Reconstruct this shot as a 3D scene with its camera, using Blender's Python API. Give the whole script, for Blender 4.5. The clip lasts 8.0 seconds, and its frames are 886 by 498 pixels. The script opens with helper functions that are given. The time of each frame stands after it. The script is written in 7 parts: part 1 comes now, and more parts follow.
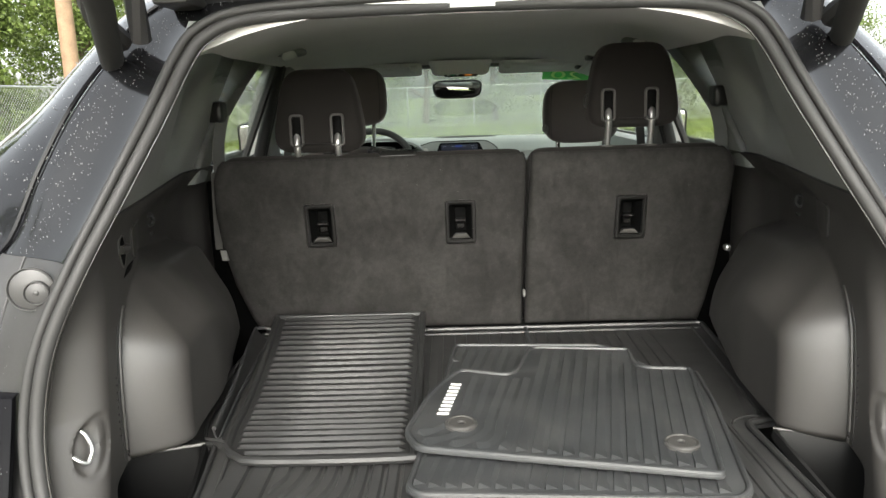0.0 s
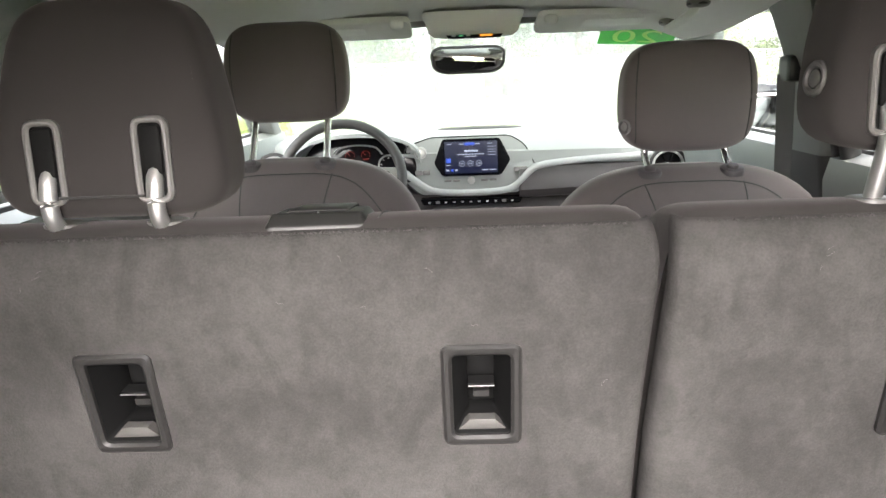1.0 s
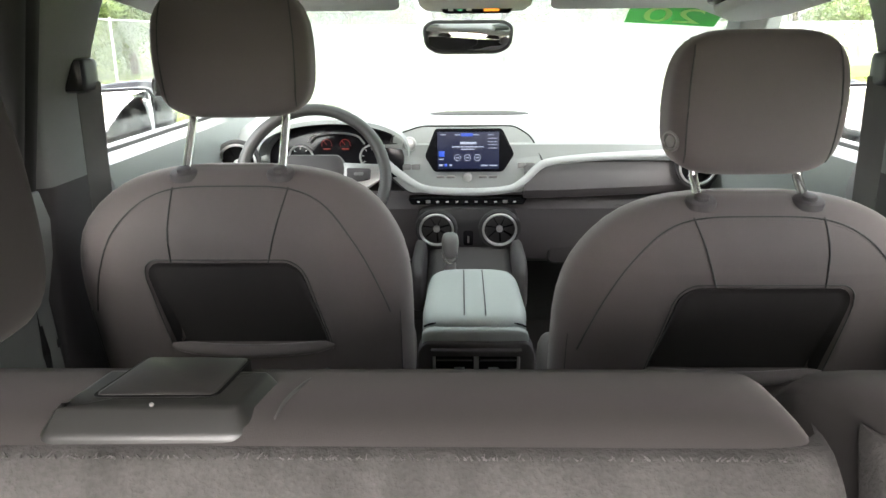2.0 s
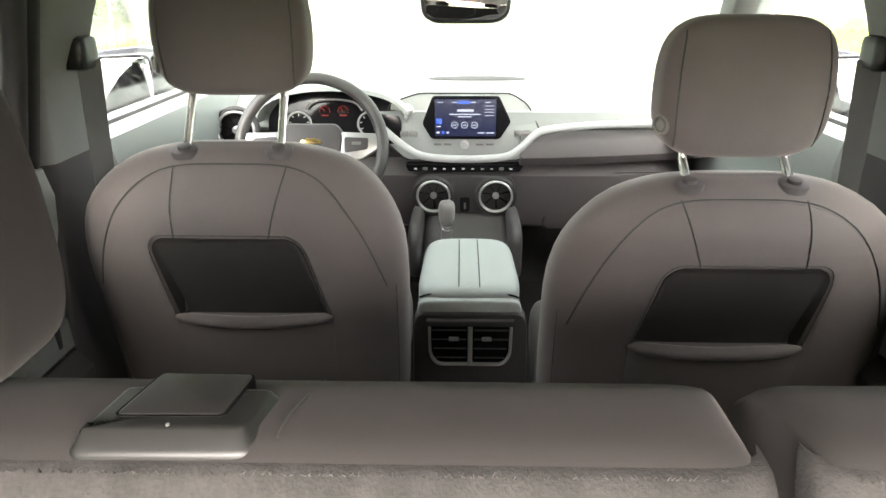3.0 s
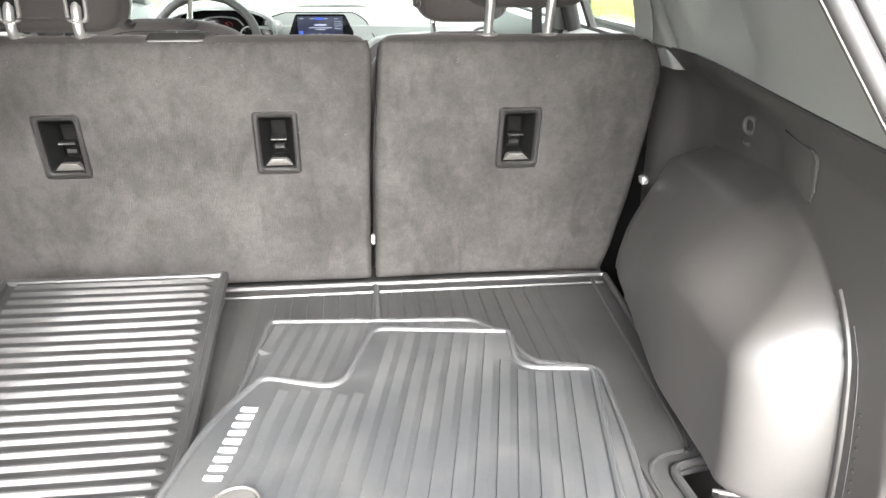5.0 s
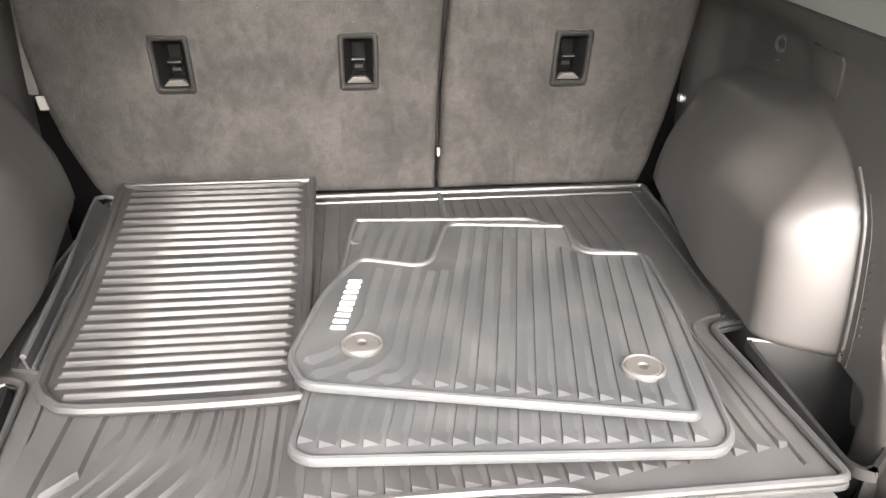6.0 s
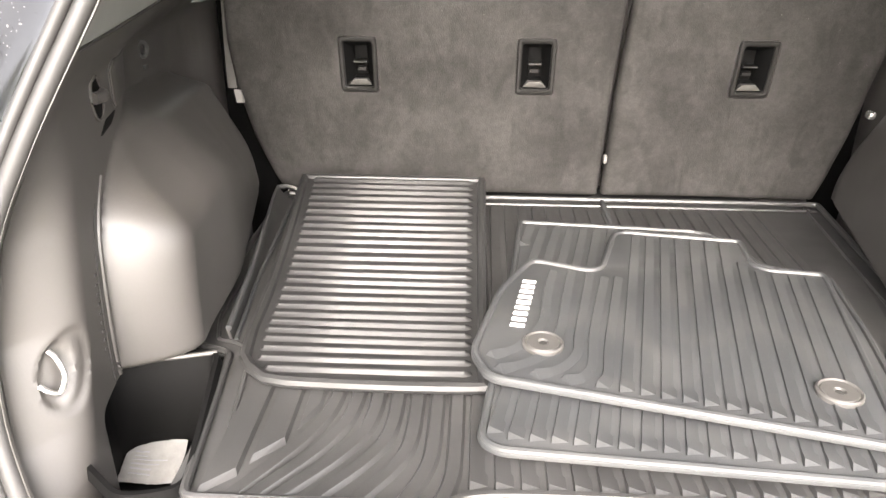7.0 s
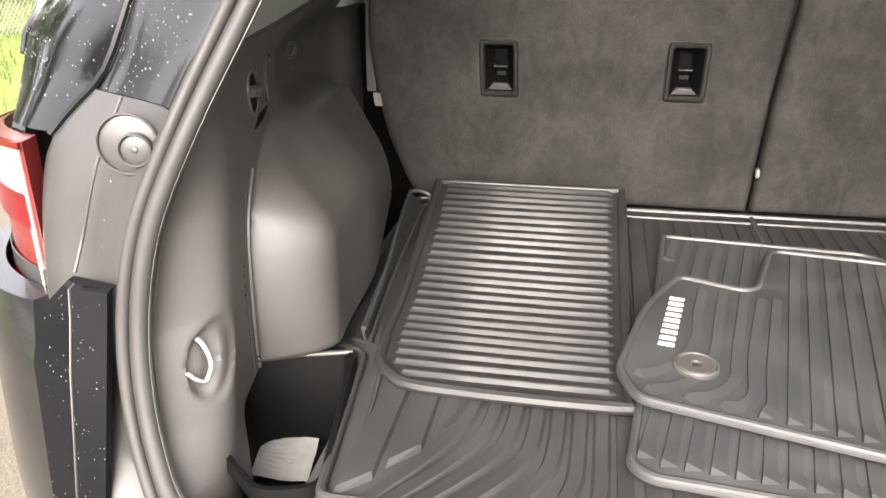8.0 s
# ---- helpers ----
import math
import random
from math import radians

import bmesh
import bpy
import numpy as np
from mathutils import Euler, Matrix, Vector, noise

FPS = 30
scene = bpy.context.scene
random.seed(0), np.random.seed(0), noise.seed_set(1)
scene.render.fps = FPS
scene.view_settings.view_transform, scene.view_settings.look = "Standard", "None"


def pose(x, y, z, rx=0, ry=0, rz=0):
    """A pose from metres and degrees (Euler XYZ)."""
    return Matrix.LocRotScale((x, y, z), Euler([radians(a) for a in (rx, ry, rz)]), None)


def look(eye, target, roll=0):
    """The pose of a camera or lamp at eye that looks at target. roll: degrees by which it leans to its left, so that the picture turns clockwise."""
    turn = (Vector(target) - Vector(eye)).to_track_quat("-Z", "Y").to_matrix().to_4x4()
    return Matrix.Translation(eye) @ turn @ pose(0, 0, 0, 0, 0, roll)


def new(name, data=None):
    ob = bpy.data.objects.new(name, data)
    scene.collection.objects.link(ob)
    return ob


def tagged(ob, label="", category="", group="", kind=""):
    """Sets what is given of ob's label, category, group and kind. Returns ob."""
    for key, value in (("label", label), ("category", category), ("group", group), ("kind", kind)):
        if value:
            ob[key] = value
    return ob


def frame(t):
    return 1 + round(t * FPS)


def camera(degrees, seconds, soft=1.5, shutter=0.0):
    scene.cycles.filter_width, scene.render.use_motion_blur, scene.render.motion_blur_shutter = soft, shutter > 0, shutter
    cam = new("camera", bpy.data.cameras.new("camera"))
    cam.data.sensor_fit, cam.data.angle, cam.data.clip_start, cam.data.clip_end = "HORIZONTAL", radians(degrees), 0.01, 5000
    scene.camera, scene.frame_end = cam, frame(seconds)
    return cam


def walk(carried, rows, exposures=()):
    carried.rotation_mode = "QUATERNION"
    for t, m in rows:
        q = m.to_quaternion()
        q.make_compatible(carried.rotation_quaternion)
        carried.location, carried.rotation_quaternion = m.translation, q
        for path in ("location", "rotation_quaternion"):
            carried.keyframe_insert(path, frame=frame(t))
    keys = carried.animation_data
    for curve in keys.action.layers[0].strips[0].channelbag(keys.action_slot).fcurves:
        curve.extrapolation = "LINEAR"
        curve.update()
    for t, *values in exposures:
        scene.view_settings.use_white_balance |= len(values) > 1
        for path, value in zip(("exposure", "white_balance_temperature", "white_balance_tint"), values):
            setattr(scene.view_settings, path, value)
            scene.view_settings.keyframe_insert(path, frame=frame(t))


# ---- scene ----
cam = camera(62.0, 8.0)
PATH = [
    (0, (0.023, -0.015, 1.367), (-0.014, 1.944, 0.962), -1.9),
    (0.5, (0.011, 0.555, 1.356), (-0.051, 2.505, 0.916), -2.1),
    (1, (0.024, 1.136, 1.364), (-0.038, 3.08, 0.898), -2.2),
    (1.5, (0.033, 1.418, 1.372), (-0.031, 3.351, 0.862), -1.5),
    (1.7, (0.029, 1.487, 1.381), (-0.029, 3.415, 0.854), -0.9),
    (2.8, (0.033, 1.519, 1.454), (-0.01, 3.407, 0.796), -0.2),
    (3, (0.037, 1.486, 1.455), (-0.008, 3.366, 0.773), -0.1),
    (3.5, (0.076, 1.306, 1.473), (0.045, 3.175, 0.761), 0.2),
    (4, (0.099, 0.964, 1.449), (0.116, 2.83, 0.729), 0.5),
    (4.3, (0.102, 0.774, 1.421), (0.188, 2.632, 0.685), 0.9),
    (4.5, (0.125, 0.686, 1.405), (0.263, 2.543, 0.674), 1.0),
    (4.7, (0.172, 0.622, 1.383), (0.366, 2.482, 0.671), 0.9),
    (5.8, (0.068, 0.353, 1.34), (0.319, 2.144, 0.487), 0.4),
    (6, (0.031, 0.345, 1.344), (0.242, 2.14, 0.488), 0.4),
    (6.5, (-0.028, 0.331, 1.347), (0.032, 2.14, 0.496), 0.3),
    (7, (-0.074, 0.326, 1.345), (-0.162, 2.137, 0.502), 0.3),
    (7.5, (-0.108, 0.333, 1.331), (-0.349, 2.138, 0.505), 0.1),
    (8, (-0.125, 0.353, 1.315), (-0.505, 2.145, 0.512), -0.8),
]
EXPOSURES = [(0.0, 2.25, 6700, 6), (0.5, 3.7, 6700, 12), (1.0, 4.0, 6600, 15), (1.5, 4.0, 6400, 14), (2.8, 4.6, 6900, 14), (3.0, 4.65, 6900, 14), (3.5, 4.5, 6600, 14), (4.0, 4.45, 6550, 14), (4.5, 4.5, 6350, 10), (6.0, 3.95, 6900, 14), (7.0, 3.75, 7000, 14), (7.5, 3.35, 7000, 14), (8.0, 3.1, 7000, 14)]
walk(cam, [(t, look(eye, target, roll)) for t, eye, target, roll in PATH], exposures=EXPOSURES)

# ---- world and light ----
world = bpy.data.worlds.new("overcast_sky")
scene.world = world
world.use_nodes = True
wn = world.node_tree.nodes
wl = world.node_tree.links
sky = wn.new("ShaderNodeTexSky")
sky.sky_type = "NISHITA"
sky.sun_disc = False
sky.sun_elevation = radians(38)
sky.sun_rotation = radians(180)
sky.air_density, sky.dust_density, sky.ozone_density = 1.0, 4.0, 1.0
grey = wn.new("ShaderNodeHueSaturation")
grey.inputs["Saturation"].default_value = 0.25
wl.new(sky.outputs[0], grey.inputs["Color"])
wl.new(grey.outputs[0], wn["Background"].inputs["Color"])
wn["Background"].inputs["Strength"].default_value = 0.15
sun_data = bpy.data.lights.new("sun", "SUN")
sun_data.energy, sun_data.angle, sun_data.color = 0.36, radians(60), (1.0, 0.985, 0.965)
sun = new("sun", sun_data)
sun.matrix_world = look((0.0, -11.5, 10), (0, 1.5, 0.8))

# ---- materials ----
def material(name, base, rough=0.6, metal=0.0, vary=0.25, coarse=6.0, fine=180.0, bump=0.15, depth=0.002, spec=0.5, tint=None, coat=0.0, island=0.0):
    """A worn surface: two scales of colour variation, a fine relief, uneven gloss."""
    mat = bpy.data.materials.new(name)
    mat.use_nodes = True
    nodes, links = mat.node_tree.nodes, mat.node_tree.links
    bsdf = nodes["Principled BSDF"]
    coord = nodes.new("ShaderNodeTexCoord")
    n1 = nodes.new("ShaderNodeTexNoise")
    n1.inputs["Scale"].default_value, n1.inputs["Detail"].default_value = coarse, 6.0
    n2 = nodes.new("ShaderNodeTexNoise")
    n2.inputs["Scale"].default_value, n2.inputs["Detail"].default_value = fine, 3.0
    for n in (n1, n2):
        links.new(coord.outputs["Object"], n.inputs["Vector"])
    add = nodes.new("ShaderNodeMath")
    add.operation = "MULTIPLY_ADD"
    add.inputs[1].default_value = 0.65
    links.new(n1.outputs["Fac"], add.inputs[0])
    half = nodes.new("ShaderNodeMath")
    half.operation = "MULTIPLY"
    half.inputs[1].default_value = 0.35
    links.new(n2.outputs["Fac"], half.inputs[0])
    links.new(half.outputs[0], add.inputs[2])
    ramp = nodes.new("ShaderNodeValToRGB")
    ramp.color_ramp.elements[0].position, ramp.color_ramp.elements[1].position = 0.3, 0.7
    other = tint or base
    ramp.color_ramp.elements[0].color = (*[c * (1 - vary) for c in base], 1)
    ramp.color_ramp.elements[1].color = (*[c * (1 + vary) for c in other], 1)
    links.new(add.outputs[0], ramp.inputs[0])
    links.new(ramp.outputs[0], bsdf.inputs["Base Color"])
    gloss = nodes.new("ShaderNodeMapRange")
    gloss.inputs["To Min"].default_value, gloss.inputs["To Max"].default_value = max(0.29 if rough > 0.3 else 0.02, rough - 0.06), min(1 if rough > 0.3 else 0.26, rough + 0.06)
    gloss.inputs["From Min"].default_value, gloss.inputs["From Max"].default_value = 0.35, 0.65
    links.new(n1.outputs["Fac"], gloss.inputs["Value"])
    links.new(gloss.outputs[0], bsdf.inputs["Roughness"])
    bsdf.inputs["Metallic"].default_value = metal
    bsdf.inputs["Specular IOR Level"].default_value = spec
    bsdf.inputs["Coat Weight"].default_value = coat
    bsdf.inputs["Coat Roughness"].default_value = 0.05
    if bump:
        relief = nodes.new("ShaderNodeBump")
        relief.inputs["Strength"].default_value, relief.inputs["Distance"].default_value = bump, depth
        links.new(n2.outputs["Fac"], relief.inputs["Height"])
        links.new(relief.outputs[0], bsdf.inputs["Normal"])
    return mat


def clear_glass(name, colour, haze=0.0, streak=0.0, gloss=0.06):
    """Thin glass: see-through, with a mirror sheen at grazing angles; haze is a wet film."""
    mat = bpy.data.materials.new(name)
    mat.use_nodes = True
    nodes, links = mat.node_tree.nodes, mat.node_tree.links
    nodes.remove(nodes["Principled BSDF"])
    out = nodes["Material Output"]
    see = nodes.new("ShaderNodeBsdfTransparent")
    see.inputs["Color"].default_value = (*colour, 1)
    shine = nodes.new("ShaderNodeBsdfGlossy")
    shine.inputs["Roughness"].default_value = gloss
    edge = nodes.new("ShaderNodeLayerWeight")
    edge.inputs["Blend"].default_value = 0.5
    power = nodes.new("ShaderNodeMath")
    power.operation = "POWER"
    power.inputs[1].default_value = 5.0
    links.new(edge.outputs["Facing"], power.inputs[0])
    fres = nodes.new("ShaderNodeMath")
    fres.operation = "MULTIPLY_ADD"
    fres.inputs[1].default_value, fres.inputs[2].default_value = 0.9, 0.03
    links.new(power.outputs[0], fres.inputs[0])
    mix = nodes.new("ShaderNodeMixShader")
    links.new(fres.outputs[0], mix.inputs[0])
    links.new(see.outputs[0], mix.inputs[1])
    links.new(shine.outputs[0], mix.inputs[2])
    last = mix
    if haze:
        coord = nodes.new("ShaderNodeTexCoord")
        flow = nodes.new("ShaderNodeMapping")
        flow.inputs["Scale"].default_value = (9, 1.2, 1.2)
        links.new(coord.outputs["Object"], flow.inputs["Vector"])
        n1 = nodes.new("ShaderNodeTexNoise")
        n1.inputs["Scale"].default_value, n1.inputs["Detail"].default_value, n1.inputs["Distortion"].default_value = 1.0, 3.0, 0.3
        links.new(flow.outputs[0], n1.inputs["Vector"])
        drops = nodes.new("ShaderNodeTexVoronoi")
        drops.inputs["Scale"].default_value = 90
        links.new(coord.outputs["Object"], drops.inputs["Vector"])
        spot = nodes.new("ShaderNodeMapRange")
        spot.inputs["From Min"].default_value, spot.inputs["From Max"].default_value = 0.35, 0.15
        spot.inputs["To Min"].default_value, spot.inputs["To Max"].default_value = 0.0, 0.10
        links.new(drops.outputs["Distance"], spot.inputs["Value"])
        amount = nodes.new("ShaderNodeMapRange")
        amount.inputs["From Min"].default_value, amount.inputs["From Max"].default_value = 0.25, 0.8
        amount.inputs["To Min"].default_value, amount.inputs["To Max"].default_value = haze, haze + streak
        links.new(n1.outputs["Fac"], amount.inputs["Value"])
        both = nodes.new("ShaderNodeMath")
        both.operation = "ADD"
        links.new(amount.outputs[0], both.inputs[0])
        links.new(spot.outputs[0], both.inputs[1])
        film = nodes.new("ShaderNodeBsdfTranslucent")
        film.inputs["Color"].default_value = (0.20, 0.216, 0.206, 1)
        last = nodes.new("ShaderNodeMixShader")
        links.new(both.outputs[0], last.inputs[0])
        links.new(mix.outputs[0], last.inputs[1])
        links.new(film.outputs[0], last.inputs[2])
    links.new(last.outputs[0], out.inputs["Surface"])
    return mat


def glow(name, colour, strength):
    mat = bpy.data.materials.new(name)
    mat.use_nodes = True
    bsdf = mat.node_tree.nodes["Principled BSDF"]
    bsdf.inputs["Base Color"].default_value = (*[c * 0.05 for c in colour], 1)
    bsdf.inputs["Emission Color"].default_value = (*colour, 1)
    bsdf.inputs["Emission Strength"].default_value = strength
    return mat


def brushed_carpet():
    """Short-pile carpet: patches where the pile lies differently, smudges and brush marks."""
    mat = material("grey_carpet_backing", (0.030, 0.0285, 0.0272), 0.95, vary=0.28, coarse=9, fine=420, bump=0.4, depth=0.002, spec=0.12, tint=(0.035, 0.0332, 0.032))
    nodes, links = mat.node_tree.nodes, mat.node_tree.links
    bsdf, coord = nodes["Principled BSDF"], nodes["Texture Coordinate"]
    base = bsdf.inputs["Base Color"].links[0].from_socket
    turn = nodes.new("ShaderNodeMapping")
    turn.inputs["Rotation"].default_value = (0, 0.5, 0)
    turn.inputs["Scale"].default_value = (16, 6, 7)
    links.new(coord.outputs["Object"], turn.inputs["Vector"])
    brush = nodes.new("ShaderNodeTexNoise")
    brush.inputs["Scale"].default_value, brush.inputs["Detail"].default_value, brush.inputs["Distortion"].default_value = 1.0, 4.0, 2.0
    links.new(turn.outputs[0], brush.inputs["Vector"])
    patch = nodes.new("ShaderNodeTexNoise")
    patch.inputs["Scale"].default_value, patch.inputs["Detail"].default_value, patch.inputs["Distortion"].default_value = 4.5, 5.0, 1.6
    links.new(coord.outputs["Object"], patch.inputs["Vector"])
    total = nodes.new("ShaderNodeMath")
    total.operation = "MULTIPLY"
    links.new(brush.outputs["Fac"], total.inputs[0])
    links.new(patch.outputs["Fac"], total.inputs[1])
    dark = nodes.new("ShaderNodeMapRange")
    dark.inputs["From Min"].default_value, dark.inputs["From Max"].default_value = 0.15, 0.27
    dark.inputs["To Min"].default_value, dark.inputs["To Max"].default_value = 0.80, 1.05
    links.new(total.outputs[0], dark.inputs["Value"])
    mul = nodes.new("ShaderNodeVectorMath")
    mul.operation = "SCALE"
    links.new(base, mul.inputs[0])
    # matted pile: small darker tufts
    tuft = nodes.new("ShaderNodeTexNoise")
    tuft.inputs["Scale"].default_value, tuft.inputs["Detail"].default_value, tuft.inputs["Roughness"].default_value = 55.0, 6.0, 0.7
    links.new(coord.outputs["Object"], tuft.inputs["Vector"])
    pile = nodes.new("ShaderNodeMapRange")
    pile.inputs["From Min"].default_value, pile.inputs["From Max"].default_value = 0.32, 0.66
    pile.inputs["To Min"].default_value, pile.inputs["To Max"].default_value = 0.80, 1.06
    links.new(tuft.outputs["Fac"], pile.inputs["Value"])
    both = nodes.new("ShaderNodeMath")
    both.operation = "MULTIPLY"
    links.new(dark.outputs[0], both.inputs[0])
    links.new(pile.outputs[0], both.inputs[1])
    links.new(both.outputs[0], mul.inputs["Scale"])
    links.new(mul.outputs[0], bsdf.inputs["Base Color"])
    return mat


def dusty(mat, amount=0.10, scale=520.0):
    """Scatters pale specks of dust and lint and a faint smudged film over a material."""
    nodes, links = mat.node_tree.nodes, mat.node_tree.links
    bsdf, coord = nodes["Principled BSDF"], nodes["Texture Coordinate"]
    base = bsdf.inputs["Base Color"].links[0].from_socket
    speck = nodes.new("ShaderNodeTexNoise")
    speck.inputs["Scale"].default_value, speck.inputs["Detail"].default_value = scale, 1.0
    film = nodes.new("ShaderNodeTexNoise")
    film.inputs["Scale"].default_value, film.inputs["Detail"].default_value, film.inputs["Distortion"].default_value = 7.0, 5.0, 0.8
    for n in (speck, film):
        links.new(coord.outputs["Object"], n.inputs["Vector"])
    cut = nodes.new("ShaderNodeMapRange")
    cut.inputs["From Min"].default_value, cut.inputs["From Max"].default_value = 0.70, 0.78
    cut.inputs["To Max"].default_value = 0.8
    links.new(speck.outputs["Fac"], cut.inputs["Value"])
    haze = nodes.new("ShaderNodeMapRange")
    haze.inputs["From Min"].default_value, haze.inputs["From Max"].default_value = 0.45, 0.75
    haze.inputs["To Max"].default_value = 0.22
    links.new(film.outputs["Fac"], haze.inputs["Value"])
    total = nodes.new("ShaderNodeMath")
    total.operation = "MAXIMUM"
    links.new(cut.outputs[0], total.inputs[0])
    links.new(haze.outputs[0], total.inputs[1])
    mix = nodes.new("ShaderNodeMix")
    mix.data_type = "RGBA"
    links.new(total.outputs[0], mix.inputs["Factor"])
    links.new(base, mix.inputs["A"])
    mix.inputs["B"].default_value = (amount, amount * 0.97, amount * 0.92, 1)
    links.new(mix.outputs["Result"], bsdf.inputs["Base Color"])
    return mat


CARPET = brushed_carpet()
FUZZ = material("frayed_carpet_edge", (0.05, 0.048, 0.046), 0.95, vary=0.35, coarse=60, fine=500, bump=0.8, depth=0.003, spec=0.1)
# Light put into colour: one charcoal cloth, paler in front, darker on rear tops.
FABRIC = material("charcoal_cloth_lit", (0.098, 0.086, 0.083), 0.85, vary=0.16, coarse=4, fine=1200, bump=0.12, depth=0.001, spec=0.2)
CLOTH_REAR = material("charcoal_cloth_shaded", (0.0225, 0.0203, 0.0195), 0.9, vary=0.16, coarse=4, fine=1400, bump=0.10, depth=0.001, spec=0.10)
# on the seat backs this dark tone also holds the sunk field's shade
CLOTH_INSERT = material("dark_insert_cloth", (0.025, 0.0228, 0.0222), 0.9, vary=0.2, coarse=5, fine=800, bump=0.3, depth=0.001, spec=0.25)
for cloth, fuzz in ((FABRIC, 0.28), (CLOTH_REAR, 0.08)):
    nap = cloth.node_tree.nodes["Principled BSDF"].inputs
    nap["Sheen Weight"].default_value, nap["Sheen Roughness"].default_value = fuzz, 0.45
    nap["Sheen Tint"].default_value = (0.95, 0.88, 0.86, 1)
BELT = material("grey_belt_webbing", (0.125, 0.128, 0.124), 0.7, vary=0.12, coarse=9, fine=900, bump=0.25, depth=0.0006, spec=0.3)
LINT = material("pale_lint", (0.13, 0.125, 0.12), 0.9, vary=0.2, coarse=60, fine=900, bump=0.0, spec=0.1)
THREAD = material("grey_thread", (0.085, 0.078, 0.076), 0.8, vary=0.2, coarse=80, fine=900, bump=0.3)
TRIM = material("black_grained_plastic", (0.037, 0.0344, 0.0323), 0.50, vary=0.10, coarse=3, fine=300, bump=0.05, depth=0.0008, spec=0.80)
TRIM_MATT = material("matt_black_trim", (0.028, 0.028, 0.028), 0.75, vary=0.15, coarse=4, fine=500, bump=0.15, depth=0.001, spec=0.3)
PILLAR = material("grey_pillar_plastic", (0.225, 0.230, 0.222), 0.6, vary=0.12, coarse=3, fine=500, bump=0.12, depth=0.001, spec=0.35)
PILLAR_DARK = material("dark_grey_pillar_plastic", (0.195, 0.200, 0.192), 0.45, vary=0.12, coarse=3, fine=400, bump=0.08, depth=0.001, spec=0.45)
RUBBER = material("black_rubber", (0.0235, 0.0234, 0.0234), 0.38, vary=0.18, coarse=9, fine=420, bump=0.10, depth=0.0008, spec=0.52, tint=(0.0285, 0.0284, 0.0282))
RUBBER_MAT = material("grey_black_rubber", (0.033, 0.0345, 0.0355), 0.41, vary=0.16, coarse=10, fine=420, bump=0.06, depth=0.0008, spec=0.42)
# near-black for pockets, slots and gaps, their shade put into the colour
BLACK = material("recess_black_plastic", (0.004, 0.004, 0.004), 0.7, vary=0.2, coarse=12, fine=300, bump=0.0, spec=0.08)
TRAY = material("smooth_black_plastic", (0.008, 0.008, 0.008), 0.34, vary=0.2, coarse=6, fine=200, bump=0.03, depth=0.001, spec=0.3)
# same tray plastic with the shade inside the left tray put into its colour
TRAY_SHADED = material("shaded_black_tray_plastic", (0.004, 0.004, 0.004), 0.40, vary=0.2, coarse=6, fine=200, bump=0.03, depth=0.001, spec=0.06)
LEVER = material("glossy_black_plastic_lever", (0.009, 0.009, 0.0083), 0.42, vary=0.12, coarse=9, fine=300, bump=0.02, depth=0.0006, spec=0.42)
BEZEL = material("black_satin_plastic", (0.014, 0.0135, 0.013), 0.36, vary=0.15, coarse=9, fine=300, bump=0.03, depth=0.0008, spec=0.4)
STRIP = material("smooth_black_strip", (0.006, 0.006, 0.007), 0.15, vary=0.1, coarse=4, fine=60, bump=0.0, spec=0.06)
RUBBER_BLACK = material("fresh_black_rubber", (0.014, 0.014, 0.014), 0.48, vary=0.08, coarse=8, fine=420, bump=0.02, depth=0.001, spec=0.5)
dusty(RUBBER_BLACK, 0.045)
dusty(RUBBER, 0.055)
dusty(RUBBER_MAT, 0.115)
SEAL = material("rubber_seal", (0.022, 0.0215, 0.021), 0.62, vary=0.2, coarse=12, fine=300, bump=0.1, depth=0.001)
LINER = material("pale_grey_headliner", (0.76, 0.755, 0.74), 0.95, vary=0.06, coarse=3, fine=600, bump=0.25, depth=0.001, spec=0.1)
DASH = material("grey_soft_plastic", (0.29, 0.308, 0.298), 0.5, vary=0.1, coarse=3, fine=600, bump=0.12, depth=0.001, spec=0.45)
DASH_DARK = material("charcoal_plastic", (0.030, 0.029, 0.030), 0.5, vary=0.1, coarse=4, fine=600, bump=0.1, depth=0.001, spec=0.35)
DASH_LOW = material("dark_lower_plastic", (0.062, 0.056, 0.057), 0.6, vary=0.1, coarse=3, fine=600, bump=0.12, depth=0.001, spec=0.4)
VINYL = material("stitched_grey_vinyl", (0.34, 0.366, 0.352), 0.5, vary=0.08, coarse=5, fine=500, bump=0.12, depth=0.001, spec=0.45)
GLOSS = material("gloss_black_plastic", (0.006, 0.006, 0.007), 0.12, vary=0.1, coarse=4, fine=60, bump=0.0, spec=0.15)
CHROME = material("chrome", (0.80, 0.80, 0.79), 0.22, metal=0.9, vary=0.05, coarse=9, fine=90, bump=0.0)
SATIN = material("satin_silver", (0.50, 0.50, 0.49), 0.34, metal=0.9, vary=0.06, coarse=9, fine=300, bump=0.05, depth=0.0005)
SILVER_TRIM = material("pale_silver_plastic", (0.36, 0.37, 0.365), 0.42, vary=0.06, coarse=9, fine=300, bump=0.03, depth=0.0005)
GROMMET = material("dull_grey_plastic", (0.052, 0.050, 0.047), 0.42, vary=0.15, coarse=40, fine=400, bump=0.08, depth=0.0006)
GUIDE = material("grey_guide_plastic", (0.085, 0.082, 0.078), 0.45, vary=0.1, coarse=8, fine=400, bump=0.05, depth=0.0006)
GREY_TRIM = material("mid_grey_plastic", (0.16, 0.155, 0.15), 0.5, vary=0.1, coarse=8, fine=400, bump=0.08, depth=0.0006)
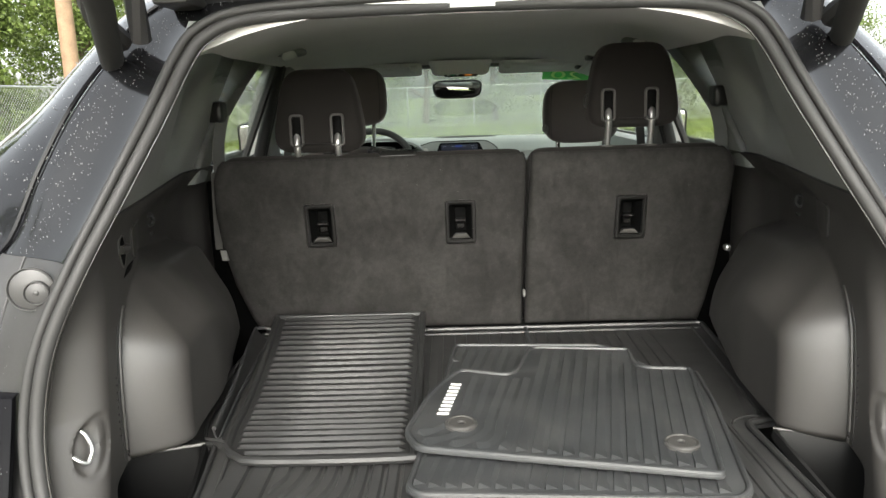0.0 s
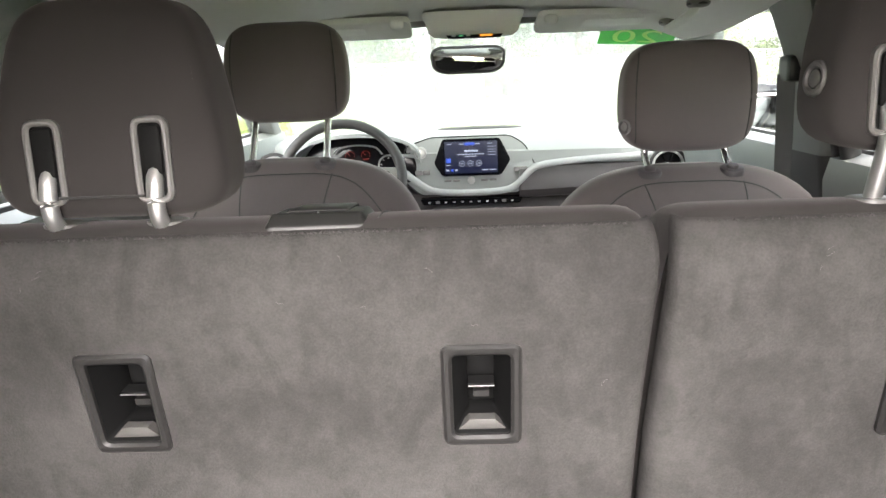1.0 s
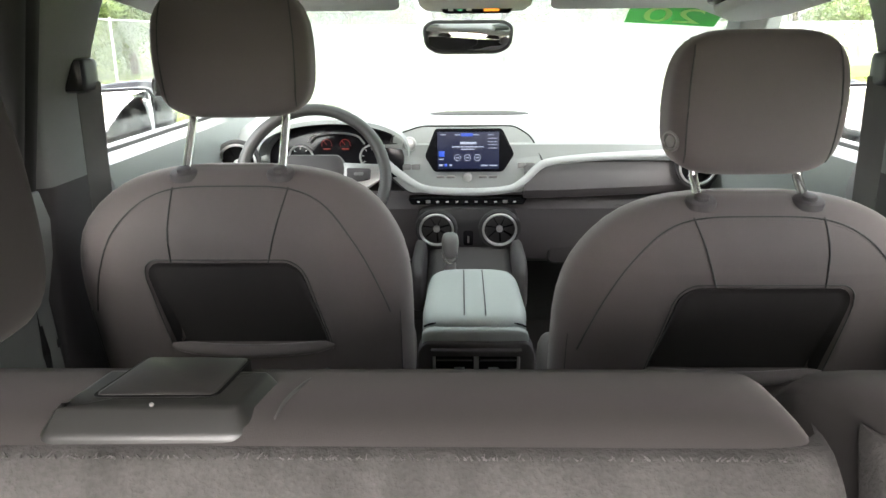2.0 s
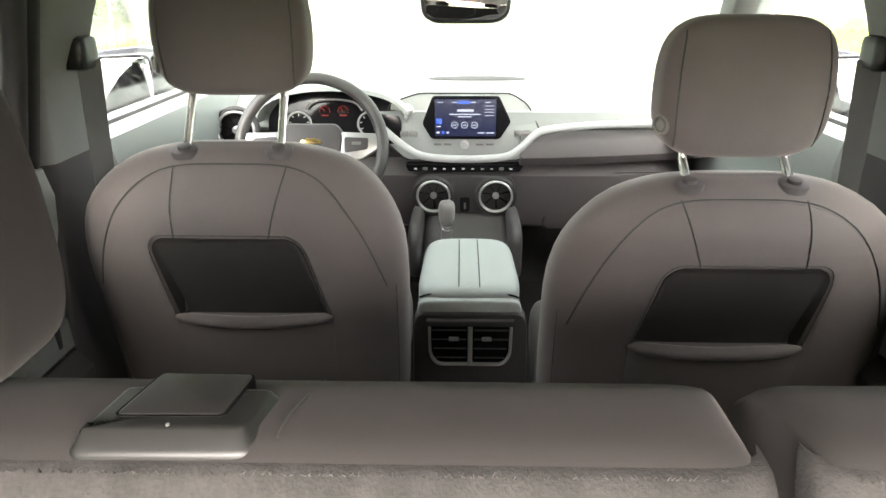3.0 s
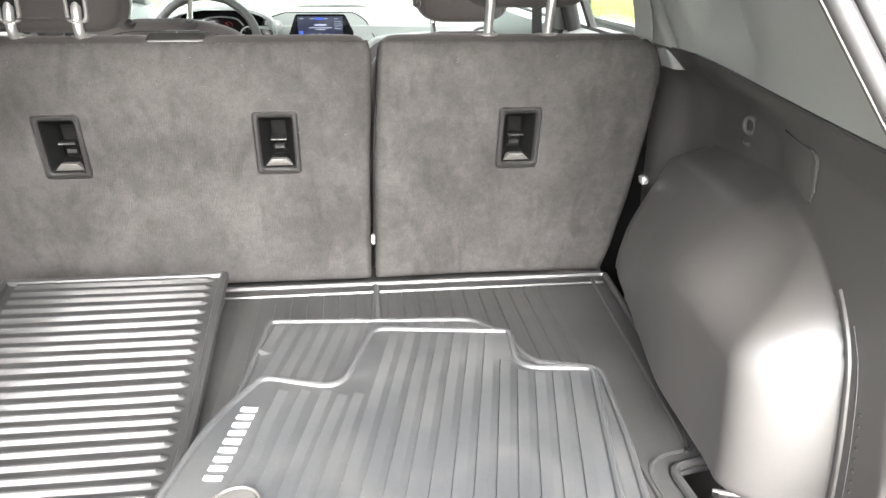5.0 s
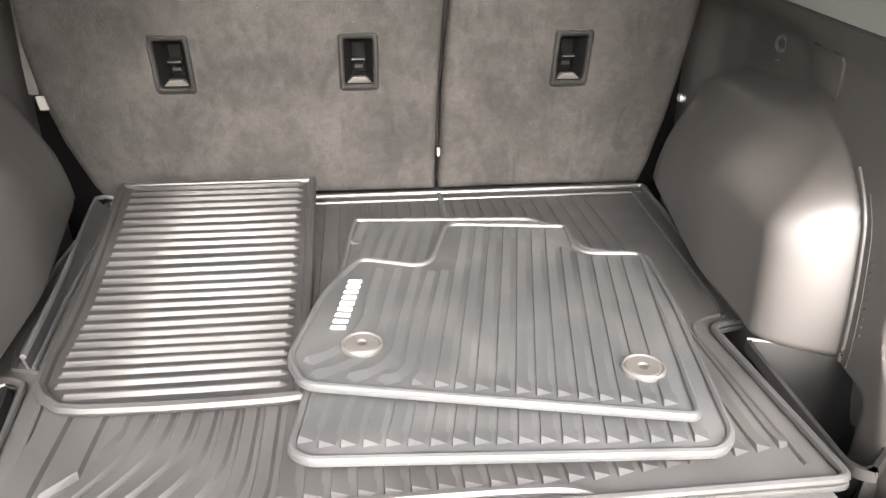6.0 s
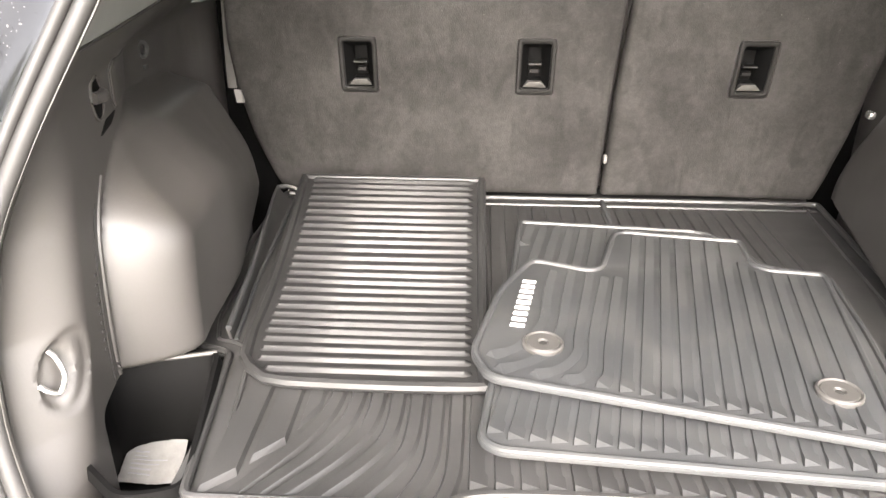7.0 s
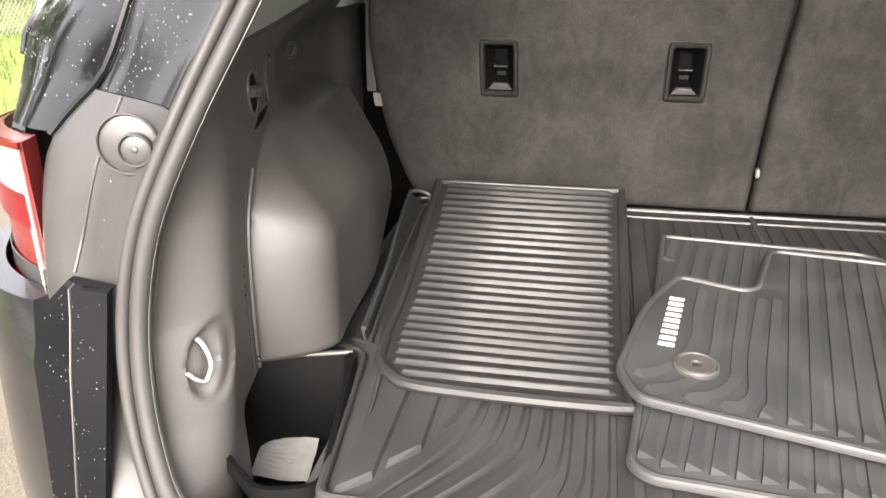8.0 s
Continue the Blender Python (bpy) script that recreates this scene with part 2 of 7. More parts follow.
PAINT = material("black_car_paint", (0.008, 0.008, 0.009), 0.2, vary=0.15, coarse=5, fine=200, bump=0.0, coat=0.4, spec=0.3)
INNER_PAINT = material("dark_satin_paint", (0.032, 0.0312, 0.0312), 0.42, vary=0.2, coarse=6, fine=240, bump=0.02, depth=0.001, coat=0.15)
TINT_GLASS = material("privacy_glass", (0.005, 0.005, 0.006), 0.06, vary=0.1, coarse=5, fine=60, bump=0.0, spec=0.4)
DROP = material("rain_drop", (0.17, 0.17, 0.17), 0.05, vary=0.05, coarse=30, fine=300, bump=0.0)
LAMP_RED = material("red_lamp_lens", (0.105, 0.0006, 0.004), 0.16, vary=0.25, coarse=9, fine=160, bump=0.05, spec=0.25, coat=0.1)
LAMP_CLEAR = material("clear_lamp_lens", (0.50, 0.44, 0.42), 0.12, vary=0.12, coarse=9, fine=160, bump=0.03, coat=0.6)
LAMP_ORANGE = material("pale_red_reflector", (0.115, 0.014, 0.013), 0.2, vary=0.2, coarse=9, fine=220, bump=0.1, spec=0.25, coat=0.1)
PAPER = material("crumpled_white_paper", (0.28, 0.277, 0.27), 0.6, vary=0.12, coarse=30, fine=90, bump=0.4, depth=0.004)
WHITE = material("white_print", (0.75, 0.75, 0.73), 0.6, vary=0.08, coarse=40, fine=300, bump=0.0)
INK = material("grey_print", (0.30, 0.30, 0.32), 0.7, vary=0.1, coarse=40, fine=300, bump=0.0)
GOLD = material("gold_badge", (0.75, 0.52, 0.20), 0.25, metal=0.9, vary=0.1, coarse=30, fine=300, bump=0.0)
MIRROR = material("mirror_silver", (0.86, 0.87, 0.87), 0.02, metal=1.0, vary=0.01, coarse=3, fine=30, bump=0.0)


def window_film(name, colour):
    """Printed film stuck on glass: daylight shines through it."""
    mat = material(name, colour, 0.5, vary=0.08, coarse=12, fine=200, bump=0.0)
    nodes, links = mat.node_tree.nodes, mat.node_tree.links
    through_light = nodes.new("ShaderNodeBsdfTranslucent")
    through_light.inputs["Color"].default_value = (*colour, 1)
    mix = nodes.new("ShaderNodeMixShader")
    mix.inputs[0].default_value = 0.6
    links.new(nodes["Principled BSDF"].outputs[0], mix.inputs[1])
    links.new(through_light.outputs[0], mix.inputs[2])
    links.new(mix.outputs[0], nodes["Material Output"].inputs["Surface"])
    return mat


CARD_GREEN = window_film("green_sticker", (0.13, 0.44, 0.14))
CARD_YELLOW = window_film("pale_sticker_digit", (0.80, 0.88, 0.40))
SCREEN_BLUE = glow("screen_blue", (0.008, 0.018, 0.11), 0.020)
SCREEN_BRIGHT = glow("screen_highlight", (0.05, 0.16, 0.95), 0.05)
SCREEN_TEXT = glow("screen_text", (0.65, 0.75, 0.95), 0.045)
LED_RED = glow("gauge_red", (1.0, 0.06, 0.03), 0.012)
LED_AMBER = glow("amber_indicator", (1.0, 0.32, 0.03), 0.10)
LED_GREEN = glow("green_indicator", (0.15, 0.8, 0.35), 0.04)
WINDSHIELD_GLASS = clear_glass("wet_windscreen", (0.74, 0.80, 0.74), haze=0.18, streak=0.16)
SIDE_GLASS = clear_glass("door_glass", (0.90, 0.93, 0.91))
STEEL = material("galvanised_steel", (0.42, 0.43, 0.43), 0.45, metal=0.6, vary=0.15, coarse=6, fine=120, bump=0.05)
BARK = material("bark", (0.10, 0.075, 0.055), 0.95, vary=0.4, coarse=9, fine=60, bump=0.7, depth=0.01, spec=0.2)
POLE_WOOD = material("weathered_pole_wood", (0.26, 0.175, 0.115), 0.9, vary=0.25, coarse=5, fine=40, bump=0.5, depth=0.006, spec=0.2)
LEAF = material("leaf_green", (0.070, 0.105, 0.020), 0.6, vary=0.55, coarse=1.2, fine=9, bump=0.0, tint=(0.095, 0.130, 0.028), spec=0.3)
GRASS = material("meadow_grass", (0.125, 0.165, 0.045), 0.9, vary=0.35, coarse=0.6, fine=25, bump=0.5, depth=0.03, tint=(0.155, 0.190, 0.058), spec=0.15)
GRAVEL = material("wet_sandy_gravel", (0.095, 0.082, 0.062), 0.7, vary=0.35, coarse=1.5, fine=70, bump=0.6, depth=0.01, tint=(0.115, 0.100, 0.077), spec=0.4)
TYRE = material("tyre_rubber", (0.020, 0.020, 0.020), 0.8, vary=0.2, coarse=10, fine=200, bump=0.2)

# ---- shaping helpers ----
X0 = 0.06  # the car's centre line


def V(x, y, z):
    return Vector((x, y, z))


def thing(name, base, label, category, group="", kind=""):
    ob = new(name)
    ob.empty_display_size = 0.05
    ob.location = base
    return tagged(ob, label, category, group, kind)


def mesh_part(name, data, mat, parent=None, label="", smooth=True, angle=40, kind=""):
    verts, faces = data
    me = bpy.data.meshes.new(name)
    me.from_pydata([tuple(v) for v in verts], [], faces)
    bm = bmesh.new()
    bm.from_mesh(me)
    bmesh.ops.recalc_face_normals(bm, faces=bm.faces)
    bm.to_mesh(me)
    bm.free()
    if smooth:
        me.shade_smooth()
        me.set_sharp_from_angle(angle=radians(angle))
    me.materials.append(mat)
    ob = new(name, me)
    if parent is not None:
        ob.parent = parent
        if parent.type == "EMPTY":
            ob.location = -parent.location
    if label:
        ob["label"] = label
    if kind:
        ob["kind"] = kind
    return ob


part = mesh_part


def joined(*datas):
    verts, faces = [], []
    for v, f in datas:
        k = len(verts)
        verts += list(v)
        faces += [[i + k for i in q] for q in f]
    return verts, faces


def loft(rings, cap=True, closed=True, loop=False):
    n = len(rings[0])
    verts = [p for r in rings for p in r]
    faces = []
    for i in range(len(rings) - (0 if loop else 1)):
        j = (i + 1) % len(rings)
        for k in range(n if closed else n - 1):
            l = (k + 1) % n
            faces.append([i * n + k, i * n + l, j * n + l, j * n + k])
    if cap and not loop:
        faces.append(list(range(n))[::-1])
        faces.append([(len(rings) - 1) * n + k for k in range(n)])
    return verts, faces


def tube(points, r, n=8, flat=1.0, up=(0, 0, 1), loop=False, cap=True):
    """A round or flattened bar along a line; r may be a list."""
    pts = [Vector(p) for p in points]
    m = len(pts)
    rings = []
    upv = Vector(up)
    for i, p in enumerate(pts):
        a = pts[(i - 1) % m] if (loop or i) else p
        b = pts[(i + 1) % m] if (loop or i < m - 1) else p
        d = (b - a).normalized()
        side = d.cross(upv)
        if side.length < 1e-3:
            side = d.cross(Vector((1, 0, 0)))
        side.normalize()
        top = side.cross(d)
        rr = r[i] if isinstance(r, (list, tuple)) else r
        rings.append([p + side * (rr * math.cos(t)) + top * (rr * flat * math.sin(t)) for t in [2 * math.pi * k / n for k in range(n)]])
    return loft(rings, cap=cap, loop=loop)


def ridge(points, w, h, up=(0, 0, 1), top=0.35, taper=True, skew=0.0):
    """A low bar with sloping sides that lies on a surface."""
    pts = [Vector(p) for p in points]
    m = len(pts)
    rings = []
    upv = Vector(up)
    for i, p in enumerate(pts):
        a, b = pts[max(0, i - 1)], pts[min(m - 1, i + 1)]
        d = (b - a).normalized()
        side = d.cross(upv).normalized()
        hh = h
        if taper and i in (0, m - 1):
            hh = h * 0.15
        rings.append([p - side * (w / 2) - upv * 0.002, p - side * (w / 2 * (top - skew)) + upv * hh, p + side * (w / 2 * (top + skew)) + upv * hh, p + side * (w / 2) - upv * 0.002])
    return loft(rings)


def sawtooth(points, w, h, up=(0, 0, 1), steep=0.5, ends=(0.004, 0.010), kick=1.0):
    """A moulded rib: a long gentle slope, one steep side and slanting ends."""
    pts = [Vector(p) for p in points]
    m = len(pts)
    upv = Vector(up)
    rings = []

    def ring(p, side, hh):
        return [p - side * (w / 2) - upv * 0.0015, p + side * (w / 2 - h * steep) + upv * hh, p + side * (w / 2) - upv * 0.0015]
    for i, p in enumerate(pts):
        d = (pts[min(m - 1, i + 1)] - pts[max(0, i - 1)]).normalized()
        side = d.cross(upv).normalized()
        if i == 0:
            rings.append(ring(p - d * ends[0], side, -0.0012))
        if i == m - 1 and kick > 1:
            rings.append(ring(p - d * 0.022, side, h))
        rings.append(ring(p, side, h * kick if i == m - 1 else h))
        if i == m - 1:
            rings.append(ring(p + d * ends[1], side, -0.0012))
    return loft(rings)


def smooth_line(points, k=6):
    """A Catmull-Rom line through the points."""
    p = [Vector(q) for q in points]
    p = [p[0] * 2 - p[1]] + p + [p[-1] * 2 - p[-2]]
    out = []
    for i in range(1, len(p) - 2):
        for s in range(k):
            t = s / k
            a, b, c, d = p[i - 1], p[i], p[i + 1], p[i + 2]
            out.append(0.5 * ((2 * b) + (c - a) * t + (2 * a - 5 * b + 4 * c - d) * t * t + (3 * b - a - 3 * c + d) * t ** 3))
    out.append(p[-2])
    return out


def rounded(points, r, n=5):
    """A polygon (2D) with rounded corners; r one radius or one a corner."""
    out = []
    m = len(points)
    for i in range(m):
        p = Vector(points[i][:2])
        a, b = Vector(points[i - 1][:2]), Vector(points[(i + 1) % m][:2])
        rr = r[i] if isinstance(r, (list, tuple)) else r
        da, db = (a - p), (b - p)
        cut = min(rr, da.length * 0.48, db.length * 0.48)
        s, e = p + da.normalized() * cut, p + db.normalized() * cut
        for k in range(n + 1):
            t = k / n
            out.append((1 - t) ** 2 * s + 2 * t * (1 - t) * p + t * t * e)
    return out


def inset(poly, d):
    """The polygon moved inwards by d."""
    m = len(poly)
    area = sum(poly[i - 1].x * poly[i].y - poly[i].x * poly[i - 1].y for i in range(m))
    s = 1 if area > 0 else -1
    out = []
    for i in range(m):
        a, b = poly[i - 1], poly[(i + 1) % m]
        t = (b - a)
        t = t.normalized() if t.length > 1e-9 else Vector((1, 0))
        out.append(poly[i] + Vector((-t.y, t.x)) * (d * s))
    return out


def plate(poly, w0, w1, fn, bevel=0.003):
    """A flat piece with outline poly (u, v) between the heights w0 and w1, its upper edge rounded; fn lays (u, v, w) into the world."""
    i1, i2 = inset(poly, bevel * 0.3), inset(poly, bevel)
    rings = [(poly, w0), (poly, w1 - bevel), (i1, w1 - bevel * 0.3), (i2, w1)]
    return loft([[fn(Vector((p.x, p.y, w))) for p in ring] for ring, w in rings])


def frame_ring(outer, inner, w0, w1, fn, bevel=0.002, depth=None):
    """A frame: outline outer, opening inner (same count of points), with the opening's wall running down to depth."""
    depth = w0 if depth is None else depth
    o2, n2 = inset(outer, bevel), inset(inner, -bevel)
    rings = [(outer, w0), (outer, w1 - bevel), (o2, w1), (n2, w1), (inner, w1 - bevel), (inner, depth)]
    return loft([[fn(Vector((p.x, p.y, w))) for p in ring] for ring, w in rings], cap=False)


def box(x0, x1, y0, y1, z0, z1, bevel=0.004, seg=2):
    bm = bmesh.new()
    bmesh.ops.create_cube(bm, size=1)
    for v in bm.verts:
        v.co = Vector(((x0 + x1) / 2 + v.co.x * (x1 - x0), (y0 + y1) / 2 + v.co.y * (y1 - y0), (z0 + z1) / 2 + v.co.z * (z1 - z0)))
    if bevel:
        bmesh.ops.bevel(bm, geom=bm.edges[:], offset=min(bevel, 0.45 * min(abs(x1 - x0), abs(y1 - y0), abs(z1 - z0))), segments=seg, profile=0.5, affect="EDGES")
    bm.verts.index_update()
    data = [v.co.copy() for v in bm.verts], [[v.index for v in f.verts] for f in bm.faces]
    bm.free()
    return data


def cushion(c, s, p=4.0, n=12, shape=None):
    """A plump rounded block: centre c, half sizes s, squareness p."""
    verts, faces, seen = [], [], {}

    def at(q):
        key = tuple(round(a, 5) for a in q)
        if key not in seen:
            m = sum(abs(a) ** p for a in q) ** (1 / p)
            v = Vector([a / m for a in q])
            if shape:
                v = shape(v)
            seen[key] = len(verts)
            verts.append(Vector([c[i] + v[i] * s[i] for i in range(3)]))
        return seen[key]

    g = [math.tan((2 * k / n - 1) * math.pi / 4) for k in range(n + 1)]
    for ax in range(3):
        for sg in (-1, 1):
            for i in range(n):
                for j in range(n):
                    quad = []
                    for a, b in ((i, j), (i + 1, j), (i + 1, j + 1), (i, j + 1)):
                        q = [0, 0, 0]
                        q[ax], q[(ax + 1) % 3], q[(ax + 2) % 3] = sg, g[a], g[b]
                        quad.append(at(q))
                    faces.append(quad)
    return verts, faces


def sheet(us, vs, fn, thick=0.0, skip=None):
    """A surface fn(u, v) over the lines us and vs; with thick (a vector) it is a slab."""
    nu, nv = len(us), len(vs)
    verts = [Vector(fn(u, v)) for u in us for v in vs]
    cells = [(i, j) for i in range(nu - 1) for j in range(nv - 1) if not (skip and skip((us[i] + us[i + 1]) / 2, (vs[j] + vs[j + 1]) / 2))]
    faces = [[i * nv + j, (i + 1) * nv + j, (i + 1) * nv + j + 1, i * nv + j + 1] for i, j in cells]
    if thick:
        k = len(verts)
        verts += [v + Vector(thick) for v in verts]
        edge = {}
        for f in faces:
            for a, b in zip(f, f[1:] + f[:1]):
                edge[(a, b)] = edge.get((a, b), 0) + 1
        sides = [[a, b, b + k, a + k] for (a, b) in edge if (b, a) not in edge]
        faces = faces + [[i + k for i in reversed(f)] for f in faces] + sides
    return verts, faces


def span(a, b, n):
    return [a + (b - a) * i / n for i in range(n + 1)]


def disc(c, r, axis, thick, n=24, inner=0.0, bevel=0.002):
    """A round plate or ring about an axis, from c along axis by thick."""
    q = Vector(axis).normalized().to_track_quat("Z", "Y").to_matrix()

    def fn(p):
        return Vector(c) + q @ p
    ring = [Vector((math.cos(2 * math.pi * k / n), math.sin(2 * math.pi * k / n))) for k in range(n)]
    if inner:
        return frame_ring([p * r for p in ring], [p * inner for p in ring], 0, thick, fn, bevel)
    return plate([p * r for p in ring], 0, thick, fn, bevel)


def smoothstep(a, b, x):
    t = max(0.0, min(1.0, (x - a) / (b - a)))
    return t * t * (3 - 2 * t)

# ---- the car: shell, trim, glass ----
car = thing("sport_utility_vehicle", (X0, 3.0, 0.0), "black rain-wet sport utility vehicle with its tailgate raised", "car")
FLOOR = 0.766  # top of the cargo liner


def opening_y(z):
    """How far back the tailgate opening stands at height z."""
    zs = [0.60, 0.76, 0.92, 1.06, 1.18, 1.33, 1.45, 1.56]
    ys = [0.86, 0.88, 0.94, 0.985, 1.04, 1.12, 1.19, 1.26]
    return float(np.interp(z, zs, ys))


def seal_u(z):
    """Half the opening's width at height z."""
    return float(np.interp(z, [0.60, 0.757, 0.815, 0.92, 1.03, 1.13, 1.24, 1.35, 1.435, 1.472, 1.5], [0.55, 0.585, 0.612, 0.632, 0.619, 0.583, 0.534, 0.487, 0.452, 0.425, 0.39]))


def flare(y, y0, z):
    """The trim bends outwards to tuck under the seal."""
    return max(0.0, seal_u(z) - trim_u(y, z) - 0.004) * (1 - smoothstep(0.0, 0.085, y - y0))


def arch_top(y):
    """The height at which the wheel arch meets the side trim."""
    return 1.070 - 0.10 * max(0.0, 1.30 - y) - 0.10 * max(0.0, y - 1.36) - 0.45 * smoothstep(1.77, 1.96, y)


def arch_start(z):
    """Where the arch's rear face leaves the side trim at height z."""
    return 1.104 + 0.022 * smoothstep(0.805, 0.775, z) + 0.8 * max(0.0, z - 0.80) ** 2 + 6.0 * max(0.0, z - 0.97) ** 2


def soft_min(a, b, k):
    h = max(0.0, k - abs(a - b)) / k
    return min(a, b) - h * h * k / 4


def wheel_bump(y, z):
    """How far the wheel arch stands out: a leaning rear face, a sloping roof, a side face."""
    full = 0.098 + 0.026 * smoothstep(1.17, 1.42, y) - 0.012 * max(0.0, y - 1.42)
    rear_face = (y - arch_start(z)) * 2.6
    top = arch_top(y)
    lip = 0.034 * smoothstep(1.20, 1.42, y)
    roof = lip + (top - z) * (1.05 - 0.50 * smoothstep(1.30, 1.70, y))
    front = (2.00 - y) * 0.9
    if min(rear_face, roof, front) <= 0:
        return 0.0
    d = soft_min(soft_min(full, roof, 0.028), soft_min(rear_face, front, 0.03), 0.11)
    return max(0.0, d) * (1 - smoothstep(top - 0.008, top + 0.020, z))


def tie_dish(y, z):
    """Depth of the tilted oval dish round the tie-down loop, with a deeper cup in it."""
    yc = 0.991 + 0.42 * (z - 0.876)
    outer = ((y - yc) / 0.026) ** 2 + ((z - 0.876) / 0.047) ** 2
    cup = ((y - yc + 0.011) / 0.017) ** 2 + ((z - 0.876) / 0.036) ** 2
    return 0.005 * (1 - smoothstep(0.60, 1.0, outer)) + 0.010 * (1 - smoothstep(0.55, 1.0, cup))


def trim_u(y, z):
    u = min(0.715, 0.55 + 0.19 * (y - 0.91))
    if z > 1.15:
        u -= (z - 1.15) * (0.26 + 0.22 * smoothstep(1.75, 1.15, y))
    top = arch_top(y)
    hollow = 0.040 * smoothstep(top - 0.006, top + 0.022, z) * (1 - smoothstep(1.13, 1.19, z)) * smoothstep(1.27, 1.50, y) * (1 - smoothstep(1.88, 1.97, y))
    return u + hollow + tie_dish(y, z) + 0.028 * smoothstep(0.800, 0.775, z) * smoothstep(1.01, 1.06, y) - wheel_bump(y, z)


def trim_front(z):
    return 1.905 + 0.75 * max(0.0, z - 1.215) if z > 1.2 else 2.02


def side_columns(y0, y1):
    """Columns of the side trim, close together where the wheel arch begins."""
    ys = [y0 + (1.100 - y0) * f for f in span(0, 1, 44)] + span(1.104, 1.30, 60)
    return ys + [1.30 + (y1 - 1.30) * f for f in span(0, 1, 36)[1:]]


def lower_trim(s):
    """The moulded cargo side panel with its wheel arch."""
    qs = span(0, 0.36, 5) + span(0.36, 0.74, 54)[1:] + span(0.74, 1.0, 30)[1:]
    rows = []
    for q in qs:
        rows.append(("arch", q))
    for f in span(0, 0.22, 8)[1:] + span(0.22, 1, 10)[1:]:
        rows.append(("wall", f))
    grid = []
    for kind, f in rows:
        ref = 0.60 + (1.06 - 0.60) * f if kind == "arch" else 1.06 + (1.2 - 1.06) * f
        y0 = opening_y(ref) + 0.004
        line = []
        for i, y in enumerate(side_columns(y0, 2.02)):
            y += (arch_start(0.60 + (arch_top(y) - 0.60) * (f if kind == "arch" else 1.0)) - 1.104) * smoothstep(1.01, 1.100, y) * (1 - smoothstep(1.25, 1.55, y))
            top = arch_top(y)
            z = 0.60 + (top - 0.60) * f if kind == "arch" else top + (1.203 - top) * f
            lip = flare(y, y0, z)
            line.append(V(X0 + s * (trim_u(y, z) + lip), y, z))
        grid.append(line)
    n = len(grid[0])
    return sheet(list(range(len(grid))), list(range(n)), lambda i, j: grid[i][j], thick=(s * 0.015, 0, 0))


def upper_trim(s):
    """The lighter pillar trim above the belt line."""
    def at(t, z):
        y0 = opening_y(z) + 0.004
        y1 = trim_front(z)
        y = y0 + (y1 - y0) * t
        lip = flare(y, y0, z)
        roll = 0.045 * smoothstep(0.93, 1.0, t) ** 2
        scoop = 0.034 * smoothstep(0.40, 0.48, t) * (1 - smoothstep(0.74, 0.85, t)) * math.sin(math.pi * min(1, max(0, (z - 1.22) / 0.24)))
        return V(X0 + s * (trim_u(y, z) + lip + roll + scoop), y, z)
    return sheet(span(0, 1, 44), span(1.207, 1.50, 18), at, thick=(s * 0.015, 0, 0))


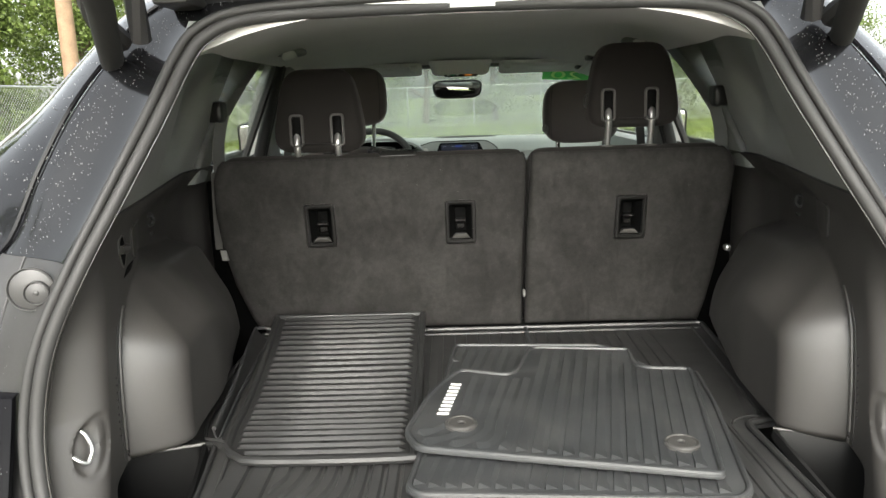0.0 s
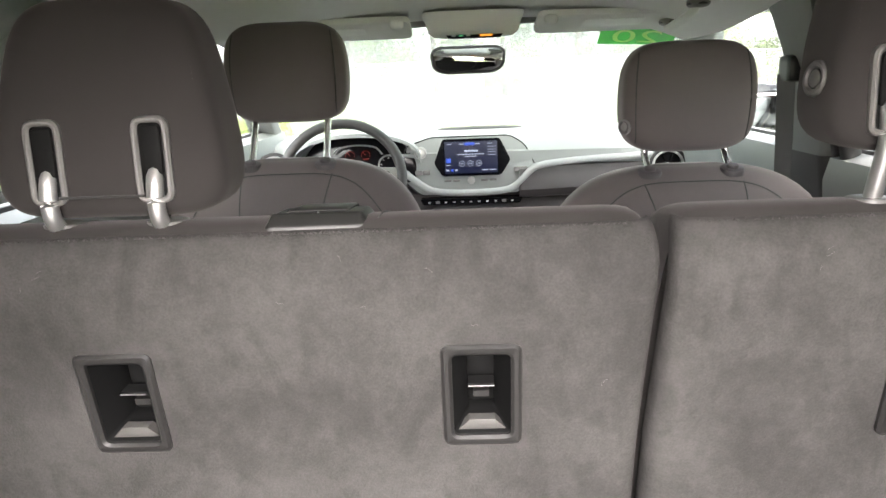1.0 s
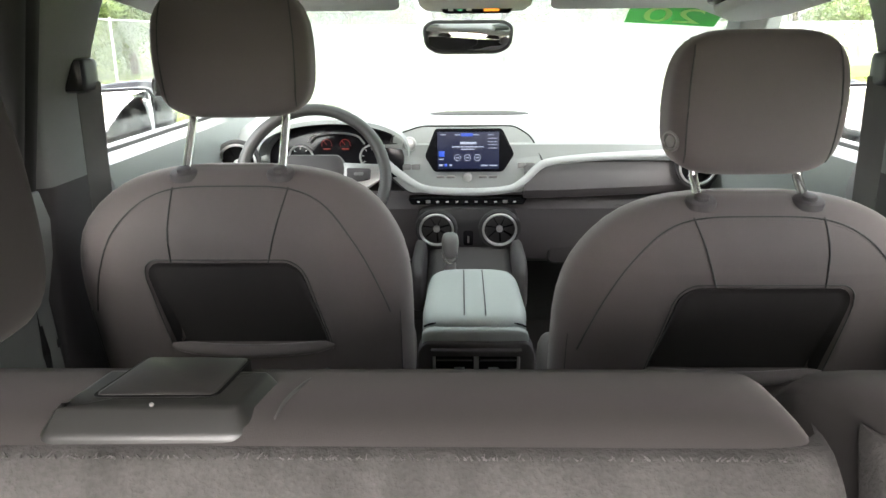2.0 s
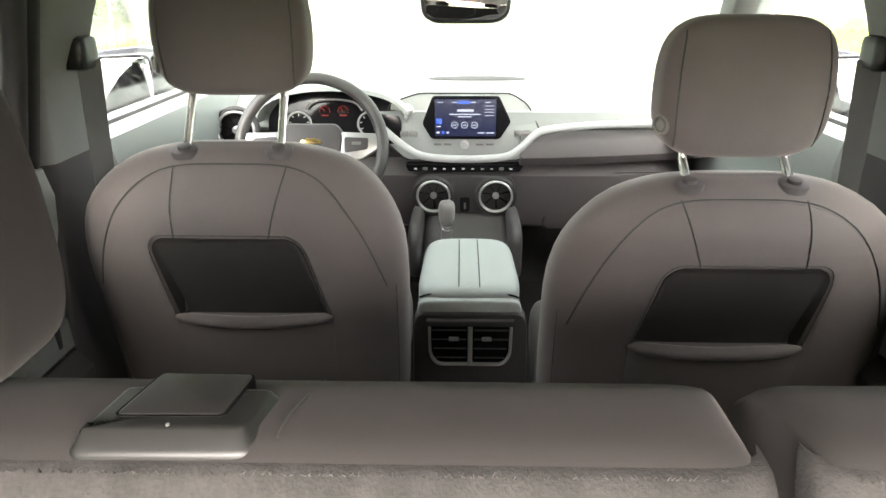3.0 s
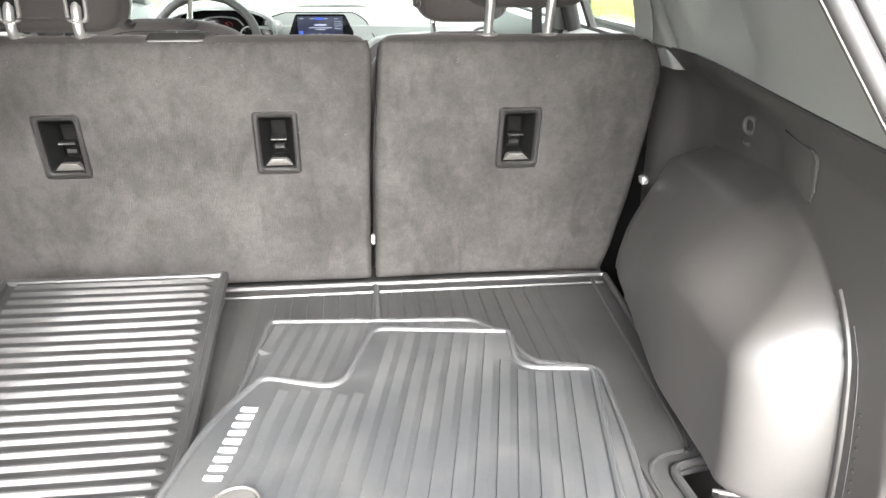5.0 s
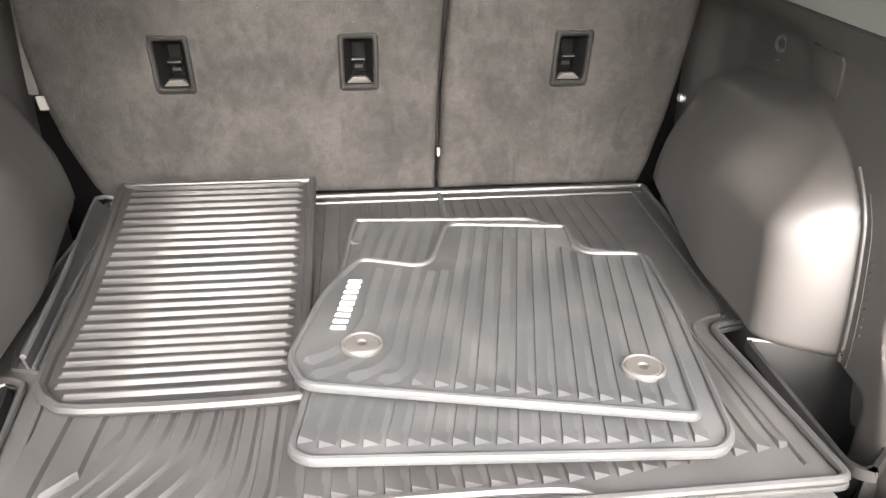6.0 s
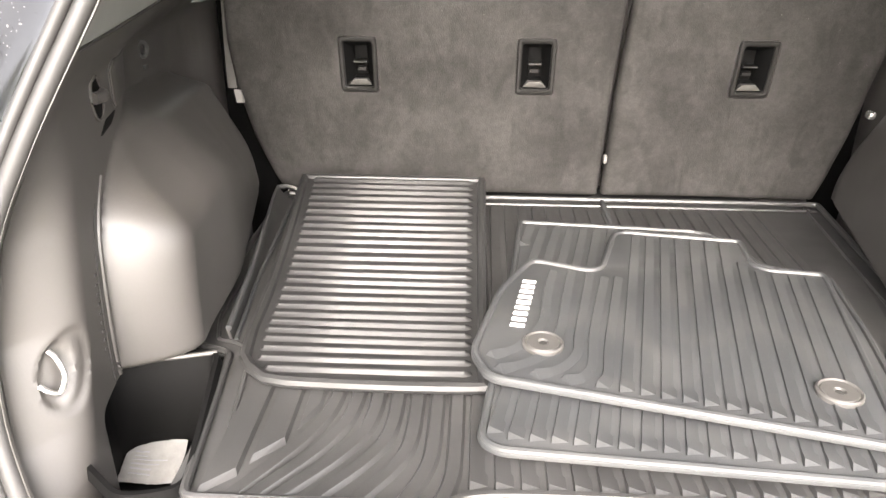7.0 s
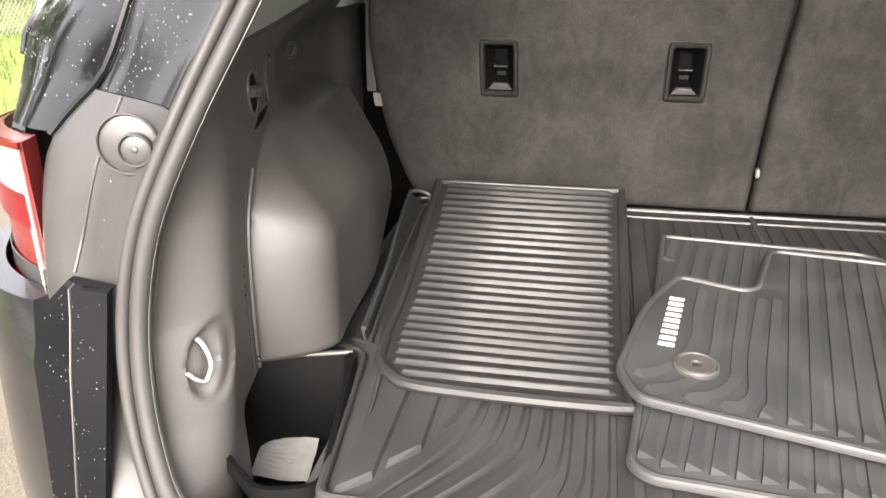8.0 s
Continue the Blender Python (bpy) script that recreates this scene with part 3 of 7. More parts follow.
for s, side in ((-1, "left"), (1, "right")):
    part("pillar_trim", upper_trim(s), PILLAR_DARK, car, "dark grey plastic rear pillar trim")
    trim = part("quarter_trim", lower_trim(s), TRIM, car, "black grained plastic cargo side panel with a moulded wheel arch")

    def lay(y, z, d=0.002, s=s):
        return V(X0 + s * (trim_u(y, z) - d), y, z)
    part("wheel_house", box(*sorted((X0 + s * 0.58, X0 + s * 0.745)), 1.985, 2.010, 0.58, 1.16, 0.004), BLACK, trim)
    # panel joints
    part("panel_edge", tube([lay(arch_start(z) - 0.012, z, 0.0000) for z in span(0.80, 1.04, 24)], 0.0036, 8), TRIM, trim, "rounded edge of the side panel")
    part("panel_seam", tube([lay(arch_start(z) - 0.030, z, 0.0002) for z in span(0.79, 1.02, 20)], 0.0010, 5), SEAL, trim)
    part("belt_line_joint", tube([lay(y, 1.204, 0.0002) for y in span(opening_y(1.2) + 0.02, 1.88, 24)], 0.0022, 5), SEAL, trim)
    # row of grip dimples beside the joint
    for k in range(9):
        z = 0.855 + 0.0115 * k
        part("dimple", disc(lay(arch_start(z) - 0.040, z, -0.001), 0.0022, (-s, 0, 0), 0.002, 8, bevel=0.0008), TRIM_MATT, trim)
    # round fixing with a slotted cap, net hook and its pocket
    part("fixing_cap", joined(disc(lay(1.60, 1.118, 0.0), 0.016, (-s, -0.3, 0), 0.006, 16, inner=0.008), box(*sorted((lay(1.60, 1.09).x, lay(1.60, 1.09).x - s * 0.004)), 1.592, 1.608, 1.085, 1.092, 0.001)), TRIM_MATT, trim)
    if s < 0:
        eye = [Vector((1.205 + 0.021 * math.cos(q), 1.128 + 0.027 * math.sin(q))) for q in span(0, 2 * math.pi, 24)[:-1]]
        hook = part("bag_hook", joined(tube([lay(p.x, p.y, 0.001) for p in eye], 0.0022, 6, loop=True), tube([lay(1.187, 1.132, 0.003), lay(1.205, 1.131, 0.009), lay(1.224, 1.130, 0.004)], 0.0075, 10)), TRIM, trim, "moulded bag hook across a round pocket")
        # flat black plate on the trim stands for the shade inside the pocket
        part("hook_pocket", plate(eye, -0.004, 0.0012, lambda p, s=s: lay(p.x, p.y, p.z), 0.0005), BLACK, hook)
        slit = rounded([(1.195, 1.082), (1.245, 1.086), (1.272, 1.098), (1.225, 1.096)], 0.006, 4)
        # another flat plate, black for the shade in the slit
        part("finger_slit", plate(slit, -0.004, 0.0015, lambda p, s=s: lay(p.x, p.y, p.z), 0.0005), BLACK, trim)
    hatch = [(1.265, 1.102), (1.415, 1.094), (1.430, 1.150), (1.272, 1.160)]
    ring = rounded(hatch, 0.012, 4)
    part("small_cover", loft([[lay(p.x, p.y, 0.0) for p in ring], [lay(p.x, p.y, 0.004) for p in ring], [lay(p.x, p.y, 0.005) for p in inset(ring, 0.004)]]), TRIM, trim, "small rectangular service cover")
    part("cover_joint", tube([lay(p.x, p.y, 0.0012) for p in inset(ring, -0.001)], 0.0013, 5, loop=True), SEAL, trim)
    # tie-down loop in its dish
    def on_trim(y, z, d, s=s):
        y0 = opening_y(z) + 0.004
        return V(X0 + s * (trim_u(y, z) + flare(y, y0, z) - d), y, z)
    loop = smooth_line([on_trim(0.9850, 0.9035, -0.002), on_trim(0.9840, 0.896, 0.007), on_trim(0.9800, 0.876, 0.011), on_trim(0.9690, 0.861, 0.010), on_trim(0.9620, 0.866, 0.006), on_trim(0.9610, 0.874, -0.002)], 6)
    part("tie_down_ring", tube(loop, 0.0030, 8), SATIN, trim, "metal tie-down loop")

# load floor under the liner, the trays at both sides, the sill
part("load_floor", box(-0.41, 0.535, 0.90, 1.95, 0.735, 0.756, 0.003), TRIM_MATT, car)
part("floor_pan", box(X0 - 0.72, X0 + 0.72, 0.86, 1.95, 0.58, 0.62, 0.004), TRIM_MATT, car)
part("load_sill", loft([[V(x, y, z) for y, z in ((0.80, 0.66), (0.80, 0.735), (0.815, 0.752), (0.86, 0.757), (0.90, 0.752), (0.902, 0.62))] for x in span(X0 - 0.57, X0 + 0.57, 20)]), TRIM, car, "black plastic load sill")


def tray(s, xi0, xi1, name):
    """A storage tray sunk beside the load floor: inner wall from (xi0, front) to (xi1, back)."""
    yf, yb = 1.166 if s < 0 else 1.172, 0.925
    zb, zt = 0.655, FLOOR + 0.002
    xo = X0 + s * 0.61
    inner = lambda y: xi0 + (xi1 - xi0) * (yf - y) / (yf - yb)
    outline = [V(inner(yf), yf, 0), V(xo - s * 0.004, yf - (0.040 if s < 0 else 0.045), 0), V(xo + s * 0.008, yf - (0.066 if s < 0 else 0.093), 0), V(xo - s * 0.02, yb + 0.06, 0), V(xo - s * 0.10, yb - 0.005, 0), V(inner(yb) + s * 0.03, yb, 0), V(inner(yb), yb + 0.01, 0)]
    poly = rounded([(p.x, p.y) for p in outline], 0.018, 4)
    rim_out = inset(poly, -0.012)
    rings = [[V(p.x, p.y, zt - 0.01) for p in rim_out], [V(p.x, p.y, zt + 0.003) for p in inset(poly, -0.009)], [V(p.x, p.y, zt + 0.003) for p in inset(poly, -0.003)], [V(p.x, p.y, zt - 0.006) for p in poly], [V(p.x, p.y, zb) for p in inset(poly, 0.012)]]
    lift = lambda p: V(p.x, p.y, p.z + 0.020 * smoothstep(yf - 0.15, yf - 0.075, p.y) * (p.z > 0.7))
    verts, faces = loft([[lift(p) for p in r] for r in rings], cap=False)
    n = len(poly)
    faces.append([4 * n + k for k in range(n)])
    # the left tray carries its inner shade in the colour
    bin_ = part(name, (verts, faces), TRAY_SHADED if s < 0 else TRAY, car, "sunken black plastic storage tray", angle=35)
    edge = [V(inner(yf) - s * 0.004, yf + 0.002, 0), V(xo - s * 0.010, yf - 0.036, 0), V(xo + s * 0.004, yf - 0.062, 0)]
    part("tray_rim", tube([lift(V(p.x, p.y - 0.003, zt + 0.002)) for p in smooth_line(edge, 6)], 0.0032, 8), TRIM, bin_)
    return bin_


tray(-1, -0.428, -0.392, "storage_tray")
tray(1, 0.562, 0.572, "storage_tray")

# rubber door seal round the tailgate opening: two lips and a painted flange
def opening_path(off=0.0, back=0.0):
    pts = [(0.0, 0.862, 0.745), (0.45, 0.862, 0.745), (0.565, 0.874, 0.757), (0.612, 0.905, 0.815), (0.635, 0.945, 0.92), (0.622, 0.975, 1.03), (0.585, 1.015, 1.13), (0.535, 1.07, 1.24), (0.487, 1.13, 1.35), (0.452, 1.175, 1.435), (0.425, 1.195, 1.472), (0.37, 1.215, 1.497), (0.25, 1.232, 1.507), (0.0, 1.24, 1.511)]
    line = smooth_line([V(x, y, z) for x, y, z in pts], 5)
    mid = V(0, 1.04, 1.12)
    out = []
    for p in line:
        d = p - mid
        d.y = 0
        d.normalize()
        out.append(p + d * off + V(0, -back, 0))
    return [V(X0 + p.x, p.y, p.z) for p in out] + [V(X0 - p.x, p.y, p.z) for p in reversed(out[1:-1])]


part("tailgate_seal", joined(tube(opening_path(0.000, 0.004), 0.0105, 10, loop=True, up=(0, 1, 0)), tube(opening_path(0.017, 0.010), 0.0075, 10, loop=True, up=(0, 1, 0))), SEAL, car, "black rubber weather seal")
part("pinch_flange", loft([[a, b, c, d] for a, b, c, d in zip(opening_path(-0.012, 0.0), opening_path(-0.012, 0.004), opening_path(0.02, 0.004), opening_path(0.02, -0.006))], loop=True), GROMMET, car)


# painted rear frame between the seal and the outer skin
def frame_outer():
    pts = [(0.0, 0.80, 0.66), (0.40, 0.80, 0.66), (0.60, 0.84, 0.68), (0.70, 0.90, 0.78), (0.775, 0.975, 0.90), (0.80, 1.02, 1.00), (0.80, 1.055, 1.085), (0.775, 1.075, 1.125), (0.728, 1.092, 1.172), (0.690, 1.125, 1.27), (0.648, 1.175, 1.37), (0.60, 1.235, 1.455), (0.55, 1.275, 1.52), (0.45, 1.30, 1.562), (0.28, 1.315, 1.58), (0.0, 1.325, 1.585)]
    line = smooth_line([V(x, y, z) for x, y, z in pts], 5)
    return line


def resample(line, n):
    d = [0.0]
    for a, b in zip(line, line[1:]):
        d.append(d[-1] + (b - a).length)
    out = []
    for i in range(n + 1):
        t = d[-1] * i / n
        k = max(0, min(len(d) - 2, int(np.searchsorted(d, t) - 1)))
        f = (t - d[k]) / max(1e-9, d[k + 1] - d[k])
        out.append(line[k].lerp(line[k + 1], f))
    return out


inner_line = resample([p - V(X0, 0, 0) for p in opening_path(0.02, 0.004)[:66]], 90)
outer_line = resample(frame_outer(), 90)
for s in (-1, 1):
    rows = []
    for k, f in enumerate((0.0, 0.06, 0.2, 0.45, 0.7, 0.9, 0.97, 1.0)):
        dip = (0.0, 0.004, 0.012, 0.010, 0.004, 0.0, 0.006, 0.03)[k]
        rows.append([V(X0 + s * p.x, p.y, p.z) for p in [a.lerp(b, f) + V(0, dip, 0) for a, b in zip(inner_line, outer_line)]])
    ks = next(k for k in range(30, 90) if inner_line[k].z + outer_line[k].z > 2.28)
    rear_frame = part("rear_frame", loft([r[:ks + 1] for r in rows], cap=False, closed=False), INNER_PAINT, car, "dark satin tailgate frame with rain drops")
    part("upper_rear_frame", loft([[p + V(0, 0.003, 0) for p in r[ks:]] for r in rows], cap=False, closed=False), PAINT, car, "glossy black painted frame dotted with rain")
    bp = V(X0 + s * 0.657, 0.997, 1.112)
    ax = (-s * 0.25, -1, 0.1)
    part("bump_stop", joined(disc(bp + V(0, 0.018, 0), 0.033, ax, 0.0042, 32, inner=0.030, bevel=0.002), disc(bp + V(0, 0.018, 0), 0.030, ax, 0.0015, 28), disc(bp + V(-s * 0.009, 0.017, -0.005), 0.018, ax, 0.009, 26, inner=0.015, bevel=0.002), disc(bp + V(-s * 0.009, 0.017, -0.005), 0.0155, ax, 0.006, 24), disc(bp + V(-s * 0.009, 0.017, -0.005), 0.004, ax, 0.0075, 12)), INNER_PAINT, rear_frame, "round rubber bump stop in a dish")

    # outer skin: quarter panel and glass
    def skin(y, z, s=s):
        u = float(np.interp(z, [0.3, 0.55, 0.85, 1.1, 1.2, 1.42, 1.55, 1.62], [0.88, 0.94, 0.95, 0.93, 0.90, 0.76, 0.66, 0.52]))
        taper = 0.030 * (1 - smoothstep(0.95, 2.0, y)) + 0.10 * smoothstep(3.9, 5.0, y)
        u += 0.085 * smoothstep(1.12, 1.32, y) * (1 - smoothstep(1.16, 1.40, z)) * (1 - smoothstep(3.9, 4.6, y))
        return V(X0 + s * (u - taper), y, z)

    def back_edge(z):
        return float(np.interp(z, [0.3, 0.66, 0.90, 1.08, 1.13, 1.253, 1.37, 1.48, 1.55, 1.62], [0.99, 1.03, 1.09, 1.13, 1.165, 1.245, 1.325, 1.40, 1.44, 1.46]))
    part("quarter_panel", sheet(span(0, 1, 30), span(0.30, 1.17, 20), lambda t, z: skin(back_edge(z) + (2.0 - back_edge(z)) * t, z), thick=(-s * 0.02, 0, 0)), PAINT, car, "glossy black rear quarter panel")
    part("quarter_glass", sheet(span(0.03, 1, 24), span(1.175, 1.47, 12), lambda t, z: skin(back_edge(z) + (1.98 - back_edge(z)) * t, z), thick=(-s * 0.012, 0, 0)), TINT_GLASS, car, "black privacy glass wet with rain")
    part("glass_edge_trim", tube([skin(back_edge(z) + 0.012, z) + V(s * 0.003, 0, 0) for z in span(1.17, 1.50, 16)], 0.006, 6), PAINT, car)
    part("roof_rail_skin", sheet(span(0, 1, 30), span(1.475, 1.62, 8), lambda t, z: skin(back_edge(z) + (3.3 - back_edge(z)) * t, z), thick=(-s * 0.02, 0, 0)), PAINT, car)

    # gloss black pillar panel between the painted frame and the outer skin
    rows = []
    for k in range(40, 84):
        p = outer_line[k]
        if p.z < 1.094:
            continue
        e = skin(back_edge(p.z), p.z)
        a0 = V(X0 + s * (p.x - 0.006), p.y + 0.010, p.z)
        rows.append([a0.lerp(e, f) + V(s * 0.012 * math.sin(f * math.pi), -0.012 * math.sin(f * math.pi), 0) for f in span(0, 1, 6)])
    pillar_panel = part("pillar_panel", loft(rows, cap=False, closed=False), TINT_GLASS, car, "gloss black rear pillar panel dotted with rain")
    part("panel_edge", tube([r[0] + V(s * 0.004, -0.008, 0) for r in rows], 0.0045, 6), GLOSS, car)

    # tail lamp wrapped round the corner
    def lamp_pt(t, z, lift=0.0):
        """t from the lamp's inner edge outwards and forwards along the side."""
        i = V(X0 + s * float(np.interp(z, [0.92, 1.12], [0.792, 0.812])), float(np.interp(z, [0.92, 1.12], [1.015, 1.045])), z)
        c = V(X0 + s * 0.985, 1.10 + 0.10 * (z - 0.92), z)
        f = V(X0 + s * 1.01, 1.34, z)
        p = (1 - t) ** 2 * i + 2 * t * (1 - t) * c + t * t * f
        return p + V(s * lift * (0.4 + 0.6 * t), -lift * (1 - 0.8 * t), 0)
    def lamp_h(t, f, lift=0.0):
        return lamp_pt(t, 0.945 - 0.010 * t + (0.155 - 0.012 * t) * f, lift)
    lamp = part("tail_lamp", sheet(span(0, 1, 18), span(0, 1, 10), lambda t, f: lamp_h(t, f), thick=(s * 0.006, 0.03, 0)), LAMP_ORANGE, car, "red tail lamp with a clear band")
    part("upper_red_band", sheet(span(0.0, 0.98, 16), span(0, 1, 3), lambda t, f: lamp_h(t, 0.95 + 0.05 * f, 0.005), thick=(s * 0.002, 0.004, 0)), LAMP_RED, lamp, "deep red light band")
    part("clear_band", sheet(span(0.02, 0.98, 16), span(0, 1, 4), lambda t, f: lamp_h(t, 0.62 + 0.10 * t + (0.33 - 0.10 * t) * f, 0.004), thick=(s * 0.002, 0.004, 0)), LAMP_CLEAR, lamp, "clear reversing band")
    part("red_band", sheet(span(0.02, 0.98, 16), span(0, 1, 4), lambda t, f: lamp_h(t, 0.37 + 0.10 * t + 0.25 * f, 0.006), thick=(s * 0.002, 0.005, 0)), LAMP_RED, lamp, "deep red light band")
    part("grey_foot", sheet(span(0.0, 0.98, 16), span(0, 1, 2), lambda t, f: lamp_h(t, -0.10 + 0.15 * f, 0.004), thick=(s * 0.002, 0.004, 0)), INNER_PAINT, lamp, "dark lower lamp edge")
    part("lamp_edge", tube([lamp_h(0.03, f, 0.002) for f in span(-0.08, 1, 8)], 0.003, 6), LAMP_CLEAR, lamp)
    part("lower_red_line", tube([lamp_h(t, -0.14, 0.002) for t in span(0, 1, 14)], 0.004, 6), LAMP_RED, lamp)
    # bumper corner with a gloss black filler strip
    def bump_pt(t, z):
        i = V(X0 + s * float(np.interp(z, [0.28, 0.70, 0.889, 0.935], [0.735, 0.735, 0.764, 0.79])), float(np.interp(z, [0.28, 0.70, 0.889, 0.935], [0.865, 0.887, 0.937, 0.98])), z)
        c = V(X0 + s * 0.985, 0.99 + 0.13 * max(0, z - 0.7), z)
        f = V(X0 + s * 1.02, 1.30, z)
        return (1 - t) ** 2 * i + 2 * t * (1 - t) * c + t * t * f
    part("rear_bumper_corner", sheet(span(0, 1, 18), span(0.28, 0.935, 18), bump_pt, thick=(-s * 0.01, 0.03, 0)), PAINT, car, "glossy black bumper corner mirroring the wet ground")
    face = ((0.974, 0.725, 0.965, 0.711, 0.957, 0.665, 0.953), (0.972, 0.725, 0.957, 0.711, 0.948, 0.665, 0.945), (0.942, 0.756, 0.950, 0.709, 0.938, 0.664, 0.934), (0.889, 0.762, 0.930, 0.704, 0.914, 0.665, 0.918), (0.75, 0.739, 0.885, 0.695, 0.868, 0.666, 0.873), (0.30, 0.735, 0.865, 0.690, 0.850, 0.660, 0.860))
    strip = part("filler_strip", loft([[V(X0 + s * a, ya, z), V(X0 + s * m, ym, z), V(X0 + s * b, yb, z), V(X0 + s * b, yb + 0.010, z), V(X0 + s * a, ya + 0.010, z)] for z, a, ya, m, ym, b, yb in face]), STRIP, car, "gloss black filler strip dotted with rain", angle=12)
    part("strip_ridge", tube([V(X0 + s * m, ym - 0.0005, z) for z, a, ya, m, ym, b, yb in face], 0.0016, 6), INNER_PAINT, strip)
    rng = random.Random(50 + s)
    beads = []
    for _ in range(150):
        z, f = rng.uniform(0.62, 0.965), rng.random()
        zz = [q[0] for q in face][::-1]
        at = [float(np.interp(z, zz, [q[c] for q in face][::-1])) for c in range(1, 7)]
        f2 = f * 2
        u, y = (at[0] + (at[2] - at[0]) * f2, at[1] + (at[3] - at[1]) * f2) if f < 0.5 else (at[2] + (at[4] - at[2]) * (f2 - 1), at[3] + (at[5] - at[3]) * (f2 - 1))
        r = rng.uniform(0.0003, 0.0008)
        beads.append(cushion((X0 + s * u, y - 0.0004, z), (r, r * 0.6, r * rng.uniform(1, 1.8)), 2, 2))
    part("rain_spatter", joined(*beads), DROP, strip, "scattered rain drops", kind="stuff")
    part("frame_crease", tube(smooth_line([V(X0 + s * 0.678, 1.048, 1.154), V(X0 + s * 0.693, 1.004, 1.088), V(X0 + s * 0.710, 0.984, 1.018), V(X0 + s * 0.712, 0.962, 0.985)], 6), 0.0020, 8), INNER_PAINT, rear_frame)
    # rain drops on the outer glass and the painted frame
    rng = random.Random(5 + s)
    drops = []
    for _ in range(1000):
        row = rows[rng.randrange(2, len(rows) - 2)]
        i = rng.randrange(0, 6)
        p = row[i].lerp(row[i + 1], rng.random()) + V(0, 0, rng.uniform(-0.008, 0.008))
        r = rng.uniform(0.0003, 0.0009)
        drops.append(cushion(p + V(s * 0.001, -0.001, 0), (r, r * 0.6, r * rng.uniform(0.9, 1.9)), 2, 3))
    part("rain_spatter", joined(*drops), DROP, pillar_panel, "scattered rain drops", kind="stuff")
    wet = []
    for _ in range(620):
        i = rng.randrange(40, 78) if rng.random() < 0.4 else rng.randrange(50, 74)
        f = rng.uniform(0.3, 0.95)
        g = rng.random()
        p = inner_line[i].lerp(inner_line[i + 1], g).lerp(outer_line[i].lerp(outer_line[i + 1], g), f)
        r = rng.uniform(0.0003, 0.0008)
        wet.append(cushion(V(X0 + s * p.x, p.y - 0.001 + 0.012 * (1 - abs(2 * f - 1)), p.z), (r, r * 0.6, r * rng.uniform(1, 2.2)), 2, 3))
    part("rain_spatter", joined(*wet), DROP, rear_frame, "scattered rain drops", kind="stuff")

    # doors, pillars and side glass

    for k, (ya, yb) in enumerate(((1.95, 2.66), (2.70, 3.95))):
        door = part("door", sheet(span(ya, yb, 12), span(0.30, 1.165, 14), lambda y, z: skin(y, z), thick=(-s * 0.03, 0, 0)), PAINT, car, "black door with a grey inner panel")
        ys = span(2.90 if k else 2.045, yb, 8)
        upper = ((0.80, 0.835), (0.715, 0.84), (0.725, 0.98), (0.705, 1.06), (0.700, 1.12), (0.712, 1.165), (0.745, 1.178), (0.83, 1.172), (0.85, 1.1))
        under = ((0.80, 0.42), (0.76, 0.42), (0.745, 0.60), (0.735, 0.70), (0.69, 0.745), (0.685, 0.80), (0.712, 0.834), (0.80, 0.834))
        panel = part("door_panel", loft([[V(X0 + s * u, y, z) for u, z in upper] for y in ys]), DASH if k else PILLAR_DARK, door, "grey soft upper door panel")
        # dark plastic whose tone also takes in the shadow low in the door
        part("lower_door_panel", loft([[V(X0 + s * u, y, z) for u, z in under] for y in ys]), DASH_LOW, door, "lower door panel with an armrest, dark with shadow in its colour")
        part("belt_strip", tube([V(X0 + s * 0.757, y, 1.178) for y in span(max(ya, 2.045), yb, 6)], 0.008, 6), SEAL, door)
        part("door_pull", cushion((X0 + s * 0.695, (ya + yb) / 2 + 0.1, 0.90), (0.012, 0.10, 0.02), 3, 8), SATIN, panel)
        part("speaker_grille", disc((X0 + s * 0.742, yb - 0.28, 0.56), 0.085, (-s, 0, 0), 0.006, 28), TRIM_MATT, panel)
    # window panes: (rear door, front door)
    part("rear_door_glass", sheet(span(1.90, 2.60, 6), span(1.17, 1.50, 6), lambda y, z: V(X0 + s * (0.775 - (z - 1.17) * 0.52), y, z), thick=(s * 0.004, 0, 0)), SIDE_GLASS, car, "clear door window").visible_shadow = False
    part("front_door_glass", sheet(span(2.75, 3.86, 10), span(0, 1, 6), lambda y, f: V(X0 + s * (0.775 - f * min(1, (3.92 - y) / 0.85) * 0.33 * 0.52), y, 1.17 + f * 0.33 * min(1, (3.92 - y) / 0.85)), thick=(s * 0.004, 0, 0)), SIDE_GLASS, car, "clear door window").visible_shadow = False

    def pillar(name, low, high, w0, w1, mat, label=""):
        rows = []
        for f in span(0, 1, 10):
            c = Vector(low).lerp(Vector(high), f)
            c.x += 0.022 * math.sin(f * math.pi)
            w = w0 + (w1 - w0) * f
            ring = rounded([(-w, 0.0), (-w * 0.85, -0.028), (w * 0.85, -0.028), (w, 0.0), (w, 0.06), (-w, 0.06)], 0.012, 3)
            rows.append([V(X0 + s * (c.x + p.y), c.y + p.x, c.z) for p in ring])
        return part(name, loft(rows), mat, car, label)
    # lower half: darker plastic, with the shadow on it put into the tone
    pillar("b_pillar", (0.745, 2.78, 0.55), (0.735, 2.775, 1.17), 0.10, 0.09, DASH_LOW, "lower centre pillar trim, dark plastic with shadow in its colour")
    pillar("b_pillar", (0.735, 2.765, 1.165), (0.605, 2.64, 1.50), 0.088, 0.100, PILLAR, "grey plastic centre pillar trim")
    pillar("c_pillar", (0.735, 1.92, 1.165), (0.635, 2.27, 1.50), 0.055, 0.065, PILLAR, "grey plastic rear pillar trim")
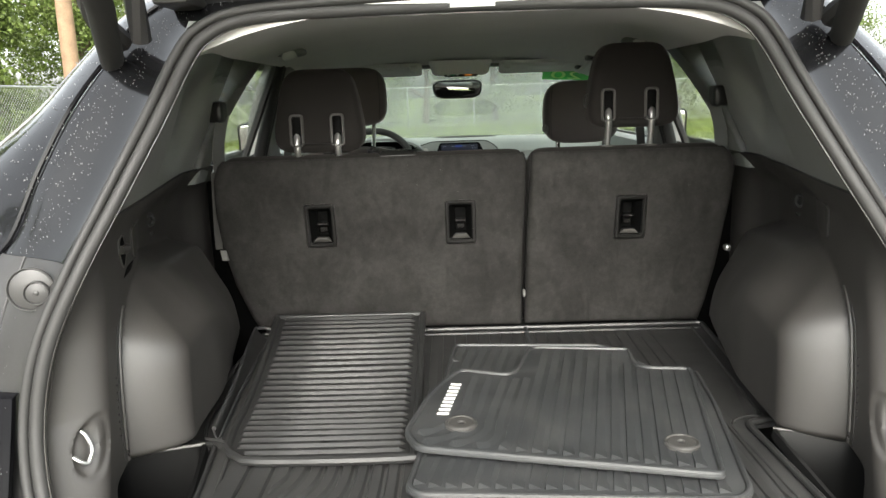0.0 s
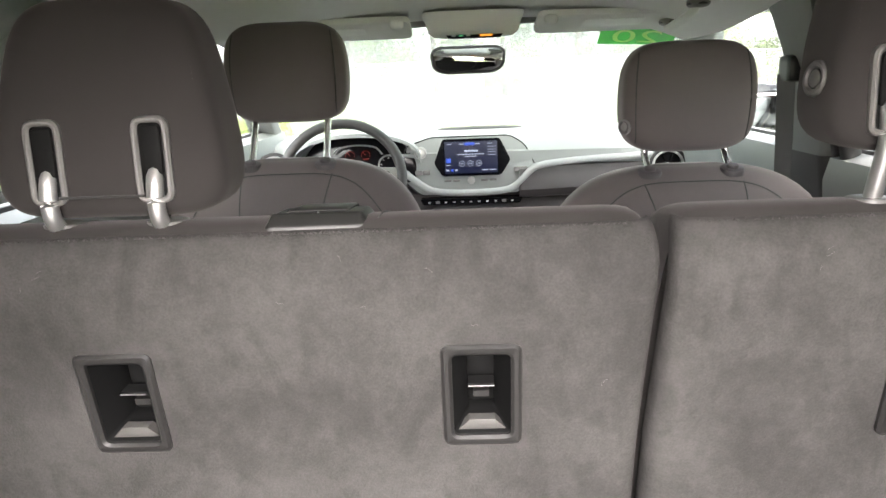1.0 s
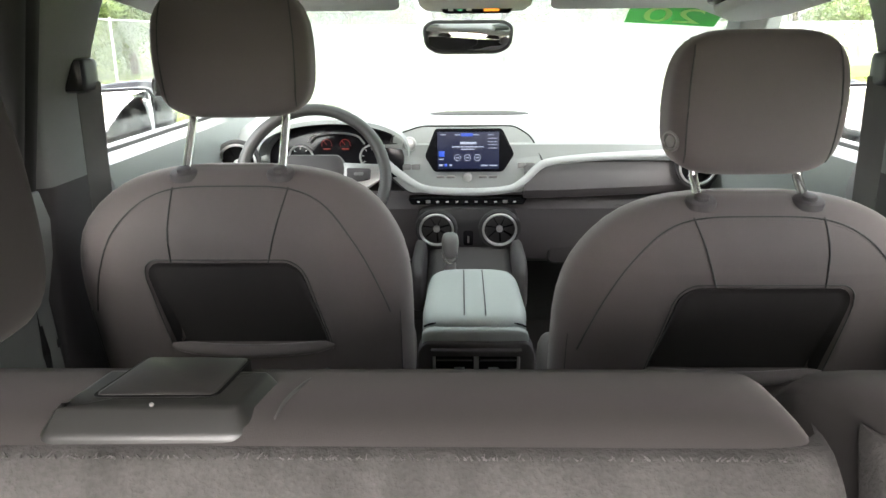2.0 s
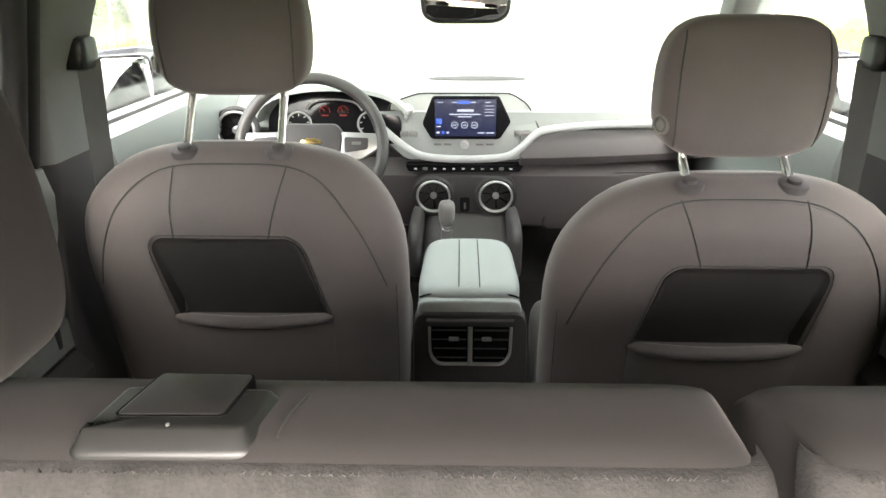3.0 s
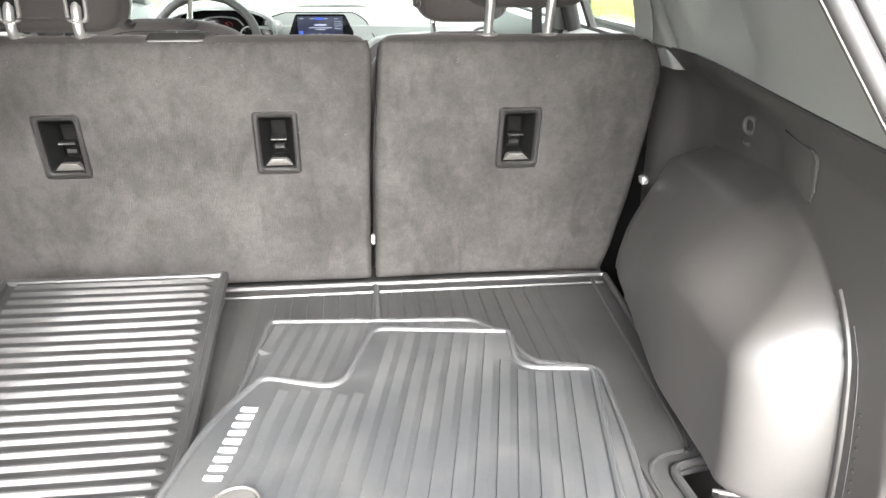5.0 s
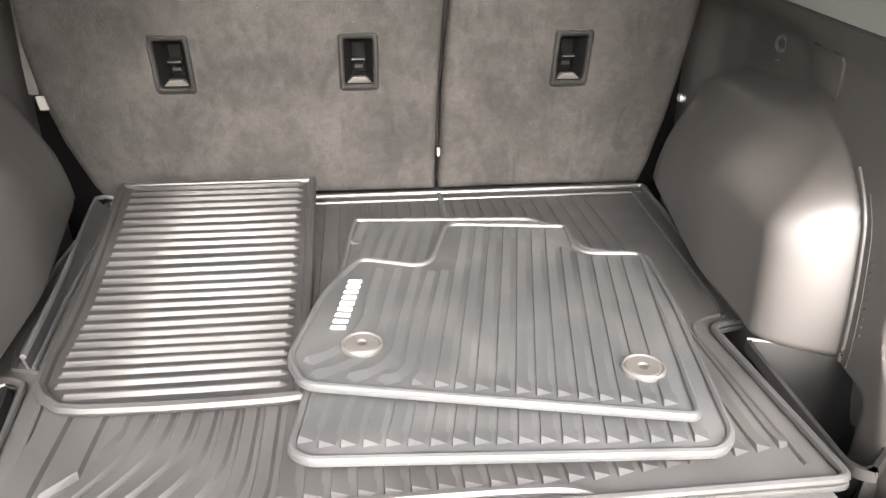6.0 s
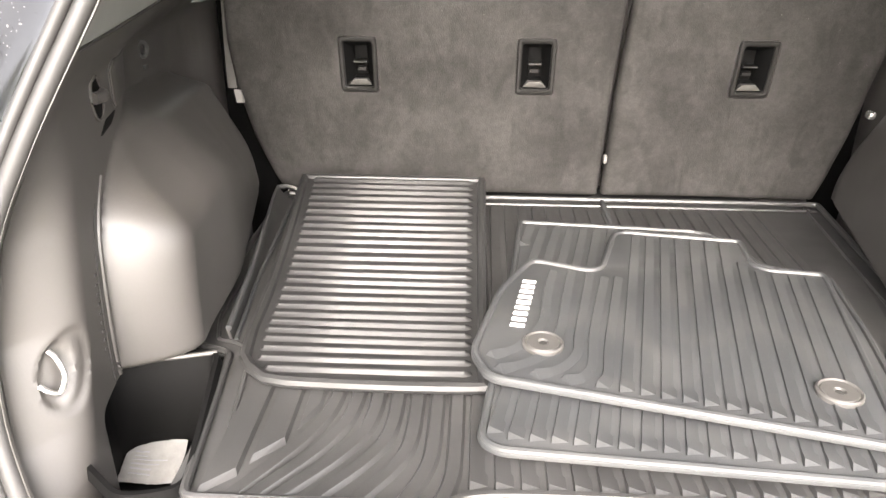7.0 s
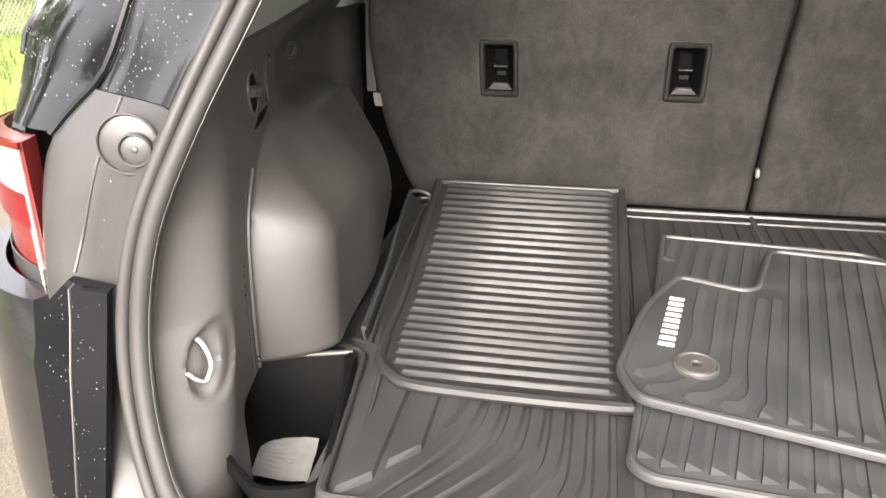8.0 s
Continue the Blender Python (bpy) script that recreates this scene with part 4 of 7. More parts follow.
    pillar("a_pillar", (0.755, 3.98, 1.12), (0.575, 3.12, 1.50), 0.07, 0.055, PILLAR, "grey plastic windscreen pillar trim")
    for yy, k in ((2.56, -0.30),):
        part("rear_window_frame", tube([V(X0 + s * (0.770 - (z - 1.17) * 0.5), yy + k * (z - 1.17), z) for z in span(1.17, 1.5, 8)], 0.012, 6), SEAL, car)
    for off, r in ((-0.115, 0.017), (-0.155, 0.020)):
        part("pillar_weatherstrip", tube([V(X0 + s * (0.735 - 0.39 * max(0.0, z - 1.165)), 2.775 + off - 0.37 * max(0.0, z - 1.165), z) for z in (0.55, 0.90, 1.16, 1.20, 1.30, 1.40, 1.50)], r, 10), SEAL, car)
    # outer door mirror
    mirror = part("door_mirror", cushion((X0 + s * 0.935, 3.52, 1.200), (0.112, 0.055, 0.090), 4, 10, lambda v: V(v.x, v.y + 0.25 * v.y * (v.y > 0), v.z * (1 - 0.12 * v.x * s))), PAINT, car, "black door mirror housing")
    face = rounded([(-0.096, -0.072), (0.096, -0.074), (0.096, 0.074), (-0.096, 0.066)], 0.022, 5)
    toward = pose(X0 + s * 0.935, 3.446, 1.200, 97, 0, s * -7)
    part("mirror_rim", frame_ring(inset(face, -0.006), inset(face, 0.002), -0.01, 0.004, lambda p: toward @ p), GLOSS, mirror)
    part("mirror_glass", plate(face, -0.004, 0.001, lambda p: toward @ p, 0.0008), MIRROR, mirror, "mirror glass")
    part("mirror_foot", tube([V(X0 + s * 0.78, 3.60, 1.15), V(X0 + s * 0.88, 3.55, 1.14)], 0.035, 8, 0.5), PAINT, mirror)
    # seat belts: guide on the pillar and a hanging strap
    for y0, u0, z0, y1, u1, z1 in ((2.735, 0.655, 1.345, 2.86, 0.700, 0.50), (1.955, 0.655, 1.346, 1.825, 0.630, 1.18)):
        guide = thing("seat_belt", (X0 + s * u0, y0, z0), "grey woven seat belt hanging from a black pillar guide", "seat belt")
        g = part("belt_guide", cushion((X0 + s * (u0 + 0.006), y0, z0), (0.024, 0.032, 0.028), 6, 8), TRAY, guide, "black plastic belt guide")
        part("anchor_cover", cushion((X0 + s * (u0 + 0.022), y0, z0 + 0.045), (0.014, 0.024, 0.04), 4, 8), TRIM_MATT, guide)
        part("strap", loft([[V(X0 + s * (u0 + (u1 - u0) * f + 0.012 * math.sin(f * 3.1) - 0.012), y0 + (y1 - y0) * f + dy * (0.021 - 0.004 * math.sin(f * 3.1)), z0 - 0.012 + (z1 - z0) * f) + V(s * dx - s * dy * 0.010, 0, 0) for dy, dx in ((-1, 0), (1, 0), (1, 0.0015), (-1, 0.0015))] for f in span(0, 1, 12)]), BELT, guide, "woven belt strap")

# roof, headliner, windscreen, hood and front
def liner_z(u, y):
    t = abs(u) / 0.62
    z = 1.555 - 0.075 * t ** 3.2
    z -= 0.050 * (1 - smoothstep(1.15, 1.75, y)) + 0.055 * smoothstep(2.5, 3.2, y)
    return z


def liner_w(y):
    return float(np.interp(y, [1.2, 1.3, 1.9, 3.0, 3.25], [0.475, 0.515, 0.60, 0.60, 0.55]))


headliner = part("headliner", sheet(span(-1, 1, 36), span(1.225, 3.2, 40), lambda a, y: V(X0 + a * liner_w(y), y, liner_z(a * 0.62, y)), thick=(0, 0, 0.03)), LINER, None, "pale grey cloth headliner")
headliner.name = "ceiling"
tagged(headliner, "pale grey cloth headliner of the car", "headliner", kind="structure")
part("roof_skin", sheet(span(-1, 1, 24), span(1.30, 3.25, 24), lambda a, y: V(X0 + a * (liner_w(y) + 0.04), y, liner_z(a * 0.62, y) + 0.075 - 0.03 * abs(a) ** 4), thick=(0, 0, 0.02)), PAINT, car, "black roof")


def screen_pt(a, f):
    """The windscreen: a across, f from the header down to the cowl."""
    y = 3.16 + (4.22 - 3.16) * f + 0.06 * (1 - a * a)
    z = 1.515 + (1.115 - 1.515) * f - 0.03 * a * a * (1 - f) + 0.012 * math.sin(f * math.pi)
    return V(X0 + a * (0.60 + 0.13 * f), y, z)


windscreen = part("windscreen", sheet(span(-1, 1, 24), span(0, 1, 18), screen_pt, thick=(0, 0.003, 0.004)), WINDSHIELD_GLASS, car, "rain-wet hazy windscreen")
windscreen.visible_shadow = False
part("windscreen_header", tube([screen_pt(a, 0.01) + V(0, -0.01, -0.004) for a in span(-1, 1, 16)], 0.022, 8), PILLAR, car)
part("hood", sheet(span(-1, 1, 16), span(4.20, 5.35, 14), lambda a, y: V(X0 + a * (0.78 - 0.05 * (y - 4.2)), y, 1.10 - 0.035 * a * a - 0.10 * ((y - 4.2) / 1.15) ** 2.2), thick=(0, 0, -0.03)), PAINT, car, "black engine hood")
part("front_panel", sheet(span(-1, 1, 14), span(0.28, 0.98, 10), lambda a, z: V(X0 + a * 0.86, 5.38 - 0.12 * a * a - 0.05 * abs(z - 0.65), z), thick=(0, -0.05, 0)), PAINT, car)
for s in (-1, 1):
    part("front_fender", sheet(span(3.97, 5.3, 14), span(0.32, 1.06, 12), lambda y, z: V(X0 + s * (float(np.interp(z, [0.3, 0.55, 0.85, 1.06], [0.88, 0.94, 0.94, 0.80])) - 0.12 * smoothstep(4.2, 5.3, y)), y, z), thick=(-s * 0.03, 0, 0)), PAINT, car)
    for y in (1.62, 4.45):
        hub = V(X0 + s * 0.80, y, 0.36)
        wheel = part("wheel", disc(hub, 0.36, (s, 0, 0), 0.17, 36, inner=0.24, bevel=0.03), TYRE, car, "black tyre")
        part("rim", disc(hub + V(s * 0.04, 0, 0), 0.245, (s, 0, 0), 0.10, 30, bevel=0.02), SATIN, wheel)
part("cabin_floor", box(X0 - 0.74, X0 + 0.74, 1.95, 4.0, 0.36, 0.42, 0.01), CLOTH_INSERT, car, "dark carpeted cabin floor")
part("firewall", box(X0 - 0.74, X0 + 0.74, 3.98, 4.05, 0.36, 1.06, 0.01), TRIM_MATT, car)

# the raised tailgate over the opening with its gas struts and hinges
gate_m = pose(X0, 1.235, 1.61, -30, 0, 0)
gate = part("tailgate", loft([[gate_m @ V(x, y, z) for x, z in ((-w, 0.0), (-w * 0.9, -0.055), (w * 0.9, -0.055), (w, 0.0), (w * 0.92, 0.05), (-w * 0.92, 0.05))] for y, w in ((0.09, 0.50), (0.0, 0.52), (-0.10, 0.56), (-0.40, 0.62), (-0.70, 0.66), (-1.0, 0.66), (-1.08, 0.60))]), TRIM_MATT, car, "raised tailgate lined with matt black plastic")
for s in (-1, 1):
    part("gas_strut", joined(tube([V(X0 + s * 0.615, 1.28, 1.425), V(X0 + s * 0.50, 1.00, 1.50), V(X0 + s * 0.47, 0.86, 1.60)], 0.019, 10), tube([V(X0 + s * 0.47, 0.86, 1.60), V(X0 + s * 0.44, 0.62, 1.86)], 0.009, 8)), TRIM_MATT, gate)
    part("hinge", joined(box(*sorted((X0 + s * 0.44, X0 + s * 0.50)), 1.17, 1.29, 1.52, 1.60, 0.01), tube([V(X0 + s * 0.53, 1.20, 1.47), V(X0 + s * 0.52, 1.16, 1.54), V(X0 + s * 0.49, 1.18, 1.60)], 0.016, 8)), INNER_PAINT, gate)
    part("wiring_boot", tube(smooth_line([V(X0 + s * 0.57, 1.22, 1.47), V(X0 + s * 0.575, 1.14, 1.51), V(X0 + s * 0.55, 1.10, 1.57), V(X0 + s * 0.52, 1.12, 1.62)], 6), 0.018, 8), SEAL, gate)

# ---- cargo area ----
EDGE = [(-0.50, 1.845), (0.662, 1.845), (0.622, 1.30), (0.606, 1.250), (0.548, 1.238), (0.560, 0.912), (-0.388, 0.912), (-0.425, 1.196), (-0.478, 1.21), (-0.505, 1.30)]
liner = thing("cargo_liner", (X0, 1.4, 0.756), "black ribbed rubber cargo liner on the load floor", "cargo liner")
edge = rounded(EDGE, [0.02, 0.02, 0.03, 0.012, 0.012, 0.02, 0.02, 0.012, 0.03, 0.06], 4)
flat = lambda p: V(p.x, p.y, p.z)
pieces = [plate(edge, 0.756, FLOOR - 0.003, flat, 0.003)]
lip = inset(edge, 0.006)
pieces.append(tube([V(p.x, p.y, FLOOR + 0.002) for p in lip], 0.0058, 8, loop=True))
inner_lip = inset(edge, 0.036)
rear_end = [i for i, p in enumerate(inner_lip) if p.y < 1.0]
bead = [inner_lip[rear_end[-1]].lerp(inner_lip[rear_end[-1] + 1], 0.06)] + list(inner_lip[rear_end[-1] + 1:]) + list(inner_lip[:rear_end[0]]) + [inner_lip[rear_end[0]].lerp(inner_lip[rear_end[0] - 1], 0.06)]
pieces.append(tube([V(p.x, p.y, FLOOR - 0.002) for p in bead], 0.0036, 6))
# long ribs: straight in the middle, sweeping outwards in one rear corner
liner_ribs = []
zr = FLOOR - 0.003
def swept(k):
    """A rib of the corner fan: straight ahead, then sweeping out to the side."""
    x = -0.249 + 0.0262 * k
    yb = 1.100 - 0.014 * k
    xe = (-0.334, -0.312, -0.285, -0.246, -0.198, -0.146, -0.105)[k]
    turn = V(x + 0.002, yb - 0.035, zr).lerp(V(xe, 0.922, zr), 0.28)
    bend = smooth_line([V(x, 1.20, zr), V(x, yb, zr), turn, V(xe, 0.922, zr)], 6)
    return [V(x, y, zr) for y in (1.80, 1.6, 1.4)] + bend


for k in range(7):
    liner_ribs.append(ridge(swept(k), 0.0232, 0.0060, top=0.60, taper=False))
for xl, xr, yl, yr in ((-0.372, -0.334, 0.921, 0.955), (-0.328, -0.292, 0.974, 1.010), (-0.286, -0.263, 1.036, 1.078)):
    foot = [V(xl, 1.80, zr - 0.002), V(xl, yl, zr - 0.002), V(xr, yr, zr - 0.002), V(xr, 1.80, zr - 0.002)]
    crown = [V(xl + 0.003, 1.80, zr + 0.006), V(xl + 0.003, yl + 0.014, zr + 0.006), V(xr - 0.004, yr + 0.010, zr + 0.006), V(xr - 0.004, 1.80, zr + 0.006)]
    liner_ribs.append(loft([foot, crown]))
for k in range(21):
    x = -0.0625 + k * 0.0290
    n = abs(x - 0.085)
    line = [V(x, y, zr) for y in (1.80, 1.6, 1.3, 1.05, 0.957 + 0.12 * max(0, n - 0.2))]
    liner_ribs.append(sawtooth(line, 0.0265, 0.0036, ends=(0.004, 0.008), kick=2.0))
field = smooth_line([V(-0.105, 0.905, FLOOR), V(-0.092, 0.928, FLOOR), V(-0.045, 0.940, FLOOR), V(0.085, 0.943, FLOOR), V(0.215, 0.940, FLOOR), V(0.262, 0.928, FLOOR), V(0.275, 0.905, FLOOR)], 6)
pieces.append(tube(field, 0.006, 6))
part("rubber_sheet", joined(*pieces), RUBBER, liner, angle=30)
for r in liner_ribs:
    part("rib", r, RUBBER, liner, angle=25)
part("fold_seam", tube([V(0.197, y, FLOOR + 0.001) for y in span(1.68, 1.845, 6)], 0.006, 8, 0.6), RUBBER_MAT, liner)

# upturned liner corner beside the wheel arch
def flap(t, f):
    y = 1.235 + 0.56 * t
    low = float(np.interp(y, [1.23, 1.43, 1.76, 1.80], [-0.424, -0.447, -0.466, -0.462]))
    high = float(np.interp(y, [1.23, 1.44, 1.755, 1.80], [-0.430, -0.452, -0.496, -0.500]))
    return V(low + (high - low) * f, y, FLOOR - 0.002 + (0.022 + 0.012 * t) * f ** 1.5)
part("upturned_edge", sheet(span(0, 1, 18), span(0, 1, 5), flap, thick=(-0.004, 0, 0)), RUBBER, liner)
part("edge_bead", tube([flap(t, 1.0) for t in span(0, 1, 18)] + [V(-0.486, 1.808, FLOOR + 0.030), V(-0.468, 1.812, FLOOR + 0.024), V(-0.455, 1.808, FLOOR + 0.016)], 0.0045, 6), RUBBER_MAT, liner)
part("inner_bead", tube([flap(t, 0.15) + V(0.004, 0, 0.001) for t in span(0, 1, 18)], 0.0035, 6), RUBBER_MAT, liner)


def rib_lines(poly, direction, pitch, margin, start=None):
    """Straight lines across a polygon, ending a margin inside it."""
    d = Vector(direction).normalized()
    nrm = Vector((-d.y, d.x))
    ring = inset(poly, margin)
    vals = [p.dot(nrm) for p in ring]
    lines = []
    c = start if start is not None else min(vals) + pitch * 0.5
    while c < max(vals) - pitch * 0.3:
        hits = []
        for i in range(len(ring)):
            a, b = ring[i - 1], ring[i]
            fa, fb = a.dot(nrm) - c, b.dot(nrm) - c
            if (fa < 0) != (fb < 0):
                hits.append((a.lerp(b, fa / (fa - fb))).dot(d))
        hits.sort()
        if len(hits) >= 2 and hits[-1] - hits[0] > 0.04:
            lines.append((nrm * c + d * hits[0], nrm * c + d * hits[-1]))
        c += pitch
    return lines


def floor_mat(points, radii, z, label, bend=0.0, tilt=0.0, start=None, sweeps=()):
    """A moulded car floor mat with raised rim and long ribs."""
    base = sum((Vector(p) for p in points), Vector((0, 0))) / len(points)
    mat = thing("floor_mat", (base.x, base.y, z), label, "floor mat", "loose floor mats")
    poly = rounded(points, radii, 5)

    def lay(p):
        return V(p.x, p.y, z + p.z + bend * (p.y - base.y) ** 2 + tilt * (p.y - base.y))
    bits = [plate(poly, 0.0, 0.006, lay, 0.002)]
    ribs = []
    rim = inset(poly, 0.006)
    bits.append(tube([lay(V(p.x, p.y, 0.0062)) for p in rim], 0.0050, 8, loop=True))
    for a, b in rib_lines(poly, (-0.21, -1), 0.0252, 0.020, start):
        n = 6
        ribs.append(sawtooth([lay(V(*(a.lerp(b, t)), 0.0060)) for t in span(0, 0.985, n)], 0.0240, 0.0028, ends=(0.004, 0.008), kick=2.4))
    for sweep in sweeps:
        line = smooth_line([lay(V(x, y, 0.0060)) for x, y in sweep], 5)
        ribs.append(sawtooth(line, 0.0215, 0.0030, ends=(0.004, 0.008), kick=2.0))
    part("rubber_sheet", joined(*bits), RUBBER_MAT, mat, angle=28)
    for r in ribs:
        part("rib", r, RUBBER_MAT, mat, angle=25)
    return mat, lay


lift = lambda p, z: ((p[0] + 0.028) * (1.347 - z) / 0.567 - 0.028, (p[1] - 0.331) * (1.347 - z) / 0.567 + 0.331)
# ribs that bend round the first grommet of the upper mat, from the far end to the near rim
SWEEPS = [[(0.058, 1.424), (0.042, 1.338), (0.033, 1.270), (0.015, 1.222), (-0.012, 1.184), (-0.046, 1.163)], [(0.088, 1.421), (0.068, 1.319), (0.055, 1.246), (0.036, 1.188), (0.006, 1.152), (-0.036, 1.130)], [(0.118, 1.418), (0.080, 1.236), (0.069, 1.175), (0.044, 1.138), (0.010, 1.120)], [(0.140, 1.406), (0.100, 1.234), (0.086, 1.148), (0.068, 1.118), (0.048, 1.110)], [(0.162, 1.406), (0.117, 1.203), (0.104, 1.130), (0.092, 1.103)]]
floor_mat([lift(p, 0.782) for p in ((0.008, 1.680), (0.36, 1.652), (0.40, 1.60), (0.43, 1.50), (0.53, 1.47), (0.508, 1.286), (0.455, 0.985), (0.425, 0.957), (-0.045, 0.993), (-0.068, 1.015), (-0.012, 1.47))], [0.02, 0.03, 0.02, 0.02, 0.03, 0.02, 0.03, 0.02, 0.02, 0.02, 0.03], 0.776, "black ribbed rubber floor mat lying under another")
upper, lay_a = floor_mat([lift(p, 0.80) for p in ((0.022, 1.513), (0.135, 1.470), (0.187, 1.648), (0.425, 1.614), (0.413, 1.497), (0.527, 1.483), (0.434, 1.022), (-0.056, 1.140), (-0.082, 1.207), (-0.038, 1.399))], [0.025, 0.03, 0.03, 0.02, 0.03, 0.025, 0.02, 0.02, 0.025, 0.05], 0.792, "grey-black ribbed rubber floor mat with fixing grommets, on top", start=-0.1066, sweeps=SWEEPS)
for gx, gy in ((0.022, 1.196), (0.381, 1.103)):
    g = part("grommet", joined(disc(lay_a(V(gx, gy, 0.004)), 0.0285, (0, 0, 1), 0.0090, 30, inner=0.0235, bevel=0.002), disc(lay_a(V(gx, gy, 0.004)), 0.0240, (0, 0, 1), 0.0080, 28, inner=0.006)), GROMMET, upper, "round grey fixing grommet")
    part("grommet_hole", disc(lay_a(V(gx, gy, 0.004)), 0.0078, (0, 0, 1), 0.005, 12, bevel=0.001), SEAL, g)
# plain pale bars where the maker's name is moulded
la, lb = Vector(lift((0.017, 1.432), 0.80)), Vector(lift((-0.012, 1.272), 0.80))
for k in range(9):
    c = la.lerp(lb, (k + 0.5) / 9)
    d = (lb - la).normalized()
    q = Vector((-d.y, d.x))
    w = 0.0058 if k != 4 else 0.0068
    part("name_bar", plate([c + d * a * w * 0.72 + q * b * 0.0105 for a, b in ((-1, -1), (1, -1), (1, 1), (-1, 1))], 0.0055, 0.0072, lambda p: lay_a(p), 0.0005), WHITE, upper)
# ribbed rear mat, curling up against the seat
def curl(y):
    return 0.772 + 0.066 * smoothstep(1.25, 1.80, y) ** 1.2


ribbed = thing("ribbed_mat", (-0.23, 1.4, FLOOR), "black rubber mat with close cross ribs, curling up at one end", "floor mat", "loose floor mats")
def mat_x(f, y):
    left = float(np.interp(y, [1.115, 1.135, 1.17, 1.24, 1.45, 1.60, 1.735], [-0.33, -0.365, -0.388, -0.398, -0.408, -0.415, -0.425]))
    right = float(np.interp(y, [1.095, 1.74], [-0.058, -0.066]))
    return left + (right - left) * f
rows = [sheet(span(0, 1, 10), span(1.125, 1.738, 30), lambda f, y: V(mat_x(f, y), y, curl(y)), thick=(0, 0, 0.006))]
edge_line = [V(mat_x(0, y), y, curl(y) + 0.006) for y in span(1.738, 1.125, 26)] + [V(mat_x(f, 1.12), 1.120 - 0.004 * math.sin(f * 3), curl(1.12) + 0.006) for f in span(0.08, 1, 12)] + [V(mat_x(1, y), y, curl(y) + 0.006) for y in span(1.14, 1.738, 26)] + [V(mat_x(f, 1.738), 1.738, curl(1.738) + 0.006) for f in span(0.95, 0.05, 8)]
rows.append(tube(edge_line, 0.0085, 8, loop=True))
cross_ribs = []
for k in range(25):
    y = 1.148 + k * 0.0240
    x0, x1 = mat_x(0, y) + 0.020, mat_x(1, y) - 0.012
    slope = (curl(y + 0.01) - curl(y - 0.01)) / 0.02
    up = V(0, -slope, 1).normalized()
    rows_r = []
    for x, hh in ((x0 - 0.004, 0.0), (x0 + 0.004, 1.0), ((x0 * 2 + x1) / 3, 1.0), ((x0 + 2 * x1) / 3, 1.0), (x1 - 0.014, 1.0), (x1, 0.0)):
        c = V(x, y + 0.0014 * math.sin(5 * x + k), curl(y) + 0.005)
        fwd = V(0, 1, slope).normalized()
        rows_r.append([c + fwd * a + up * (h * hh - 0.001) for a, h in ((-0.0112, -0.0006), (-0.0066, 0.0010), (-0.0036, 0.0044), (-0.0010, 0.0070), (0.0014, 0.0078), (0.0044, 0.0072), (0.0074, -0.0006))])
    cross_ribs.append(loft(rows_r))
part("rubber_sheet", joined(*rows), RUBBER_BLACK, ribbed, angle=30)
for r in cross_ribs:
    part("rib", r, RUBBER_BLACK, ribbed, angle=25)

# folded paper left in the tray
rng = random.Random(3)
leaflet = thing("paper_sheet", (-0.47, 1.0, 0.656), "crumpled white printed paper in the storage tray", "paper")
def crumple(u, v):
    return V(-0.550 + 0.080 * u + 0.016 * (1 - v), 1.048 + 0.085 * v, 0.662 + 0.004 * noise.noise(V(u * 2.3, v * 2.9, 0.4)) + 0.003 * abs(noise.noise(V(u * 6, v * 5, 2))))
part("sheet", sheet(span(0, 1, 14), span(0, 1, 18), crumple, thick=(0, 0, -0.0006)), PAPER, leaflet, angle=20)
for k in range(6):
    part("print_bar", sheet(span(0.15, 0.15 + 0.12 * rng.randint(2, 5), 6), span(0.16 + 0.1 * k, 0.19 + 0.1 * k, 2), lambda u, v: crumple(u, v) + V(0, 0, 0.0012), thick=(0, 0, 0.0004)), INK, leaflet)

# ---- seats ----
def back_y(z):
    """The rear face of the rear seat back, leaning."""
    return 1.858 - (z - 0.766) * 0.213


HANDLES = (-0.3145, 0.0350, 0.4560)


